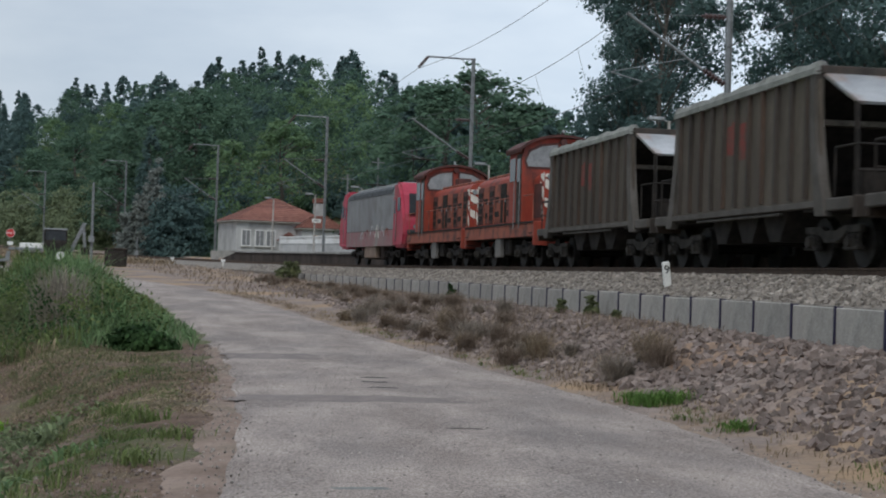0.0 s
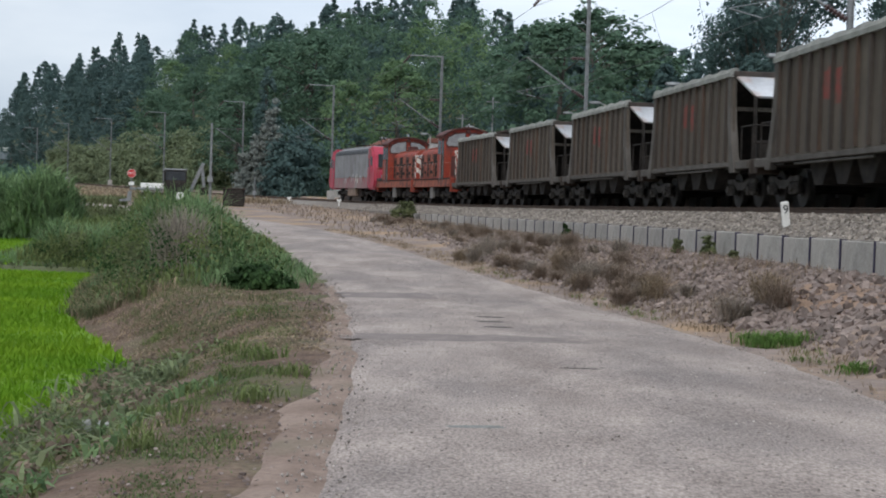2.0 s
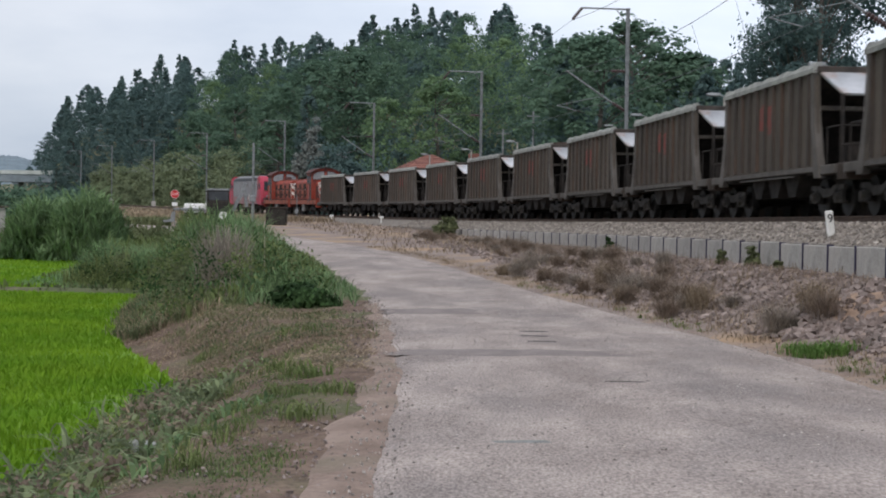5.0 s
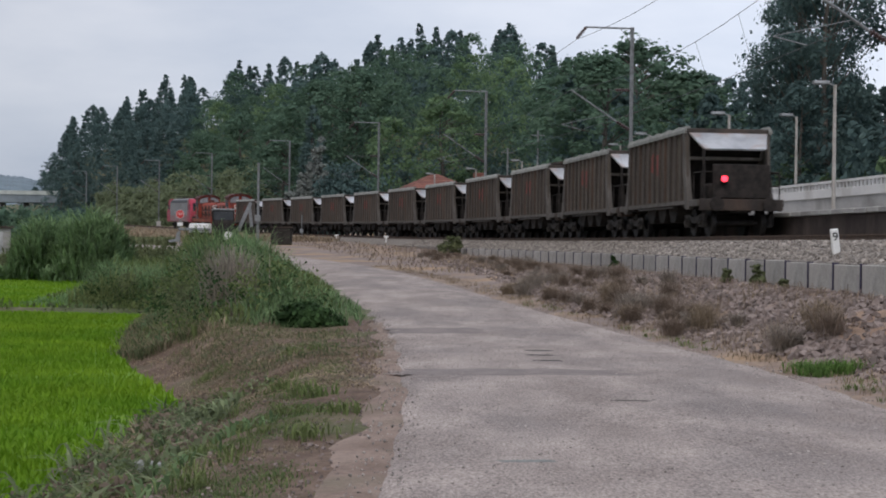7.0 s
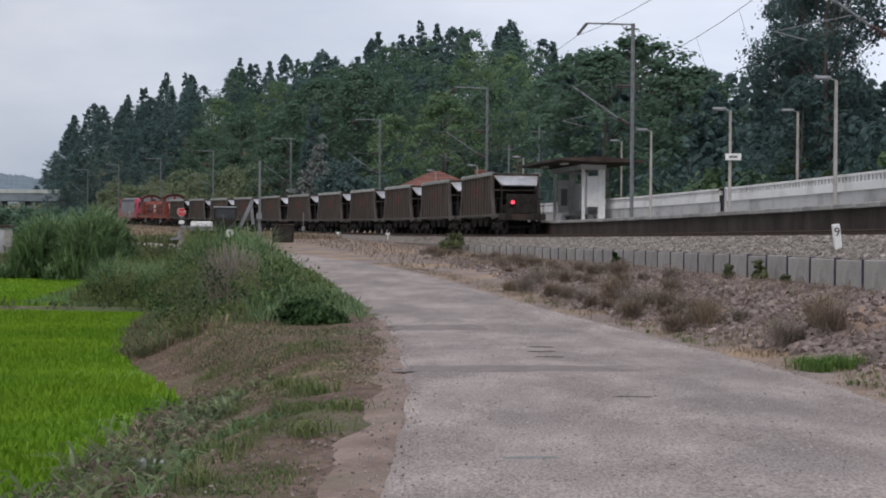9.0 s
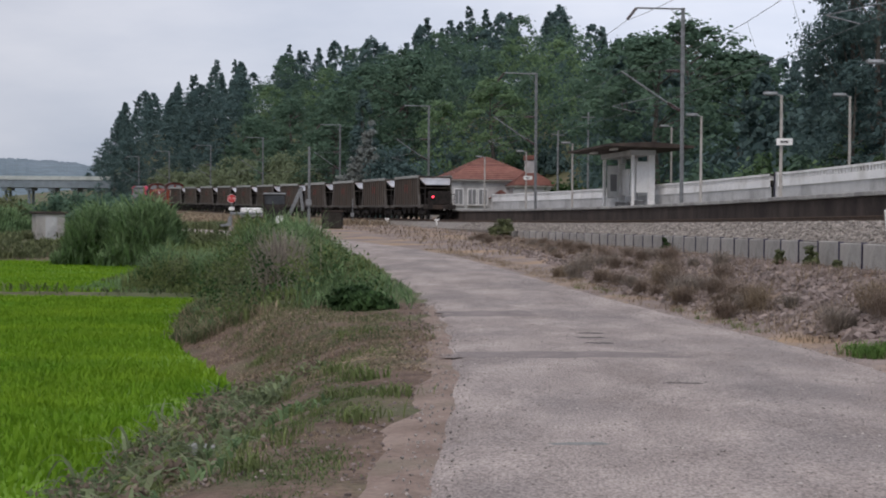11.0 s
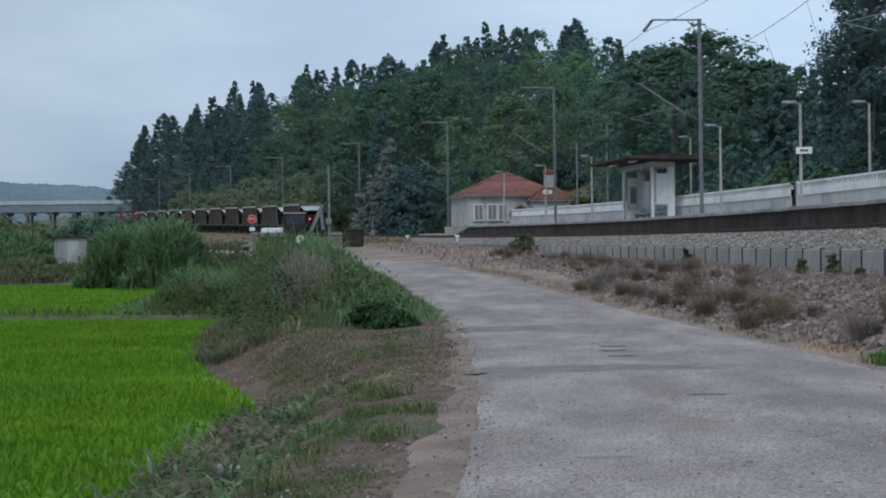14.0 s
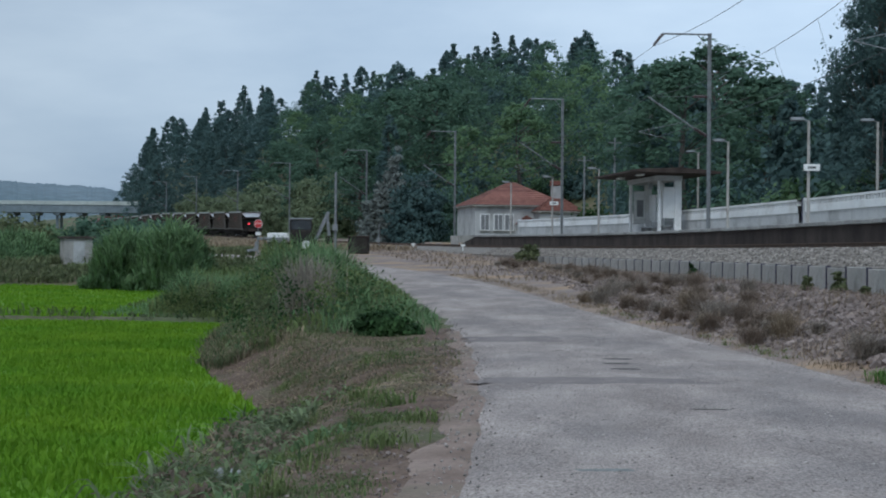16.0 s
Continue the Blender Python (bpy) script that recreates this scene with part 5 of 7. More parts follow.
def build_left_growth():
    """Reeds, willows and shrubs beyond the rice fields."""
    rng = np.random.default_rng(51)
    for az, d, w, dep, h, mat, label, seed in ((-12.9, 84, 2.2, 3, 3.6, L_REED, "stand of tall giant reeds", 1), (-14.7, 88, 1.9, 3, 3.3, L_REED, "stand of tall giant reeds", 2), (-18.6, 116, 3.6, 4, 2.2, L_REED, "stand of reeds beside the hut", 3), (-13.6, 92, 2.4, 4, 3.4, L_REED, "stand of reeds behind the hut", 4), (-20.5, 112, 6, 5, 2.0, L_REED, "stand of reeds at the field's end", 5)):
        x, y, z = heading_spot(az, d)
        n = 5200
        a, b = rng.uniform(-1, 1, n), rng.uniform(-1, 1, n)
        k = np.sqrt(np.clip(1 - a * a - b * b * 0.7, 0.05, 1))
        P = np.stack([x + a * w, y + b * dep, np.full(n, z)], 1)
        P[:, 2] += rng.random(n) * h * k * 0.75
        co, f = blades(P, 0.7 * h * k * (0.4 + 0.5 * rng.random(n)), 0.05, 0.8, rng, 0.9)
        stuff("reed_stand", co, f, mat, label, "reeds")
    spec = [(-18.6, 128, 4, 2.8, L_OLIVE), (-17.0, 132, 4, 2.6, L_LIGHT), (-15.6, 128, 3.5, 2.8, L_BROAD), (-14.4, 126, 3.5, 2.9, L_BROAD), (-20.5, 135, 5, 2.6, L_OLIVE), (-13.4, 120, 2.6, 2.4, L_BROAD), (-22.5, 120, 5, 3.4, L_BROAD)]
    for i, (az, d, r, h, mat) in enumerate(spec):
        x, y, z = heading_spot(az, d)
        bush("willow_shrub", "rounded green willow shrub beyond the fields", mat, pose(x, y, z - 0.1), r, r, h, 70, 44, 0.2, 200 + i, group="willow shrubs")
    # dull weeds in front of the reeds
    n = 22000
    az = np.radians(-23 + 13 * rng.random(n))
    d = 82 + 40 * rng.random(n)
    P = np.stack([d * np.sin(az), d * np.cos(az), np.zeros(n)], 1)
    lo, ly = lane_coords(P[:, 0], P[:, 1])
    P = P[(np.abs(lo) > lane_half(ly) + 0.8) & ~((P[:, 1] < 91) & (P[:, 0] < np.interp(P[:, 1], [48, 60, 70, 82, 96], [-12.3, -12.8, -14.2, -19.0, -26.0]))) & ~((np.degrees(az) > -17.4) & (np.degrees(az) < -15.5) & (d < 106) & (d > 100.5))]
    P[:, 2] = land(P[:, 0], P[:, 1])
    co, f = blades(P, np.full(len(P), 0.6), 0.05, 0.9, rng, 0.8)
    stuff("meadow_weeds", co, f, L_OLIVE, "dull brownish green meadow weeds", "weeds")
    # dry grass where the lane leaves the slope
    n = 2000
    s = 58 + 74 * rng.random(n)
    o = -3.5 - 7 * rng.random(n)
    P = np.array([line(a, b) for a, b in zip(s, o)])
    lo, ly = lane_coords(P[:, 0], P[:, 1])
    P = P[lo > lane_half(ly) + 0.3]
    P[:, 2] = land(P[:, 0], P[:, 1])
    k = rng.random(len(P)) < 0.4
    co, f = blades(P[k], np.full(k.sum(), 0.22), 0.02, 1.0, rng, 0.8)
    stuff("bleached_grass", co, f, L_DRY, "bleached dry grass on the embankment", "grass")
    co, f = blades(P[~k], np.full((~k).sum(), 0.25), 0.02, 1.0, rng, 0.8)
    stuff("brown_grass", co, f, L_BROWN, "brown dead grass on the embankment", "grass")
    # straw-coloured grass before the track
    n = 9000
    s = 130 + 110 * rng.random(n)
    o = -3.5 - 14 * rng.random(n)
    P = np.array([line(a, b) for a, b in zip(s, o)])
    lo, ly = lane_coords(P[:, 0], P[:, 1])
    P = P[np.abs(lo) > lane_half(ly) + 0.4]
    P[:, 2] = land(P[:, 0], P[:, 1])
    co, f = blades(P, np.full(len(P), 0.55), 0.06, 0.9, rng, 0.8)
    stuff("straw_grass", co, f, L_DRY, "dry straw grass beside the line", "grass")


build_bank()
build_verge_plants()
build_field_edge_weeds()
build_left_growth()


# ---------------------------------------------------------------- woods
def tree_parts(kind, seed):
    """Crown leaf points with sizes, and limbs, for a tree of unit kind; z from 0 at the root."""
    rng = np.random.default_rng(seed)
    if kind == "conifer":
        H, n, per, leaf_size = 18.0, 110, 46, 0.17
        t = 0.14 + 0.86 * rng.random(n) ** 0.9
        rad = (1.03 - t) * 3.9 * (0.5 + 0.6 * rng.random(n)) + 0.06
        cr = 0.22 + 1.0 * (1 - t)
    elif kind == "eucalyptus":
        H, n, per, leaf_size = 22.0, 110, 46, 0.18
        t = 0.2 + 0.8 * rng.random(n) ** 0.85
        rad = 3.7 * np.sin(np.clip((t - 0.1) / 0.9, 0, 1) * math.pi) ** 0.8 * (0.35 + 0.7 * rng.random(n)) + 0.1
        cr = (0.6 + 0.7 * rng.random(n)) * (1.22 - 0.68 * t)
    else:
        H, n, per, leaf_size = 13.0, 110, 46, 0.145
        t = 0.2 + 0.8 * rng.random(n) ** 0.85
        rad = 3.5 * np.sin(np.clip((t - 0.02) / 0.98, 0, 1) * math.pi) ** 0.6 * (0.4 + 0.65 * rng.random(n)) + 0.15
        cr = (0.6 + 0.6 * rng.random(n)) * (1.25 - 0.7 * t)
    a = rng.random(n) * 2 * math.pi
    C = np.stack([rad * np.cos(a), rad * np.sin(a), t * H], 1)
    C[:, :2] += np.array([0.5, 0.3]) * np.sin(t * 3 + seed)[:, None]
    L, sz = clumps(C, cr, per, leaf_size, rng, 0.8)
    return H, C, L, sz, rng


def make_tree(kind, seed, mat, label, name="tree"):
    H, C, L, sz, rng = tree_parts(kind, seed)
    t = thing(name, label, "tree", "trees of the wooded hill")
    bm = bmesh.new()
    top = H * 0.88
    bend = [Vector((0.25 * math.sin(seed + i), 0.25 * math.cos(seed * 2 + i), top * i / 4)) for i in range(5)]
    bend[0] = Vector((0, 0, -0.6))
    for i in range(4):
        rod(bm, bend[i], bend[i + 1], 0.28 * (1 - i / 4.6), 6, 0.28 * (1 - (i + 1) / 4.6))
    for i in range(0, len(C), 5):
        z = max(C[i][2] - 1.2, H * 0.15)
        rod(bm, (0, 0, z), C[i], 0.07, 4, 0.02)
    part("trunk", bm, M_BARK, t)
    part("crown", mesh_from("crown", leaf_quads(L, sz * 1.05, rng, 0.3, facing(L, C)), quads_of(len(L)), mat), None, t)
    return t, H


def build_woods():
    rng = np.random.default_rng(77)
    kinds = {}
    spec = (("conifer", L_PINE, "dark green pine tree on the wooded hill"), ("eucalyptus", L_EUCA, "tall grey-green eucalyptus tree on the wooded hill"), ("broad", L_BROAD, "mid-green broadleaf tree at the foot of the hill"), ("light", L_LIGHT, "light green poplar-like tree at the foot of the hill"))
    for i, (k, mat, lb) in enumerate(spec):
        kinds[k] = []
        for j in range(4):
            t, H = make_tree("broad" if k == "light" else k, 300 + 10 * i + j, mat, lb)
            kinds[k].append((t, H, tree_parts("broad" if k == "light" else k, 300 + 10 * i + j)))
    used = set()
    joined = {k: [] for k in kinds}
    made = 0
    A = np.radians(np.arange(-15.2, 24.5, 0.1))
    for layer in range(9):
        u = (0.0, 0.12, 0.25, 0.39, 0.53, 0.67, 0.81, 0.93, 1.03)[layer]
        a = -15.0 + rng.random() * 1.0
        while a < 24.5:
            ar = radians(a + rng.uniform(-0.5, 0.5))
            near = float(track_range(np.array([np.clip(ar, -0.262, 0.6)]))[0]) + 5
            r = near + u * 126 + rng.uniform(-7, 7)
            step = math.degrees((4.3 if layer >= 6 else 5.4) / r)
            x, y = r * math.sin(ar), r * math.cos(ar)
            a += step * rng.uniform(0.7, 1.3)
            if ar < -0.262:
                continue
            # clear the station house and yard
            if -4.5 < math.degrees(ar) < 3.5 and r < 180:
                continue
            z = float(land(np.array([x]), np.array([y]))[0])
            deg = math.degrees(ar)
            p = rng.random()
            if layer >= 6 or deg < -9.5 or deg > 9.5 or (layer == 5 and p > 0.5):
                k = "conifer" if rng.random() < (0.68 if layer >= 6 else 0.5) else "eucalyptus"
            elif layer <= 1 and -8 < deg < 9:
                k = "broad" if p < 0.5 else ("light" if p < 0.68 else "conifer")
            else:
                k = "broad" if p < 0.48 else ("light" if p < 0.8 else ("conifer" if p < 0.88 else "eucalyptus"))
            j = int(rng.integers(4))
            t, H, (_, C, L, sz, _) = kinds[k][j]
            want = {"conifer": 16.5, "eucalyptus": 18, "broad": 14.5, "light": 15}[k] * rng.uniform(0.8, 1.15)
            if layer >= 6:
                want *= rng.uniform(0.88, 1.22)
            if layer == 0 and deg < -7:
                want *= 0.8
            room = math.tan(float(np.interp(ar, SKYLINE_A, SKYLINE_E)) + radians(rng.uniform(-0.6, 0.22))) * r + 1.6 - z
            want = min(want, max(room, 4.5))
            f = want / H
            w = f * (rng.uniform(1.0, 1.4) if layer >= 6 else rng.uniform(1.1, 1.45))
            m = pose(x, y, z - 0.2, rng.uniform(-3, 3), rng.uniform(-3, 3), rng.uniform(0, 360)) @ Matrix.Diagonal((w, w * rng.uniform(0.9, 1.1), f, 1))
            if layer in (0, 2, 8) and made < 290:
                if (k, j) in used:
                    copy_thing(t, m)
                else:
                    t.matrix_basis = m
                    used.add((k, j))
                made += 1
            else:
                joined[k].append((j, m))
    for k, (_, mat, _) in zip(kinds, spec):
        cos = []
        for j, m in joined[k]:
            L, sz = kinds[k][j][2][2], kinds[k][j][2][3]
            M3 = np.array(m)
            pick = rng.random(len(L)) < 0.44
            P = L[pick] @ M3[:3, :3].T + M3[:3, 3]
            cos.append(leaf_quads(P, sz[pick] * 1.35, rng, 0.3, facing(L, kinds[k][j][2][1])[pick] @ M3[:3, :3].T))
        if cos:
            co = np.concatenate(cos)
            stuff("woodland", co, quads_of(len(co) // 4), mat, "dense " + {"conifer": "dark pine", "eucalyptus": "eucalyptus", "broad": "broadleaf", "light": "light green broadleaf"}[k] + " woodland covering the hill", "woodland")
    for k in kinds:
        for j in range(4):
            if (k, j) not in used:
                t = kinds[k][j][0]
                t.matrix_basis = pose(60 + 9 * j, 150 + 6 * j, float(land(np.array([60.0 + 9 * j]), np.array([150.0 + 6 * j]))[0]))


def build_tall_eucalypts():
    """The tall open eucalypts behind the platform."""
    rng = np.random.default_rng(91)
    base = []
    for v in range(3):
        r = np.random.default_rng(700 + v)
        H, n = 26.0, 74
        t = 0.14 + 0.86 * r.random(n)
        a = r.random(n) * 2 * math.pi
        rad = 3.3 * np.sin(np.clip((t - 0.1) / 0.95, 0, 1) * math.pi) ** 0.6 * (0.35 + 0.75 * r.random(n))
        C = np.stack([rad * np.cos(a), rad * np.sin(a), t * H], 1)
        L, sz = clumps(C, (0.7 + 0.8 * r.random(n)) * (1.2 - 0.5 * t), 230, 0.125, r, 0.85)
        th = thing("eucalyptus_tree", "tall dark eucalyptus with an open clumpy crown behind the platform", "tree", "tall eucalypts")
        bm = bmesh.new()
        pts = [Vector((0.35 * math.sin(v + i * 1.3), 0.35 * math.cos(v * 2 + i), H * 0.93 * i / 6)) for i in range(7)]
        pts[0] = Vector((0, 0, -0.5))
        for i in range(6):
            rod(bm, pts[i], pts[i + 1], 0.2 * (1 - i / 6.6), 8, 0.2 * (1 - (i + 1) / 6.6))
        part("trunk", bm, M_BARK, th)
        bm = bmesh.new()
        for i in range(n):
            z = max(C[i][2] - 4.0, H * 0.16)
            rod(bm, (pts[3].x * 0.5, pts[3].y * 0.5, z), C[i], 0.035, 5, 0.01)
        part("branching", bm, M_BARK, th)
        part("crown", mesh_from("crown", leaf_quads(L, sz, r, 0.6, facing(L, C, 0.4)), quads_of(len(L)), L_EUCA), None, th)
        base.append(th)
    spots_ = [(13.0, 92, 24), (13.9, 87, 26), (14.5, 101, 22), (12.9, 105, 26), (18.7, 84, 25), (19.7, 77, 24), (21.0, 73, 25), (22.8, 70, 25), (20.3, 92, 24), (24.5, 74, 25), (18.9, 101, 22)]
    for i, (az, d, h) in enumerate(spots_):
        x, y, z = heading_spot(az, d)
        m = pose(x, y, z, rng.uniform(-2, 2), rng.uniform(-2, 2), rng.uniform(0, 360)) @ Matrix.Diagonal((h / 26, h / 26, h / 26, 1))
        if i < 3:
            base[i].matrix_basis = m
        else:
            copy_thing(base[i % 3], m)


def build_foot_shrubs():
    rng = np.random.default_rng(95)
    x, y, z = heading_spot(-4.75, 168)
    for i, (az, d, r, h) in enumerate(((-4.75, 170, 1.3, 11.6), (-5.15, 171, 1.3, 9.2), (-5.6, 172, 1.5, 6.2))):
        x, y, z = heading_spot(az, d)
        bush("grey_willow", "silvery grey willow tree beyond the track", L_GREYW, pose(x, y, z), r, r, h, 110, 60, 0.17, 400 + i, category="tree", group="grey willows")
    for i in range(16):
        az = -12.6 + 0.36 * i
        d = float(track_range(np.array([radians(az)]))[0]) - 5
        x, y, z = heading_spot(az, d)
        h = 8.2 + 1.6 * rng.random()
        bush("olive_willow", "rounded olive green willow beyond the track", L_WILLOW, pose(x, y, z - 0.2), 3.2, 3.2, h, 100, 60, 0.22, 420 + i, category="tree", group="olive willows")
    for i, (az, d, r, h) in enumerate(((-4.25, 168, 2.6, 8.6), (-3.6, 170, 2.8, 8.2), (-4.9, 176, 2.4, 7.0), (-3.0, 176, 2.6, 7.4))):
        x, y, z = heading_spot(az, d)
        bush("dark_broadleaf", "dark dense broadleaf tree beside the station yard", L_BROAD if i == 3 else L_EUCA, pose(x, y, z), r, r, h, 90, 60, 0.2, 440 + i, category="tree", group="trees by the station yard")
    for i in range(26):
        az = -5 + 1.0 * i
        d = float(track_range(np.array([radians(az)]))[0]) + 3 + 8 * rng.random()
        if -4.0 < az < 2.6:
            d = 182
        x, y, z = heading_spot(az, d)
        mt = (L_BROAD, L_EUCA, L_BRAMBLE, L_LIGHT)[int(rng.integers(4)) if i % 5 else 3]
        bush("understorey_shrub", "green shrub at the edge of the wood", mt, pose(x, y, z - 0.1), 2.6, 2.6, 2.6 + 2.4 * rng.random(), 50, 46, 0.2, 460 + i, group="shrubs at the wood's edge")


def build_understorey():
    """Low growth that fills the wood between the trunks."""
    rng = np.random.default_rng(83)
    n = 1500
    a = np.radians(-14.8 + 39 * rng.random(n))
    r = track_range(np.clip(a, -0.262, 0.6)) + 6 + 140 * rng.random(n)
    x, y = r * np.sin(a), r * np.cos(a)
    ok = ~((np.degrees(a) > -4.5) & (np.degrees(a) < 3.5) & (r < 178))
    x, y, r = x[ok], y[ok], r[ok]
    C = np.stack([x, y, land(x, y) + 0.5 + 4.5 * rng.random(len(x))], 1)
    L, sz = clumps(C, 1.8 + 1.8 * rng.random(len(C)), 80, 0.27, rng, 0.8)
    stuff("understorey", leaf_quads(L, sz, rng, 0.0, facing(L, C, 0.0)), quads_of(len(L)), L_EUCA, "dark undergrowth filling the wood", "undergrowth")


build_woods()
build_understorey()
build_tall_eucalypts()
build_foot_shrubs()


# ---------------------------------------------------------------- distance
def build_distance():
    co, faces = [], []
    az = np.radians(np.linspace(-34, 2, 900))
    for i, a in enumerate(az):
        d = 1700.0
        top = math.tan(radians(np.interp(math.degrees(a), [-34, -20, -18, -15, -10, 2], [2.7, 2.75, 2.45, 2.1, 1.9, 1.8]))) * d
        top += 7 * noise.noise((i * 0.012, 0, 3)) + 2.2 * noise.noise((i * 0.09, 0, 7)) + 1.2 * noise.noise((i * 0.41, 0, 9))
        for k, (f, z) in enumerate(((0.72, 0.0), (0.8, top * 0.35), (0.9, top * 0.75), (1.0, top), (1.12, top * 0.6), (1.3, 0.0))):
            co.append((d * f * math.sin(a), d * f * math.cos(a), z))
    for i in range(len(az) - 1):
        for k in range(5):
            j = i * 6 + k
            faces.append((j, j + 6, j + 7, j + 1))
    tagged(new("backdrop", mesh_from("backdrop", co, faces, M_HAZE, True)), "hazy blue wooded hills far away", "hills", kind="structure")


build_distance()


def build_viaduct():
    v = thing("viaduct", "long concrete viaduct with a pale parapet far beyond the fields", "viaduct", at=pose(-190, 430, 0, 0, 0, 6))
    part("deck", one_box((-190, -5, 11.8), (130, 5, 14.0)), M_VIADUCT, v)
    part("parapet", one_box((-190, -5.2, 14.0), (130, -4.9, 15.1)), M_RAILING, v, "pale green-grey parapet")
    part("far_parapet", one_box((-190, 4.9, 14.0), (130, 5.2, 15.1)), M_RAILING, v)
    x = -184
    while x < 128:
        p = part("pier", one_rod((x, -3, -1), (x, -3, 11.0), 0.42, 10), M_VIADUCT, v)
        part("pier", one_rod((x, 3, -1), (x, 3, 11.0), 0.42, 10), M_VIADUCT, v)
        part("crossbeam", one_box((x - 0.9, -4.6, 11.0), (x + 0.9, 4.6, 11.8)), M_VIADUCT, v)
        x += 6.5


build_viaduct()


# ---------------------------------------------------------------- small things
def build_hut():
    x, y, z = heading_spot(-16.46, 107)
    h = thing("pump_hut", "small pale concrete pump hut with a flat roof", "hut", at=pose(x, y, z, 0, 0, 26))
    part("wall_block", one_box((-0.95, -0.9, -0.4), (0.95, 0.9, 1.72), 0.02), M_CONC, h)
    part("roof_slab", one_box((-1.12, -1.05, 1.72), (1.12, 1.05, 1.86), 0.02), M_CONC_DARK, h)
    part("door", one_box((-0.35, -0.94, -0.1), (0.4, -0.9, 1.5)), M_GREYR, h)


def build_stop_sign():
    x, y, z = heading_spot(-9.85, 112)
    t = thing("stop_sign", "red octagonal stop sign on a grey post", "road sign", at=pose(x, y, z, 0, 0, 8))
    hz = 3.48 - z
    part("post", one_rod((0, 0.04, -0.2), (0, 0.04, hz + 0.3), 0.035, 8), M_GALV, t)
    bm = bmesh.new()
    bmesh.ops.create_cone(bm, cap_ends=True, segments=8, radius1=0.3, radius2=0.3, depth=0.02, matrix=pose(0, 0, hz, 90, 0, 0) @ pose(0, 0, 0, 0, 0, 22.5))
    f = part("plate", bm, M_SIGNRED, t, "red sign plate")
    bm = bmesh.new()
    bmesh.ops.create_cone(bm, cap_ends=True, segments=8, radius1=0.325, radius2=0.325, depth=0.012, matrix=pose(0, 0.008, hz, 90, 0, 0) @ pose(0, 0, 0, 0, 0, 22.5))
    part("border", bm, M_PAINT, f, "white border")
    cu = bpy.data.curves.new("lettering", "FONT")
    cu.body, cu.size, cu.align_x, cu.align_y, cu.extrude = "STOP", 0.2, "CENTER", "CENTER", 0.003
    cu.materials.append(M_PAINT)
    tx = new("lettering", cu)
    tx.parent, tx.matrix_basis = f, pose(0, -0.016, hz, 90, 0, 0)
    part("lower_plate", one_box((-0.2, -0.01, hz - 0.85), (0.2, 0.01, hz - 0.6), 0.005), M_PAINT, t)


def build_digger():
    x, y, z = heading_spot(-8.45, 106)
    t = thing("backhoe_tractor", "small white and dark backhoe loader parked by the lane", "tractor", at=pose(x, y, z, 0, 0, 100) @ Matrix.Diagonal((0.9, 0.9, 0.9, 1)))
    part("chassis", one_box((-0.5, -1.6, 0.6), (0.5, 2.2, 1.05), 0.05), M_UNDER, t)
    part("bonnet", one_box((-0.5, 0.5, 1.05), (0.5, 2.2, 1.75), 0.08), M_PAINT, t, "white engine bonnet")
    part("cab", one_box((-0.8, -1.2, 1.05), (0.8, 0.45, 2.0), 0.05), M_BOGIE, t)
    c = part("cab_glass", one_box((-0.74, -1.14, 2.0), (0.74, 0.39, 2.75), 0.03), M_GLASS, t)
    part("cab_roof", one_box((-0.85, -1.25, 2.75), (0.85, 0.5, 2.9), 0.05), M_GALV, t)
    for a, b in ((-0.76, -1.16), (0.76, -1.16), (-0.76, 0.41), (0.76, 0.41)):
        part("pillar", one_box((a - 0.04, b - 0.04, 2.0), (a + 0.04, b + 0.04, 2.76)), M_UNDER, c)
    for yy, r, w in ((-0.75, 0.78, 0.22), (1.75, 0.5, 0.16)):
        for sx in (-0.95, 0.95):
            wheel = part("wheel", one_rod((sx - w, yy, r), (sx + w, yy, r), r, 20), M_TYRE, t)
            part("rim", one_rod((sx - w - 0.01, yy, r), (sx + w + 0.01, yy, r), r * 0.5, 14), M_PAINT, wheel)
    boom = part("boom", one_box((-0.16, -0.14, 0), (0.16, 0.14, 2.4), 0.03), M_GALV, t, at=pose(0, -1.5, 1.2, 24, 0, 0))
    part("dipper", one_box((-0.13, -0.12, -0.1), (0.13, 0.12, 1.7), 0.03), M_GALV, boom, at=pose(0, -0.05, 2.05, 150, 0, 0))
    part("bucket", one_box((-0.35, -0.3, 1.5), (0.35, 0.3, 2.1), 0.08), M_UNDER, boom, at=pose(0, -0.05, 2.05, 150, 0, 0))
    arm = part("loader_arm", one_box((-0.62, 0.6, 1.2), (-0.5, 3.0, 1.4), 0.03), M_GALV, t)
    part("loader_arm", one_box((0.5, 0.6, 1.2), (0.62, 3.0, 1.4), 0.03), M_GALV, t)
    bm = bmesh.new()
    prism(bm, [(2.9, 0.35), (3.7, 0.3), (3.75, 0.45), (3.2, 0.55), (3.1, 1.1), (2.9, 1.1)], -0.95, 0.95)
    part("loader_bucket", bm, M_GALV, t)


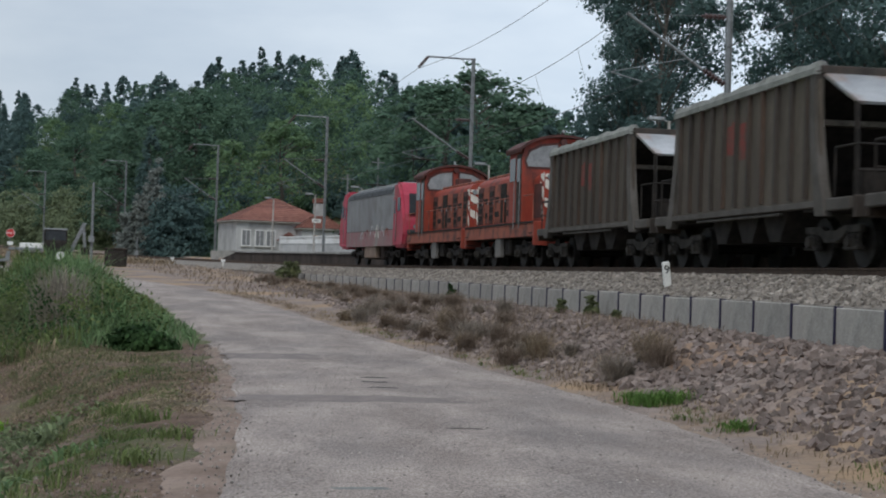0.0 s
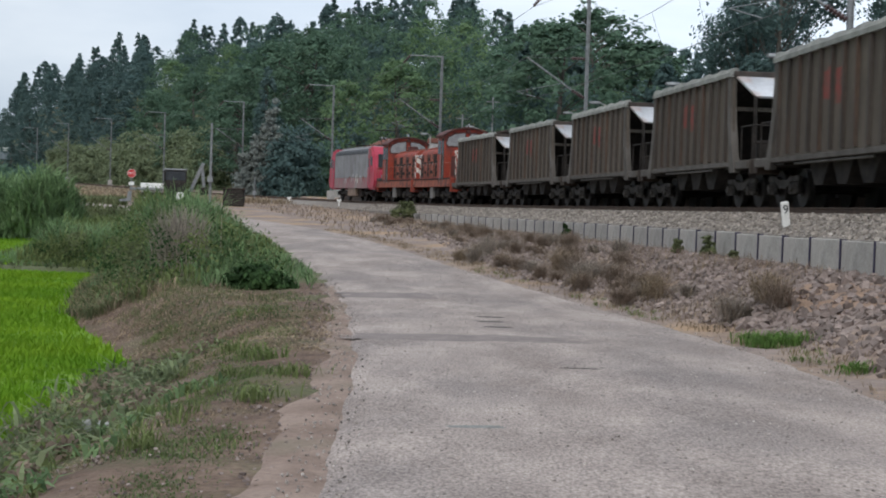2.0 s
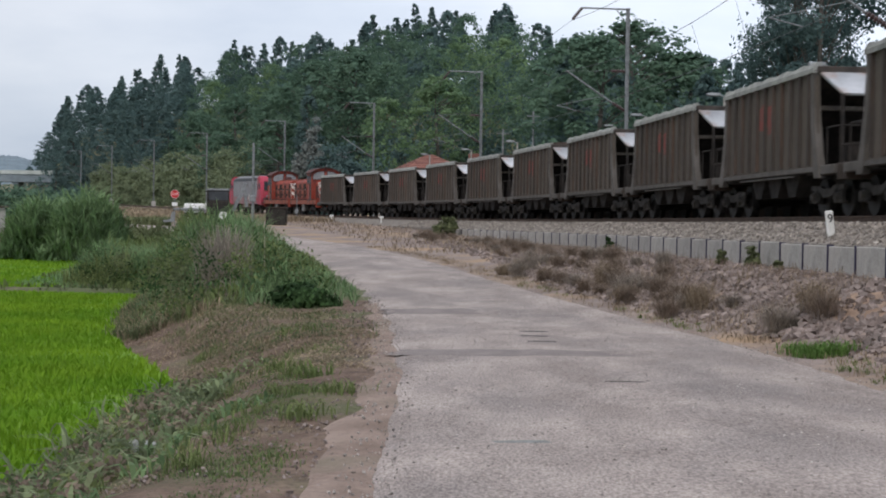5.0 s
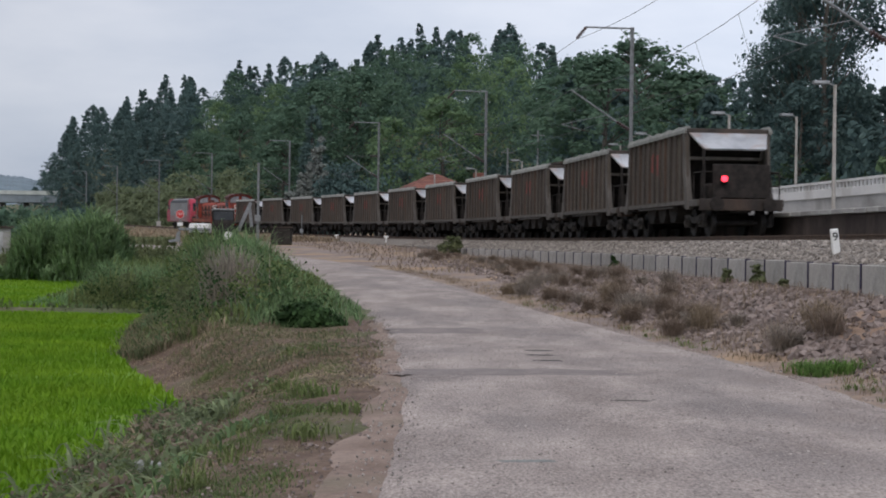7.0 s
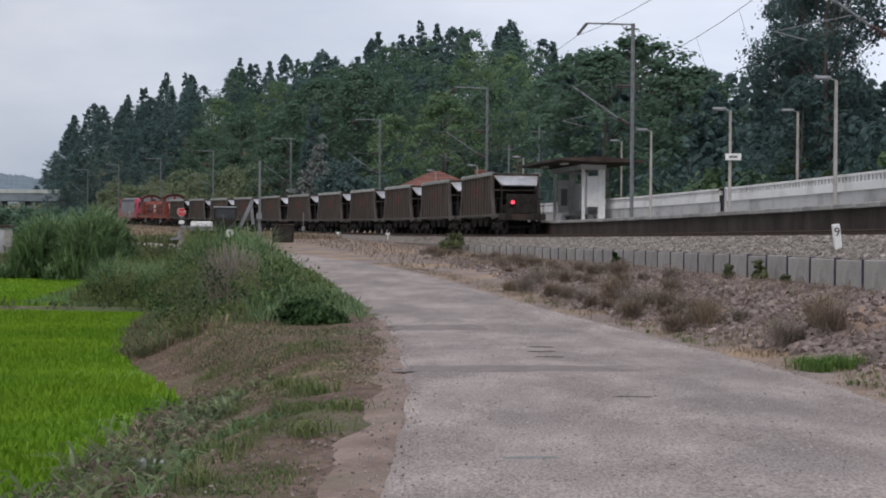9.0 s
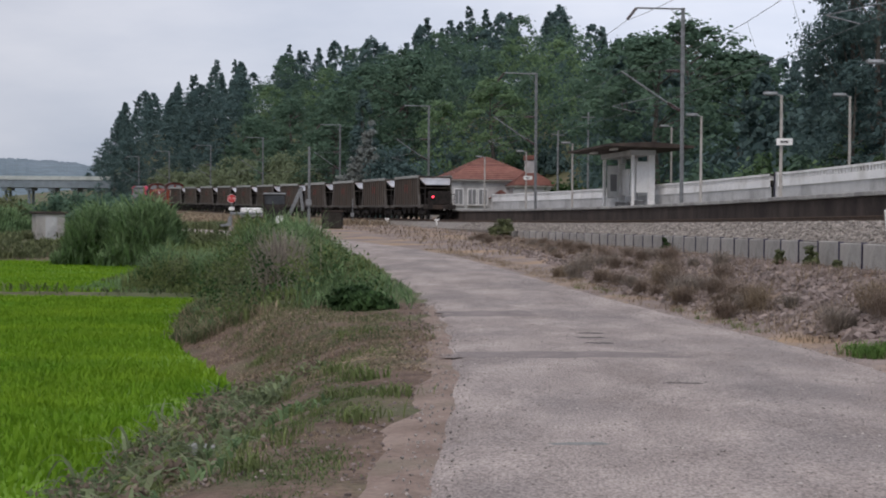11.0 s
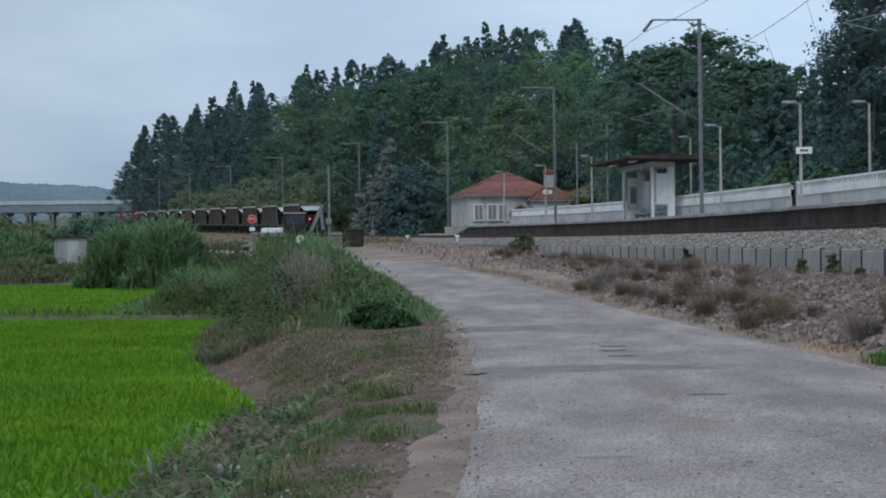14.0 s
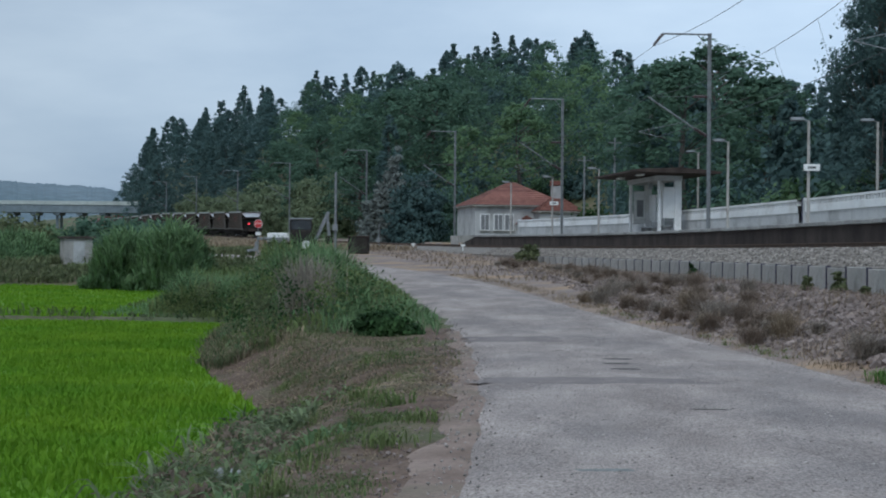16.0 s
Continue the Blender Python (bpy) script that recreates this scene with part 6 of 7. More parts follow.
def build_trackside():
    # distance post with its numeral
    p = on_line(31.6, -2.6, -0.53)
    t = thing("kilometre_post", "white concrete distance post marked with a black nine", "marker post", at=p @ pose(0, 0, 0, 0, -7, 0))
    part("post", one_box((-0.08, -0.05, -0.2), (0.08, 0.05, 0.6), 0.02), M_PAINT, t)
    cu = bpy.data.curves.new("numeral", "FONT")
    cu.body, cu.size, cu.align_x, cu.align_y, cu.extrude, cu.offset = "9", 0.25, "CENTER", "CENTER", 0.003, 0.0
    cu.materials.append(M_BLACK)
    tx = new("numeral", cu)
    tx.parent, tx.matrix_basis = t, pose(0, -0.056, 0.43, 90, 0, 0)
    for s in (118.0, 136.5):
        p = line(s, -2.6, -0.5)
        t = thing("marker_post", "small white trackside marker post", "marker post", "trackside markers", at=pose(p.x, p.y, p.z))
        part("post", one_box((-0.05, -0.05, -0.1), (0.05, 0.05, 0.45), 0.01), M_PAINT, t)
        part("head", one_box((-0.18, -0.04, 0.4), (0.18, 0.04, 0.56), 0.01), M_PAINT, t)
    x, y, z = heading_spot(-6.1, 112)
    t = thing("relay_cabinet", "grey-brown relay cabinets beside the line", "cabinet", at=pose(x, y, z))
    part("body", one_box((-0.75, -0.4, -0.1), (0.75, 0.4, 1.25), 0.03), M_UNDER, t)
    part("roof_slab", one_box((-0.82, -0.46, 1.25), (0.82, 0.46, 1.33)), M_CONC_DARK, t)
    part("door", one_box((-0.65, -0.43, 0.1), (-0.03, -0.4, 1.15)), M_BOGIE, t)
    part("door", one_box((0.03, -0.43, 0.1), (0.65, -0.4, 1.15)), M_BOGIE, t)
    for az, d, top in ((-6.98, 99, 6.65), (-5.35, 150, 4.2)):
        x, y, z = heading_spot(az, d)
        t = thing("utility_pole", "plain grey concrete utility pole near the crossing", "pole", "poles at the crossing", at=pose(x, y, z))
        part("post", one_rod((0, 0, -0.3), (0, 0, top - z), 0.1 if top > 5 else 0.05, 8, 0.075 if top > 5 else 0.05), M_GALV, t)
        part("box", one_box((-0.18, -0.28, (top - z) * 0.32), (0.18, -0.13, (top - z) * 0.32 + 0.4), 0.02), M_GALV, t)
    # the white lump on the verge
    bm = one_box((-0.12, -0.09, 0), (0.12, 0.09, 0.13), 0.03)
    for v in bm.verts:
        v.co += Vector((noise.noise(v.co * 9), noise.noise(v.co * 7 + Vector((3, 0, 0))), noise.noise(v.co * 8))) * 0.02
    tagged(part("white_stone", bm, M_RIM, at=pose(-2.5, 13.0, float(land(np.array([-2.5]), np.array([13.0]))[0]) + 0.03, 4, 8, 20)), "white broken block lying on the verge", "stone")


def lane_top(x, y):
    """Height of the lane's surface."""
    o, ly = lane_coords(np.array([x]), np.array([y]))
    c = min(abs(float(o[0])) / float(lane_half(ly)[0]), 1.0)
    return float(lane_z(y)) + 0.03 * (1 - c * c) + 0.012 * noise.noise((x * 0.9, y * 0.9, 2))


def flake(name, cx, cy, w, d, mat, label, seed, z=0.006):
    """A thin patch of other surfacing with a ragged outline, lying on the lane."""
    r = random.Random(seed)
    bm = bmesh.new()
    n, rings = 28, []
    reach = [(abs(math.cos(2 * math.pi * i / n)) ** 6 + abs(math.sin(2 * math.pi * i / n)) ** 6) ** (-1 / 6) * r.uniform(0.72, 1.08) for i in range(n)]
    for f in (0.3, 0.65, 1.0):
        ring = []
        for i in range(n):
            a = 2 * math.pi * i / n
            x, y = cx + w * f * reach[i] * math.cos(a), cy + d * f * reach[i] * math.sin(a)
            ring.append(bm.verts.new((x, y, lane_top(x, y) + (z if f < 1 else 0.001))))
        rings.append(ring)
    bm.faces.new(rings[0])
    for p, q in zip(rings, rings[1:]):
        for i in range(n):
            bm.faces.new((p[i], q[i], q[(i + 1) % n], p[(i + 1) % n]))
    tagged(part(name, bm, mat), label, "road patch", "patches on the lane", "structure")


def build_lane_marks():
    for i, (x, y, w) in enumerate(((1.42, 22.5, 0.22), (1.36, 21.6, 0.22), (1.42, 20.7, 0.24))):
        flake("road_crack", x, y, w, 0.085, M_CRACK, "short dark transverse crack in the asphalt", 40 + i)
    flake("road_crack", 1.9, 15.4, 0.22, 0.03, M_CRACK, "short dark crack in the asphalt", 44)
    flake("road_patch", -0.1, 27.3, 0.95, 0.8, M_PATCH, "darker asphalt patch at the lane's edge", 50)
    flake("road_patch", 0.9, 18.8, 1.5, 0.5, M_PATCH, "darker transverse patch in the asphalt", 51)
    flake("road_patch", 0.6, 11.1, 0.24, 0.07, M_RIM, "pale scuffed patch in the asphalt", 52)
    # sandy strip where the lane meets the verge
    pts = smooth_line(LANE, 30)
    pts = pts[(pts[:, 1] > 5) & (pts[:, 1] < 30)]
    co = []
    for x, y in pts:
        h = float(lane_half(y))
        wdt = np.interp(y, [5, 12, 18, 30], [0.62, 0.5, 0.36, 0.2]) + 0.2 * noise.noise((y * 0.8, 0, 4))
        for f, z in ((0.0, -0.05), (0.3, -0.012), (0.7, 0.0), (1.0, -0.04)):
            e = -h + 0.26 + 0.16 * noise.noise((y * 0.7, 9, 4)) + 0.04 * noise.noise((y * 3.1, 2, 4)) - f * (wdt * 0.8 + 0.3)
            co.append((x + e, y, float(lane_z(y)) + z - 0.03 * (f > 0.3) - 0.02 * (f == 1)))
    k = 4
    i = (np.arange(len(pts) - 1)[:, None] * k + np.arange(k - 1)).ravel()
    tagged(new("sandy_edge", mesh_from("sandy_edge", co, np.stack([i, i + 1, i + k + 1, i + k], 1), M_SAND, True)), "pale sandy strip along the lane's edge", "verge", kind="structure")


def lane_grit(rng, n):
    y = 6 + 34 * rng.random(n) ** 1.7
    c = rng.uniform(-1.05, 1.0, n)
    x = np.interp(y, LANE_PTS[:, 1], LANE_PTS[:, 0]) + c * lane_half(y)
    return np.stack([x, y, np.array([lane_top(a, b) for a, b in zip(x, y)]) - 0.004], 1)


def verge_grit(rng, n):
    y = 7 + 24 * rng.random(n) ** 1.4
    x = np.interp(y, LANE_PTS[:, 1], LANE_PTS[:, 0]) - lane_half(y) + 0.1 - 2.6 * rng.random(n) ** 1.6
    return np.stack([x, y, land(x, y)], 1)


scatter_stones("lane_grit", lane_grit, 15000, (0.006, 0.02), M_GRIT, "fine loose grit on the worn lane", 31, 0.1)
scatter_stones("verge_gravel", verge_grit, 4500, (0.008, 0.03), M_ROCK, "small stones on the earth verge", 32, 0.2)
build_hut()
build_stop_sign()
build_digger()
build_trackside()
build_lane_marks()


# ---------------------------------------------------------------- train
WAGON, DIESEL, ELECTRIC = 12.5, 11.2, 16.2


def wheelset(parent, y, r=0.46):
    bm = bmesh.new()
    for x in (-0.84, 0.84):
        k = math.copysign(1, x)
        rod(bm, (x - 0.065, 0, 0), (x + 0.065, 0, 0), r, 20)
        rod(bm, (x - k * 0.09, 0, 0), (x - k * 0.06, 0, 0), r + 0.03, 20)
        rod(bm, (x + k * 0.05, 0, 0), (x + k * 0.12, 0, 0), r * 0.36, 12)
    rod(bm, (-1.0, 0, 0), (1.0, 0, 0), 0.085, 8)
    return part("wheelset", bm, M_WHEEL, parent, at=pose(0, y, r))


def bogie(parent, y, half=0.9, r=0.46, mat=None):
    """A two-axle bogie: slim side frames, sprung axle boxes, bolster and brake gear."""
    b = part("bogie", one_box((-0.95, -0.22, 0.46), (0.95, 0.22, 0.74), 0.03), M_UNDER, parent, at=pose(0, y, 0))
    for x in (-1.08, 1.08):
        k = math.copysign(1, x)
        bm = bmesh.new()
        prism(bm, [(-half - 0.34, 0.62), (-half - 0.34, 0.74), (-0.52, 0.74), (-0.34, 0.66), (0.34, 0.66), (0.52, 0.74), (half + 0.34, 0.74), (half + 0.34, 0.62), (0.6, 0.6), (0.36, 0.48), (-0.36, 0.48), (-0.6, 0.6)], x - 0.05, x + 0.05)
        box(bm, (x - 0.07, -0.3, 0.44), (x + 0.07, 0.3, 0.5), 0.01)
        frame_part = part("side_frame", bm, mat or M_BOGIE, b)
        for yy in (-half, half):
            bm = bmesh.new()
            box(bm, (x - 0.1, yy - 0.13, r - 0.13), (x + 0.1, yy + 0.13, r + 0.13), 0.04)
            rod(bm, (x + k * 0.08, yy, r), (x + k * 0.15, yy, r), 0.1, 12)
            box(bm, (x - 0.08, yy - 0.3, r - 0.15), (x + 0.08, yy + 0.3, r - 0.09), 0.01)
            part("axle_box", bm, M_BOGIE, b)
            for dy in (-0.22, 0.22):
                bm = bmesh.new()
                for q in range(4):
                    rod(bm, (x, yy + dy, r - 0.08 + 0.075 * q), (x, yy + dy, r - 0.04 + 0.075 * q), 0.075, 8)
                rod(bm, (x, yy + dy, r - 0.1), (x, yy + dy, 0.66), 0.045, 6)
                part("spring", bm, M_BOGIE, b)
    for yy in (-half + r + 0.08, half - r - 0.08):
        part("brake_beam", one_box((-0.9, yy - 0.05, 0.36), (0.9, yy + 0.05, 0.5), 0.01), M_UNDER, b)
    wheelset(b, -half, r)
    wheelset(b, half, r)


def buffers(parent, y, z=1.05, mat=None):
    for x in (-0.87, 0.87):
        bm = bmesh.new()
        k = math.copysign(1, y)
        rod(bm, (x, y - 0.55 * k, z), (x, y - 0.08 * k, z), 0.1, 10)
        rod(bm, (x, y - 0.08 * k, z), (x, y - 0.01 * k, z), 0.23, 14)
        part("buffer", bm, mat or M_UNDER, parent)


def build_wagon(label):
    """A bogie hopper wagon; its y points along the train's way, its z stands on the rail."""
    t = thing("hopper_wagon", label, "wagon", "hopper wagons")
    H, Z0, W = 3.62, 1.18, 1.38
    top, low = 4.3, 4.55
    for k in (-1, 1):
        bm = bmesh.new()
        x = k * W
        prism(bm, [(-low, Z0), (low, Z0), (top, H - 0.12), (-top, H - 0.12)], x - 0.03, x + 0.03)
        part("side_sheet", bm, M_RIB, t)
        # Ribs take the darker steel: the shadow lines along them are in the colour.
        for i in range(11):
            y = -3.9 + i * 7.8 / 10
            bm = bmesh.new()
            prism(bm, [(x + k * 0.025, y - 0.06), (x + k * 0.11, y - 0.045), (x + k * 0.11, y + 0.045), (x + k * 0.025, y + 0.06)], 0, 1, "x")
            for v in bm.verts:
                zz, xx, yy = v.co
                v.co = (xx, yy, Z0 + 0.05 + zz * (H - Z0 - 0.2))
            part("rib", bm, M_HOPPER, t)
        # flared end posts
        for e in (-1, 1):
            bm = bmesh.new()
            outer = [(top + 0.06, H - 0.1), (top - 0.02, H - 0.34), (top - 0.02, H - 0.62), (top + 0.1, 2.2), (low + 0.06, 1.5), (low + 0.2, 1.22), (low + 0.32, 0.9)]
            inner = [(low - 0.12, 0.9), (low - 0.2, 1.12), (low - 0.26, 1.5), (top - 0.2, 2.2), (top - 0.26, H - 0.62), (top - 0.28, H - 0.1)]
            prism(bm, [(e * a, b) for a, b in outer + inner], x - 0.09, x + 0.09)
            part("corner_post", bm, M_POSTS, t)
            part("tie_bar", one_box((x - 0.07, min(e * (low + 0.3), e * 5.9), 0.98), (x + 0.07, max(e * (low + 0.3), e * 5.9), 1.2), 0.02), M_POSTS, t)
        part("sill", one_box((x - 0.08, -low, Z0 - 0.12), (x + 0.12, low, Z0), 0.01), M_POSTS, t)
        # rounded dusty rim
        bm = bmesh.new()
        # dust lies on it in low uneven heaps
        section = [(-0.12, -0.16), (0.14, -0.16), (0.15, -0.05), (0.06, 0.02), (-0.05, 0.02), (-0.12, -0.05)]
        rows = []
        for i in range(37):
            yy = -top - 0.05 + (2 * top + 0.1) * i / 36
            up = 0.03 + 0.045 * abs(math.sin(yy * 2.1 + k)) + 0.03 * noise.noise((yy * 2.3, k * 4.0, 0))
            rows.append([bm.verts.new((x + a, yy, H + b + (up if q in (3, 4) else 0))) for q, (a, b) in enumerate(section)])
        bm.faces.new(rows[0])
        bm.faces.new(rows[-1][::-1])
        for ra, rb in zip(rows, rows[1:]):
            for q in range(6):
                bm.faces.new((ra[q], rb[q], rb[(q + 1) % 6], ra[(q + 1) % 6]))
        part("rim", bm, M_RIM, t)
        for y, z0, z1 in ((-0.31, 2.2, 2.95), (0.47, 2.35, 2.95), (0.08, 2.3, 3.0)):
            wide = 0.2 if y != 0.08 else 0.06
            dx = 0.034 if y != 0.08 else 0.114
            part("red_mark", one_box((x + k * dx - 0.004, y - wide, z0), (x + k * dx + 0.004, y + wide, z1)), M_FADERED, t, "faded red painted mark")
        bm = bmesh.new()
        rod(bm, (x + k * 0.02, -2.6, 1.0), (x + k * 0.02, 2.6, 1.0), 0.03, 6)
        for y in (-2.5, -0.9, 0.9, 2.5):
            rod(bm, (x, y, 1.0), (x, y, 1.2), 0.025, 6)
        part("discharge_rod", bm, M_POSTS, t)
    for e in (-1, 1):
        # end sheet that slopes in under the rim
        bm = bmesh.new()
        y0, y1 = e * (top + 0.06), e * (top + 0.95)
        a = [bm.verts.new(p) for p in ((-1.34, y0, H - 0.13), (1.34, y0, H - 0.13), (1.05, y1, H - 0.72), (-1.05, y1, H - 0.72))]
        b = [bm.verts.new(v.co + Vector((0, -0.03 * e, -0.05))) for v in a]
        bm.faces.new(a)
        bm.faces.new(b[::-1])
        for q in range(4):
            bm.faces.new((a[q], b[q], b[(q + 1) % 4], a[(q + 1) % 4]))
        part("end_sheet", bm, M_CHUTE, t, "pale worn sloping end sheet")
        bm = bmesh.new()
        prism(bm, [(e * (top - 0.02), H - 0.2), (e * 2.4, 1.2), (e * 2.3, 1.2), (e * (top - 0.1), H - 0.2)], -1.3, 1.3)
        part("lower_chute", bm, M_UNDER, t)
        part("end_rim", one_box((-1.4, e * top - 0.09, H - 0.16), (1.4, e * top + 0.09, H), 0.02), M_HOPPER, t, "rust-brown end rim")
        for x in (-1.05, 1.05):
            part("end_stay", one_rod((x, e * (low + 0.75), 1.1), (x, e * (top + 0.9), H - 0.72), 0.05, 6), M_UNDER, t)
        part("end_platform", one_box((-1.36, min(e * 3.6, e * 5.95), 1.0), (1.36, max(e * 3.6, e * 5.95), 1.12), 0.01), M_UNDER, t)
        part("headstock", one_box((-1.38, e * 5.95 - 0.08, 0.84), (1.38, e * 5.95 + 0.08, 1.22), 0.015), M_HOPPER, t)
        for x in (-1.3, -0.45, 0.45, 1.3):
            part("rail_post", one_rod((x, e * 5.85, 1.15), (x, e * 5.85, 2.1), 0.022, 6), M_UNDER, t)
        for z in (1.65, 2.1):
            part("handrail", one_rod((-1.3, e * 5.85, z), (1.3, e * 5.85, z), 0.022, 6), M_UNDER, t)
        for x in (-1.3, 1.3):
            part("handrail", one_rod((x, e * 5.85, 2.1), (x, e * 4.9, 2.1), 0.022, 6), M_UNDER, t)
            part("rail_post", one_rod((x, e * 4.9, 2.1), (x, e * 4.9, 1.1), 0.022, 6), M_UNDER, t)
        part("ladder", one_box((1.16, e * 5.3 - 0.2, 0.35), (1.24, e * 5.3 + 0.2, 1.0), 0.01), M_UNDER, t)
        part("brake_cylinder", one_rod((-0.4, e * 5.1, 1.42), (0.5, e * 5.1, 1.42), 0.24, 10), M_UNDER, t)
        part("valve_box", one_box((-0.9, e * 4.7, 1.12), (-0.45, e * 5.2, 1.75), 0.03), M_UNDER, t)
        buffers(t, e * 6.25)
        bogie(t, e * 4.4)
    part("centre_sill", one_box((-0.35, -5.9, 0.78), (0.35, 5.9, 1.08)), M_UNDER, t)
    for y in (-1.6, 0, 1.6):
        bm = bmesh.new()
        prism(bm, [(y - 0.75, 1.1), (y + 0.75, 1.1), (y + 0.28, 0.5), (y - 0.28, 0.5)], -1.15, 1.15)
        part("hopper_outlet", bm, M_UNDER, t)
    part("load", one_box((-1.3, -3.9, 2.6), (1.3, 3.9, 2.7)), M_BALLAST, t)
    return t


def rounded(bm, w, h, y0, y1, top_r, z0, n=5):
    """A body with a curved roof: cross-section in x, z drawn along y."""
    pts = [(w, z0), (w, h - top_r)]
    for i in range(1, n + 1):
        a = math.pi / 2 * i / n
        pts.append((w - (w * 0.55) * (1 - math.cos(a)), h - top_r + top_r * math.sin(a)))
    pts = pts + [(-x, z) for x, z in reversed(pts)]
    return prism(bm, pts, y0, y1, "y")


def build_electric():
    """Its y points along the train's way; 15.7 m over the bodies, 4.1 m high."""
    t = thing("electric_locomotive", "grey and red electric locomotive with graffiti on its side", "locomotive")
    body = part("body", rounded(bmesh.new(), 1.49, 4.02, -5.6, 5.6, 0.5, 1.75), M_LGREY, t)
    part("lower_body", rounded(bmesh.new(), 1.497, 1.75, -5.6, 5.6, 0.02, 0.95), M_FADED, t, "faded pinkish lower body side")
    for e in (-1, 1):
        bm = bmesh.new()
        pr = [(5.6, 0.85), (7.5, 0.85), (7.75, 1.5), (7.6, 2.3), (7.0, 3.5), (6.45, 4.0), (5.6, 4.04)]
        prism(bm, [(e * a, b) for a, b in pr], -1.49, 1.49)
        bmesh.ops.bevel(bm, geom=list(bm.edges), offset=0.14, segments=3, affect="EDGES")
        cab = part("cab", bm, M_RED, t, "red rounded cab")
        bm = bmesh.new()
        a, b = Vector((0, e * 7.58, 2.4)), Vector((0, e * 7.06, 3.42))
        d = Vector((0, e * 0.05, 0.03))
        bm.faces.new([bm.verts.new(p + d + Vector((x, 0, 0))) for p, x in ((a, -1.2), (a, 1.2), (b, 1.1), (b, -1.1))])
        bmesh.ops.solidify(bm, geom=list(bm.faces), thickness=0.03)
        part("windscreen", bm, M_GLASS, cab)
        part("lower_nose", one_box((-1.3, min(e * 7.6, e * 7.8), 1.0), (1.3, max(e * 7.6, e * 7.8), 1.7), 0.05), M_GRILLE, cab, "dark grey buffer beam")
        for x in (-1, 1):
            part("side_window", one_box((x * 1.5 - 0.012, min(e * 6.45, e * 7.0), 2.6), (x * 1.5 + 0.012, max(e * 6.45, e * 7.0), 3.25)), M_GLASS, cab)
            dr = part("door", one_box((x * 1.5 - 0.014, min(e * 5.7, e * 6.2), 1.2), (x * 1.5 + 0.014, max(e * 5.7, e * 6.2), 3.3), 0.005), M_RED, cab)
            part("door_window", one_box((x * 1.516 - 0.006, min(e * 5.8, e * 6.1), 2.5), (x * 1.516 + 0.006, max(e * 5.8, e * 6.1), 3.15)), M_GLASS, dr)
            part("grab_rail", one_rod((x * 1.53, e * 6.28, 1.2), (x * 1.53, e * 6.28, 2.6), 0.018, 6), M_GALV, cab)
            part("headlight", one_rod((x * 0.9, e * 7.66, 1.85), (x * 0.9, e * 7.74, 1.85), 0.11, 12), M_CABGLASS, cab)
        buffers(t, e * 8.1)
        bogie(t, e * 4.1, 1.3, 0.55, M_UNDER)
    for x in (-1, 1):
        for k in range(7):
            bm = bmesh.new()
            y0 = -5.35 + k * 1.52
            prism(bm, [(x * (a + 0.02), b + 0.01) for a, b in ((1.5, 3.5), (1.45, 3.71), (1.28, 3.86), (1.25, 3.83), (1.42, 3.68), (1.47, 3.5))], y0, y0 + 1.44, "y")
            g = part("air_grille", bm, M_GRILLE, t)
            for q in range(5):
                part("grille_bar", one_box((x * 1.43 - 0.02, y0 + 0.14 + q * 0.28, 3.5), (x * 1.43 + 0.05 * x + 0.02, y0 + 0.17 + q * 0.28, 3.72)), M_LGREY, g)
        for i, (y, z, w, h, mt) in enumerate(((-4.4, 1.35, 0.9, 0.5, M_PALEOR), (-3.3, 1.4, 1.0, 0.55, M_CHUTE), (-2.1, 1.3, 1.1, 0.75, M_STRIPE), (-0.9, 1.45, 0.9, 0.6, M_CHUTE), (0.3, 1.35, 1.0, 0.5, M_FADERED), (1.5, 1.3, 0.9, 0.45, M_CHUTE))):
            # letter-like loops of spray paint, unreadable
            bm = bmesh.new()
            for q in range(5):
                a0, a1 = q * 1.25 + i, q * 1.25 + i + 0.9
                p0 = Vector((x * 1.505, y + w * 0.4 * math.cos(a0), z + h * 0.5 + h * 0.45 * math.sin(a0 * 1.7)))
                p1 = Vector((x * 1.505, y + w * 0.4 * math.cos(a1), z + h * 0.5 + h * 0.45 * math.sin(a1 * 1.7)))
                rod(bm, p0, p1, 0.045, 5)
            for v in bm.verts:
                v.co.x = x * 1.502 + (v.co.x - x * 1.505) * 0.08
            part("graffiti", bm, mt, body, "smeared graffiti")
        part("equipment_box", one_box((x * 1.3 - 0.12, -1.6, 0.35), (x * 1.3 + 0.12, 1.1, 0.97), 0.04), M_SAND, t, "dusty tan equipment box")
        part("air_tank", one_rod((x * 1.2, 1.4, 0.6), (x * 1.2, 2.4, 0.6), 0.2, 12), M_UNDER, t)
    part("transformer", one_box((-1.15, -2.2, 0.3), (1.15, 2.2, 0.98), 0.05), M_CONC_DARK, t)
    part("roof_deck", one_box((-0.95, -5.4, 4.0), (0.95, 5.4, 4.09), 0.02), M_LROOF, t)
    for y, up in ((-4.6, True), (4.6, False)):
        pan = part("pantograph_base", one_box((-0.6, y - 0.6, 4.12), (0.6, y + 0.6, 4.2), 0.02), M_UNDER, t)
        hi, knee = (5.25, 4.75) if up else (4.4, 4.35)
        for x in (-0.3, 0.3):
            part("lower_arm", one_rod((x, y - 0.5, 4.2), (x * 0.4, y + 0.9, knee), 0.035, 6), M_UNDER, pan)
            part("upper_arm", one_rod((x * 0.4, y + 0.9, knee), (x * 1.3, y - 0.3, hi), 0.025, 6), M_UNDER, pan)
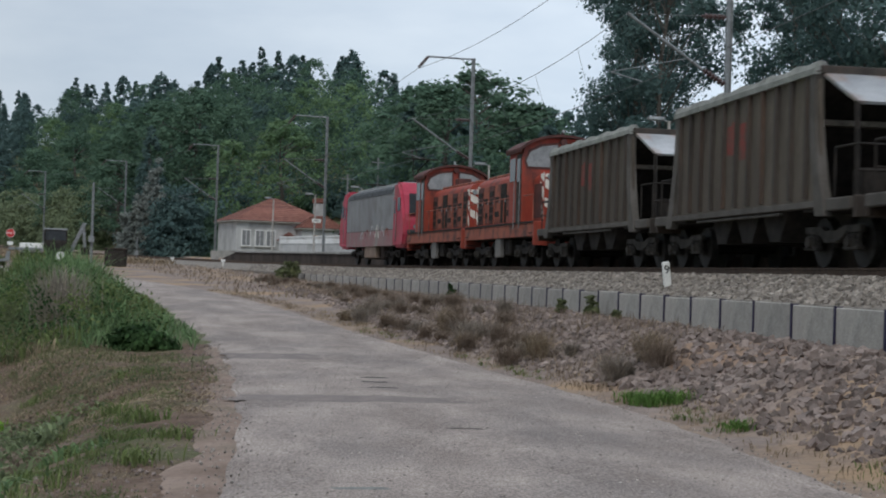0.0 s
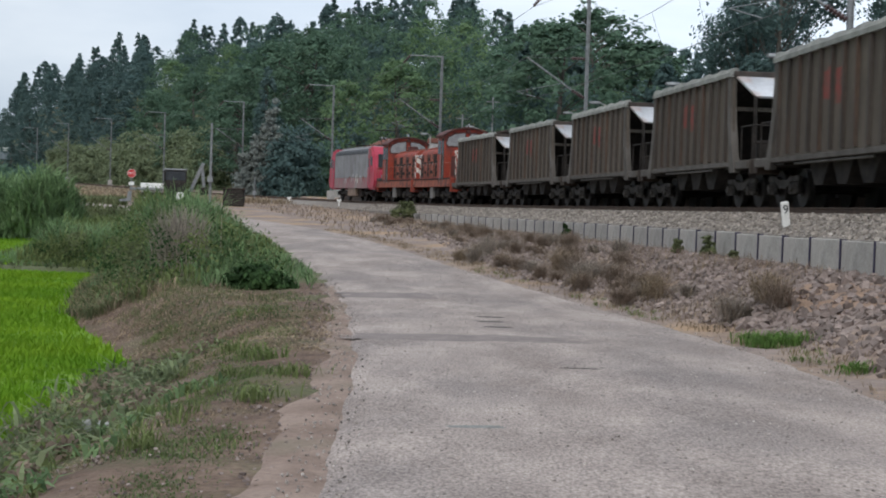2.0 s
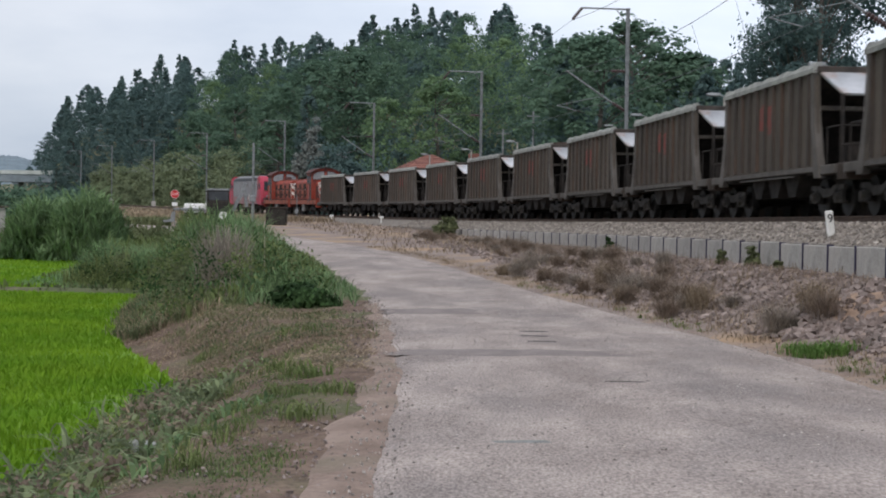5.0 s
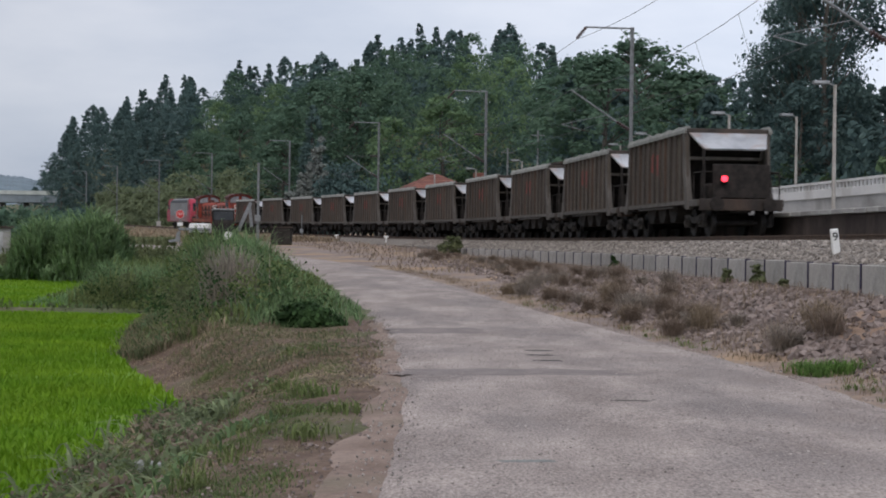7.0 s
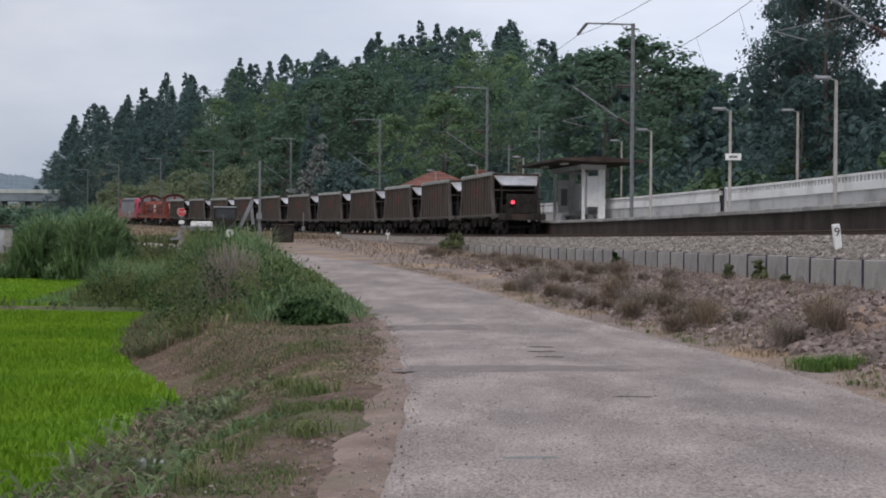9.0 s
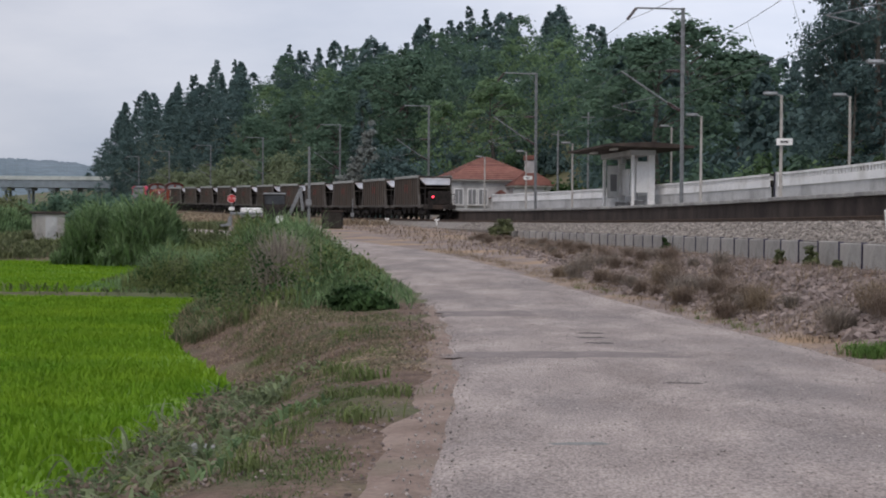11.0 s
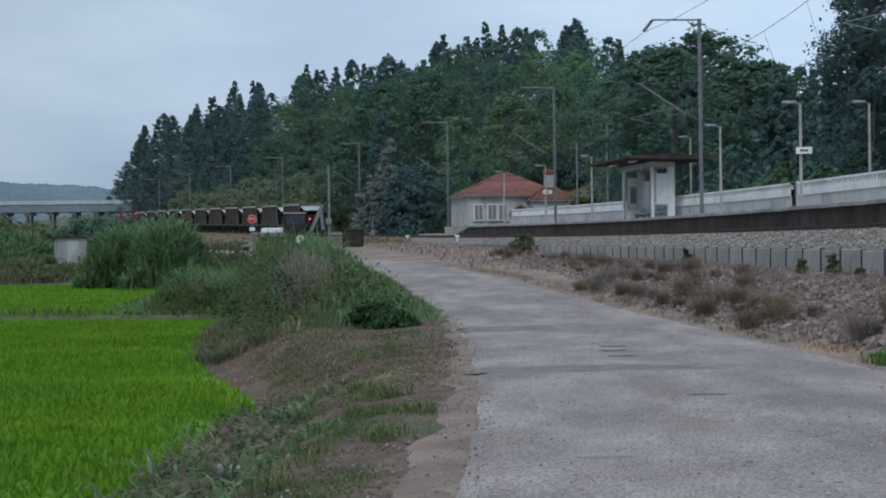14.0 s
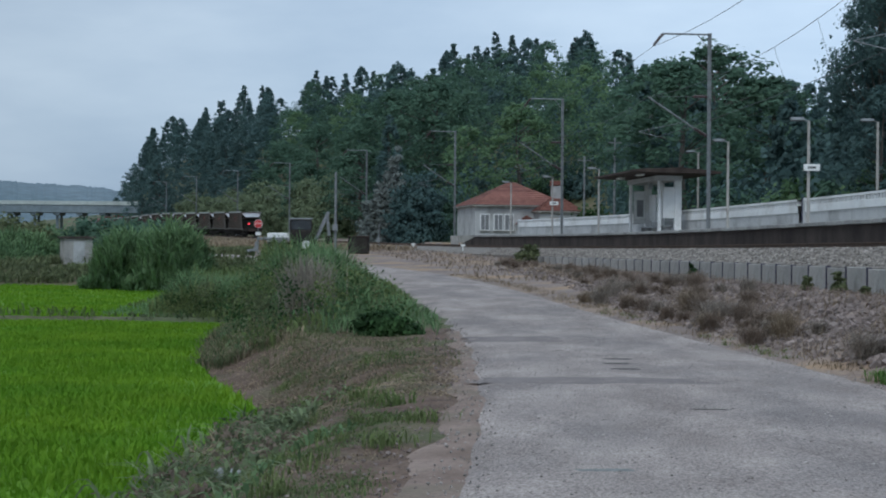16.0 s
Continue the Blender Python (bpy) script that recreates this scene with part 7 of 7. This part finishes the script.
        part("contact_strip", one_rod((-0.85, y - 0.3, hi + 0.02), (0.85, y - 0.3, hi + 0.02), 0.035, 6), M_UNDER, pan)
    for y in (-3, -1.5, 0, 1.5, 3):
        part("roof_insulator", one_rod((0.3, y, 4.08), (0.3, y, 4.36), 0.08, 8), M_INSUL, t)
    return t


def build_diesel(label, k):
    """A hood diesel, 11.2 m over buffers: its cab stands towards the end k (1 ahead, -1 behind)."""
    t = thing("diesel_locomotive", label, "locomotive", "diesel locomotives")

    def span(a, b):
        return (min(a * k, b * k), max(a * k, b * k))
    for x in (-1, 1):
        part("frame_side", one_box((x * 1.34 - 0.05, -5.15, 1.0), (x * 1.34 + 0.05, 5.15, 1.45), 0.02), M_PALEOR, t, "dusty orange frame side")
    part("frame", one_box((-1.28, -5.1, 1.0), (1.28, 5.1, 1.42), 0.02), M_UNDER, t)
    part("walkway", one_box((-1.42, -5.2, 1.45), (1.42, 5.2, 1.51)), M_UNDER, t)
    # cab with an arched roof
    y0, y1 = span(1.75, 3.55)
    cab = part("cab", rounded(bmesh.new(), 1.4, 4.42, y0, y1, 0.62, 1.51), M_ORANGE, t, "faded orange cab")
    arc = [(1.52 * math.sin(math.radians(a)) / math.sin(math.radians(62)), 4.5 - 0.95 * (1 - math.cos(math.radians(a)))) for a in range(-62, 63, 12)]
    arc = [(arc[0][0], arc[0][1] - 0.06)] + arc + [(arc[-1][0], arc[-1][1] - 0.06)]
    part("cab_roof", prism(bmesh.new(), [(a, b + 0.05) for a, b in arc] + [(a * 0.98, b - 0.04) for a, b in reversed(arc)], y0 - 0.16, y1 + 0.16, "y"), M_DARKRED, t, "dark red arched cab roof")
    for e in (y0, y1):
        o = -1 if e == y0 else 1
        for x in (-1, 1):
            bm = bmesh.new()
            prism(bm, [(x * 0.18, 3.42), (x * 1.2, 3.42), (x * 1.28, 3.6), (x * 1.14, 3.92), (x * 0.75, 4.12), (x * 0.18, 4.2)], e + o * 0.004, e + o * 0.03, "y")
            bm2 = bmesh.new()
            prism(bm2, [(x * 0.11, 3.34), (x * 1.25, 3.34), (x * 1.35, 3.58), (x * 1.2, 3.98), (x * 0.78, 4.2), (x * 0.11, 4.28)], e + o * 0.002, e + o * 0.016, "y")
            f = part("window_surround", bm2, M_DARKRED, cab)
            part("end_window", bm, M_CABGLASS, f, "pale cab end window")
    for x in (-1, 1):
        door = part("cab_door", one_box((x * 1.41 - 0.01, y0 + 0.12, 1.5), (x * 1.41 + 0.01, y0 + 0.72, 3.85), 0.004), M_BOGIE, t, "dull grey cab door")
        part("door_window", one_box((x * 1.424 - 0.004, y0 + 0.2, 2.9), (x * 1.424 + 0.004, y0 + 0.64, 3.7)), M_GLASS, door)
        part("side_window", one_box((x * 1.41 - 0.014, y0 + 0.9, 2.95), (x * 1.41 + 0.014, y1 - 0.15, 3.75), 0.004), M_GLASS, t)
        for yy in (y0 + 0.05, y0 + 0.8):
            part("grab_rail", one_rod((x * 1.47, yy, 1.3), (x * 1.47, yy, 3.0), 0.018, 6), M_GALV, t)
    part("headlamp", one_rod((0, y0 - 0.14, 4.3), (0, y1 + 0.14, 4.3), 0.12, 12), M_DARKRED, t)
    # long hood and short nose
    h0, h1 = span(-4.9, 1.75)
    part("hood", rounded(bmesh.new(), 1.0, 3.42, h0, h1, 0.34, 1.51), M_ORANGE, t)
    hood_top = part("hood_top", one_box((-0.62, h0 + 0.1, 3.4), (0.62, h1 - 0.1, 3.5), 0.03), M_PALEOR, t, "weathered hood top")
    for i in range(4):
        a, b = span(-4.3 + i * 1.5, -3.4 + i * 1.5)
        part("roof_fan", one_box((-0.42, a, 3.5), (0.42, b, 3.56), 0.02), M_DARKRED, hood_top)
    n0, n1 = span(3.55, 4.95)
    part("nose", rounded(bmesh.new(), 1.0, 3.2, n0, n1, 0.28, 1.51), M_ORANGE, t)
    tone = (M_DARKRED, M_PALEOR, M_DARKRED, M_PALEOR, M_UNDER, M_PALEOR, M_DARKRED)
    for x in (-1, 1):
        for i in range(7):
            a, b = span(-4.7 + i * 0.92, -3.86 + i * 0.92)
            d = part("hood_door", one_box((x * 1.005 - 0.015, a, 1.62), (x * 1.005 + 0.015, b, 3.05), 0.01), tone[i], t, "rusted hood door")
            for q in range(4 if i % 2 == 0 else 2):
                z = 1.75 + q * 0.3 if i % 2 == 0 else 1.85 + q * 0.55
                part("louvre", one_box((x * 1.03 - 0.012, a + 0.12, z), (x * 1.03 + 0.012, b - 0.12, z + 0.2), 0.006), M_UNDER, d)
            part("door_latch", one_box((x * 1.03 - 0.02, a + 0.04, 2.35), (x * 1.03 + 0.02, a + 0.09, 2.5)), M_GALV, d)
        a, b = span(3.75, 4.75)
        part("nose_door", one_box((x * 1.005 - 0.015, a, 1.65), (x * 1.005 + 0.015, b, 2.8), 0.01), M_DARKRED, t)
    # striped ends that turn the corner
    for ye in (k * -4.91, k * 4.96):
        e = math.copysign(1, ye)
        for i in range(3):
            z = 1.6 + i * 0.62
            for x in (-1, 1):
                bm = bmesh.new()
                prism(bm, [(x * 0.08, z), (x * 0.08, z + 0.3), (x * 0.97, min(z + 0.72, 3.1)), (x * 0.97, min(z + 0.42, 3.0))], ye, ye + e * 0.014, "y")
                part("white_stripe", bm, M_STRIPE, t)
                bm = bmesh.new()
                prism(bm, [(ye - e * 0.02, z), (ye - e * 0.02, z + 0.3), (ye - e * 0.42, min(z + 0.66, 3.1)), (ye - e * 0.42, min(z + 0.36, 3.0))], x * 1.0, x * 1.014, "x")
                part("white_stripe", bm, M_STRIPE, t)
        for x in (-0.8, 0.8):
            part("marker_lamp", one_rod((x, ye, 3.0), (x, ye + e * 0.08, 3.0), 0.1, 10), M_CABGLASS, t)
    part("exhaust", one_box((-0.3, k * 0.3 - 0.3, 3.48), (0.3, k * 0.3 + 0.3, 3.85), 0.03), M_DARKRED, t)
    part("horn", one_rod((0.2, k * 2.6, 4.55), (0.2, k * 2.9, 4.75), 0.06, 8), M_GALV, t)
    for x in (-1.37, 1.37):
        for y in (-5.1, -3.6, -2.1, -0.6, 0.9):
            part("rail_post", one_rod((x, y * k, 1.48), (x, y * k, 2.4), 0.02, 6), M_PALEOR, t)
        part("handrail", one_rod((x, -5.1 * k, 2.4), (x, 1.6 * k, 2.4), 0.02, 6), M_PALEOR, t)
        part("handrail", one_rod((x, 3.7 * k, 2.4), (x, 5.0 * k, 2.4), 0.02, 6), M_PALEOR, t)
        part("rail_post", one_rod((x, 5.0 * k, 1.48), (x, 5.0 * k, 2.4), 0.02, 6), M_PALEOR, t)
    part("fuel_tank", one_box((-1.15, -1.1, 0.4), (1.15, 1.1, 1.0), 0.06), M_UNDER, t)
    for x in (-1, 1):
        part("battery_box", one_box((x * 1.25 - 0.08, -0.4, 0.32), (x * 1.25 + 0.08, 0.4, 1.0), 0.02), M_GREYBOX, t, "grey box on the frame")
    for e in (-1, 1):
        part("buffer_beam", one_box((-1.4, e * 5.2 - 0.08, 0.7), (1.4, e * 5.2 + 0.08, 1.5), 0.02), M_ORANGE, t)
        for x in (-1.25, 1.25):
            for z in (0.45, 0.78, 1.1):
                part("step", one_box((x - 0.18, e * 4.85 - 0.2, z), (x + 0.18, e * 4.85 + 0.2, z + 0.03)), M_UNDER, t)
        buffers(t, e * 5.6)
        bogie(t, e * 3.2, 1.0, 0.48, M_UNDER)
    return t


def build_train():
    w = build_wagon("dusty brown bogie hopper wagon with ribbed sides on the track")
    wagons = [w] + [copy_thing(w, Matrix()) for _ in range(10)]
    last = wagons[-1]
    last["label"] = "rearmost dusty brown hopper wagon carrying a red tail lamp"
    lamp = part("tail_lamp", one_box((-0.72, -6.1, 1.72), (-0.5, -5.9, 2.02), 0.03), M_UNDER, last, "boxed tail lamp")
    part("lens", one_rod((-0.61, -6.15, 1.87), (-0.61, -6.1, 1.87), 0.1, 12), M_TAIL, lamp, "glowing red lens")
    part("end_board", one_box((-0.95, -5.95, 1.25), (0.95, -5.9, 2.35), 0.02), M_UNDER, last)
    a = build_diesel("faded orange hood diesel locomotive with its cab leading", 1)
    b = build_diesel("faded orange hood diesel locomotive with its cab trailing", -1)
    return wagons, a, b, build_electric()


WAGONS, DIESEL_A, DIESEL_B, LOCO = build_train()


def train_s(t):
    """Where the first wagon's leading body corner is along the track at t seconds."""
    return 47.41 + 19.635 * t + 0.0057 * (t - 6) ** 2


def ride(ob, lag, wheelbase):
    rows = []
    for i in range(33):
        t = i * 0.5
        s = train_s(t) + lag
        a, b = line(s - wheelbase / 2), line(s + wheelbase / 2)
        d = b - a
        m = (a + b) / 2
        rows.append((t, pose(m.x, m.y, m.z, math.degrees(math.atan2(d.z, math.hypot(d.x, d.y))), 0, math.degrees(math.atan2(-d.x, d.y)))))
    walk(ob, rows)


def motions():
    for i, w in enumerate(WAGONS):
        ride(w, -4.3 - i * WAGON, 8.8)
    ride(DIESEL_B, -4.3 + WAGON / 2 + DIESEL / 2, 6.4)
    ride(DIESEL_A, -4.3 + WAGON / 2 + DIESEL * 1.5, 6.4)
    ride(LOCO, -4.3 + WAGON / 2 + DIESEL * 2 + ELECTRIC / 2, 8.2)


motions()
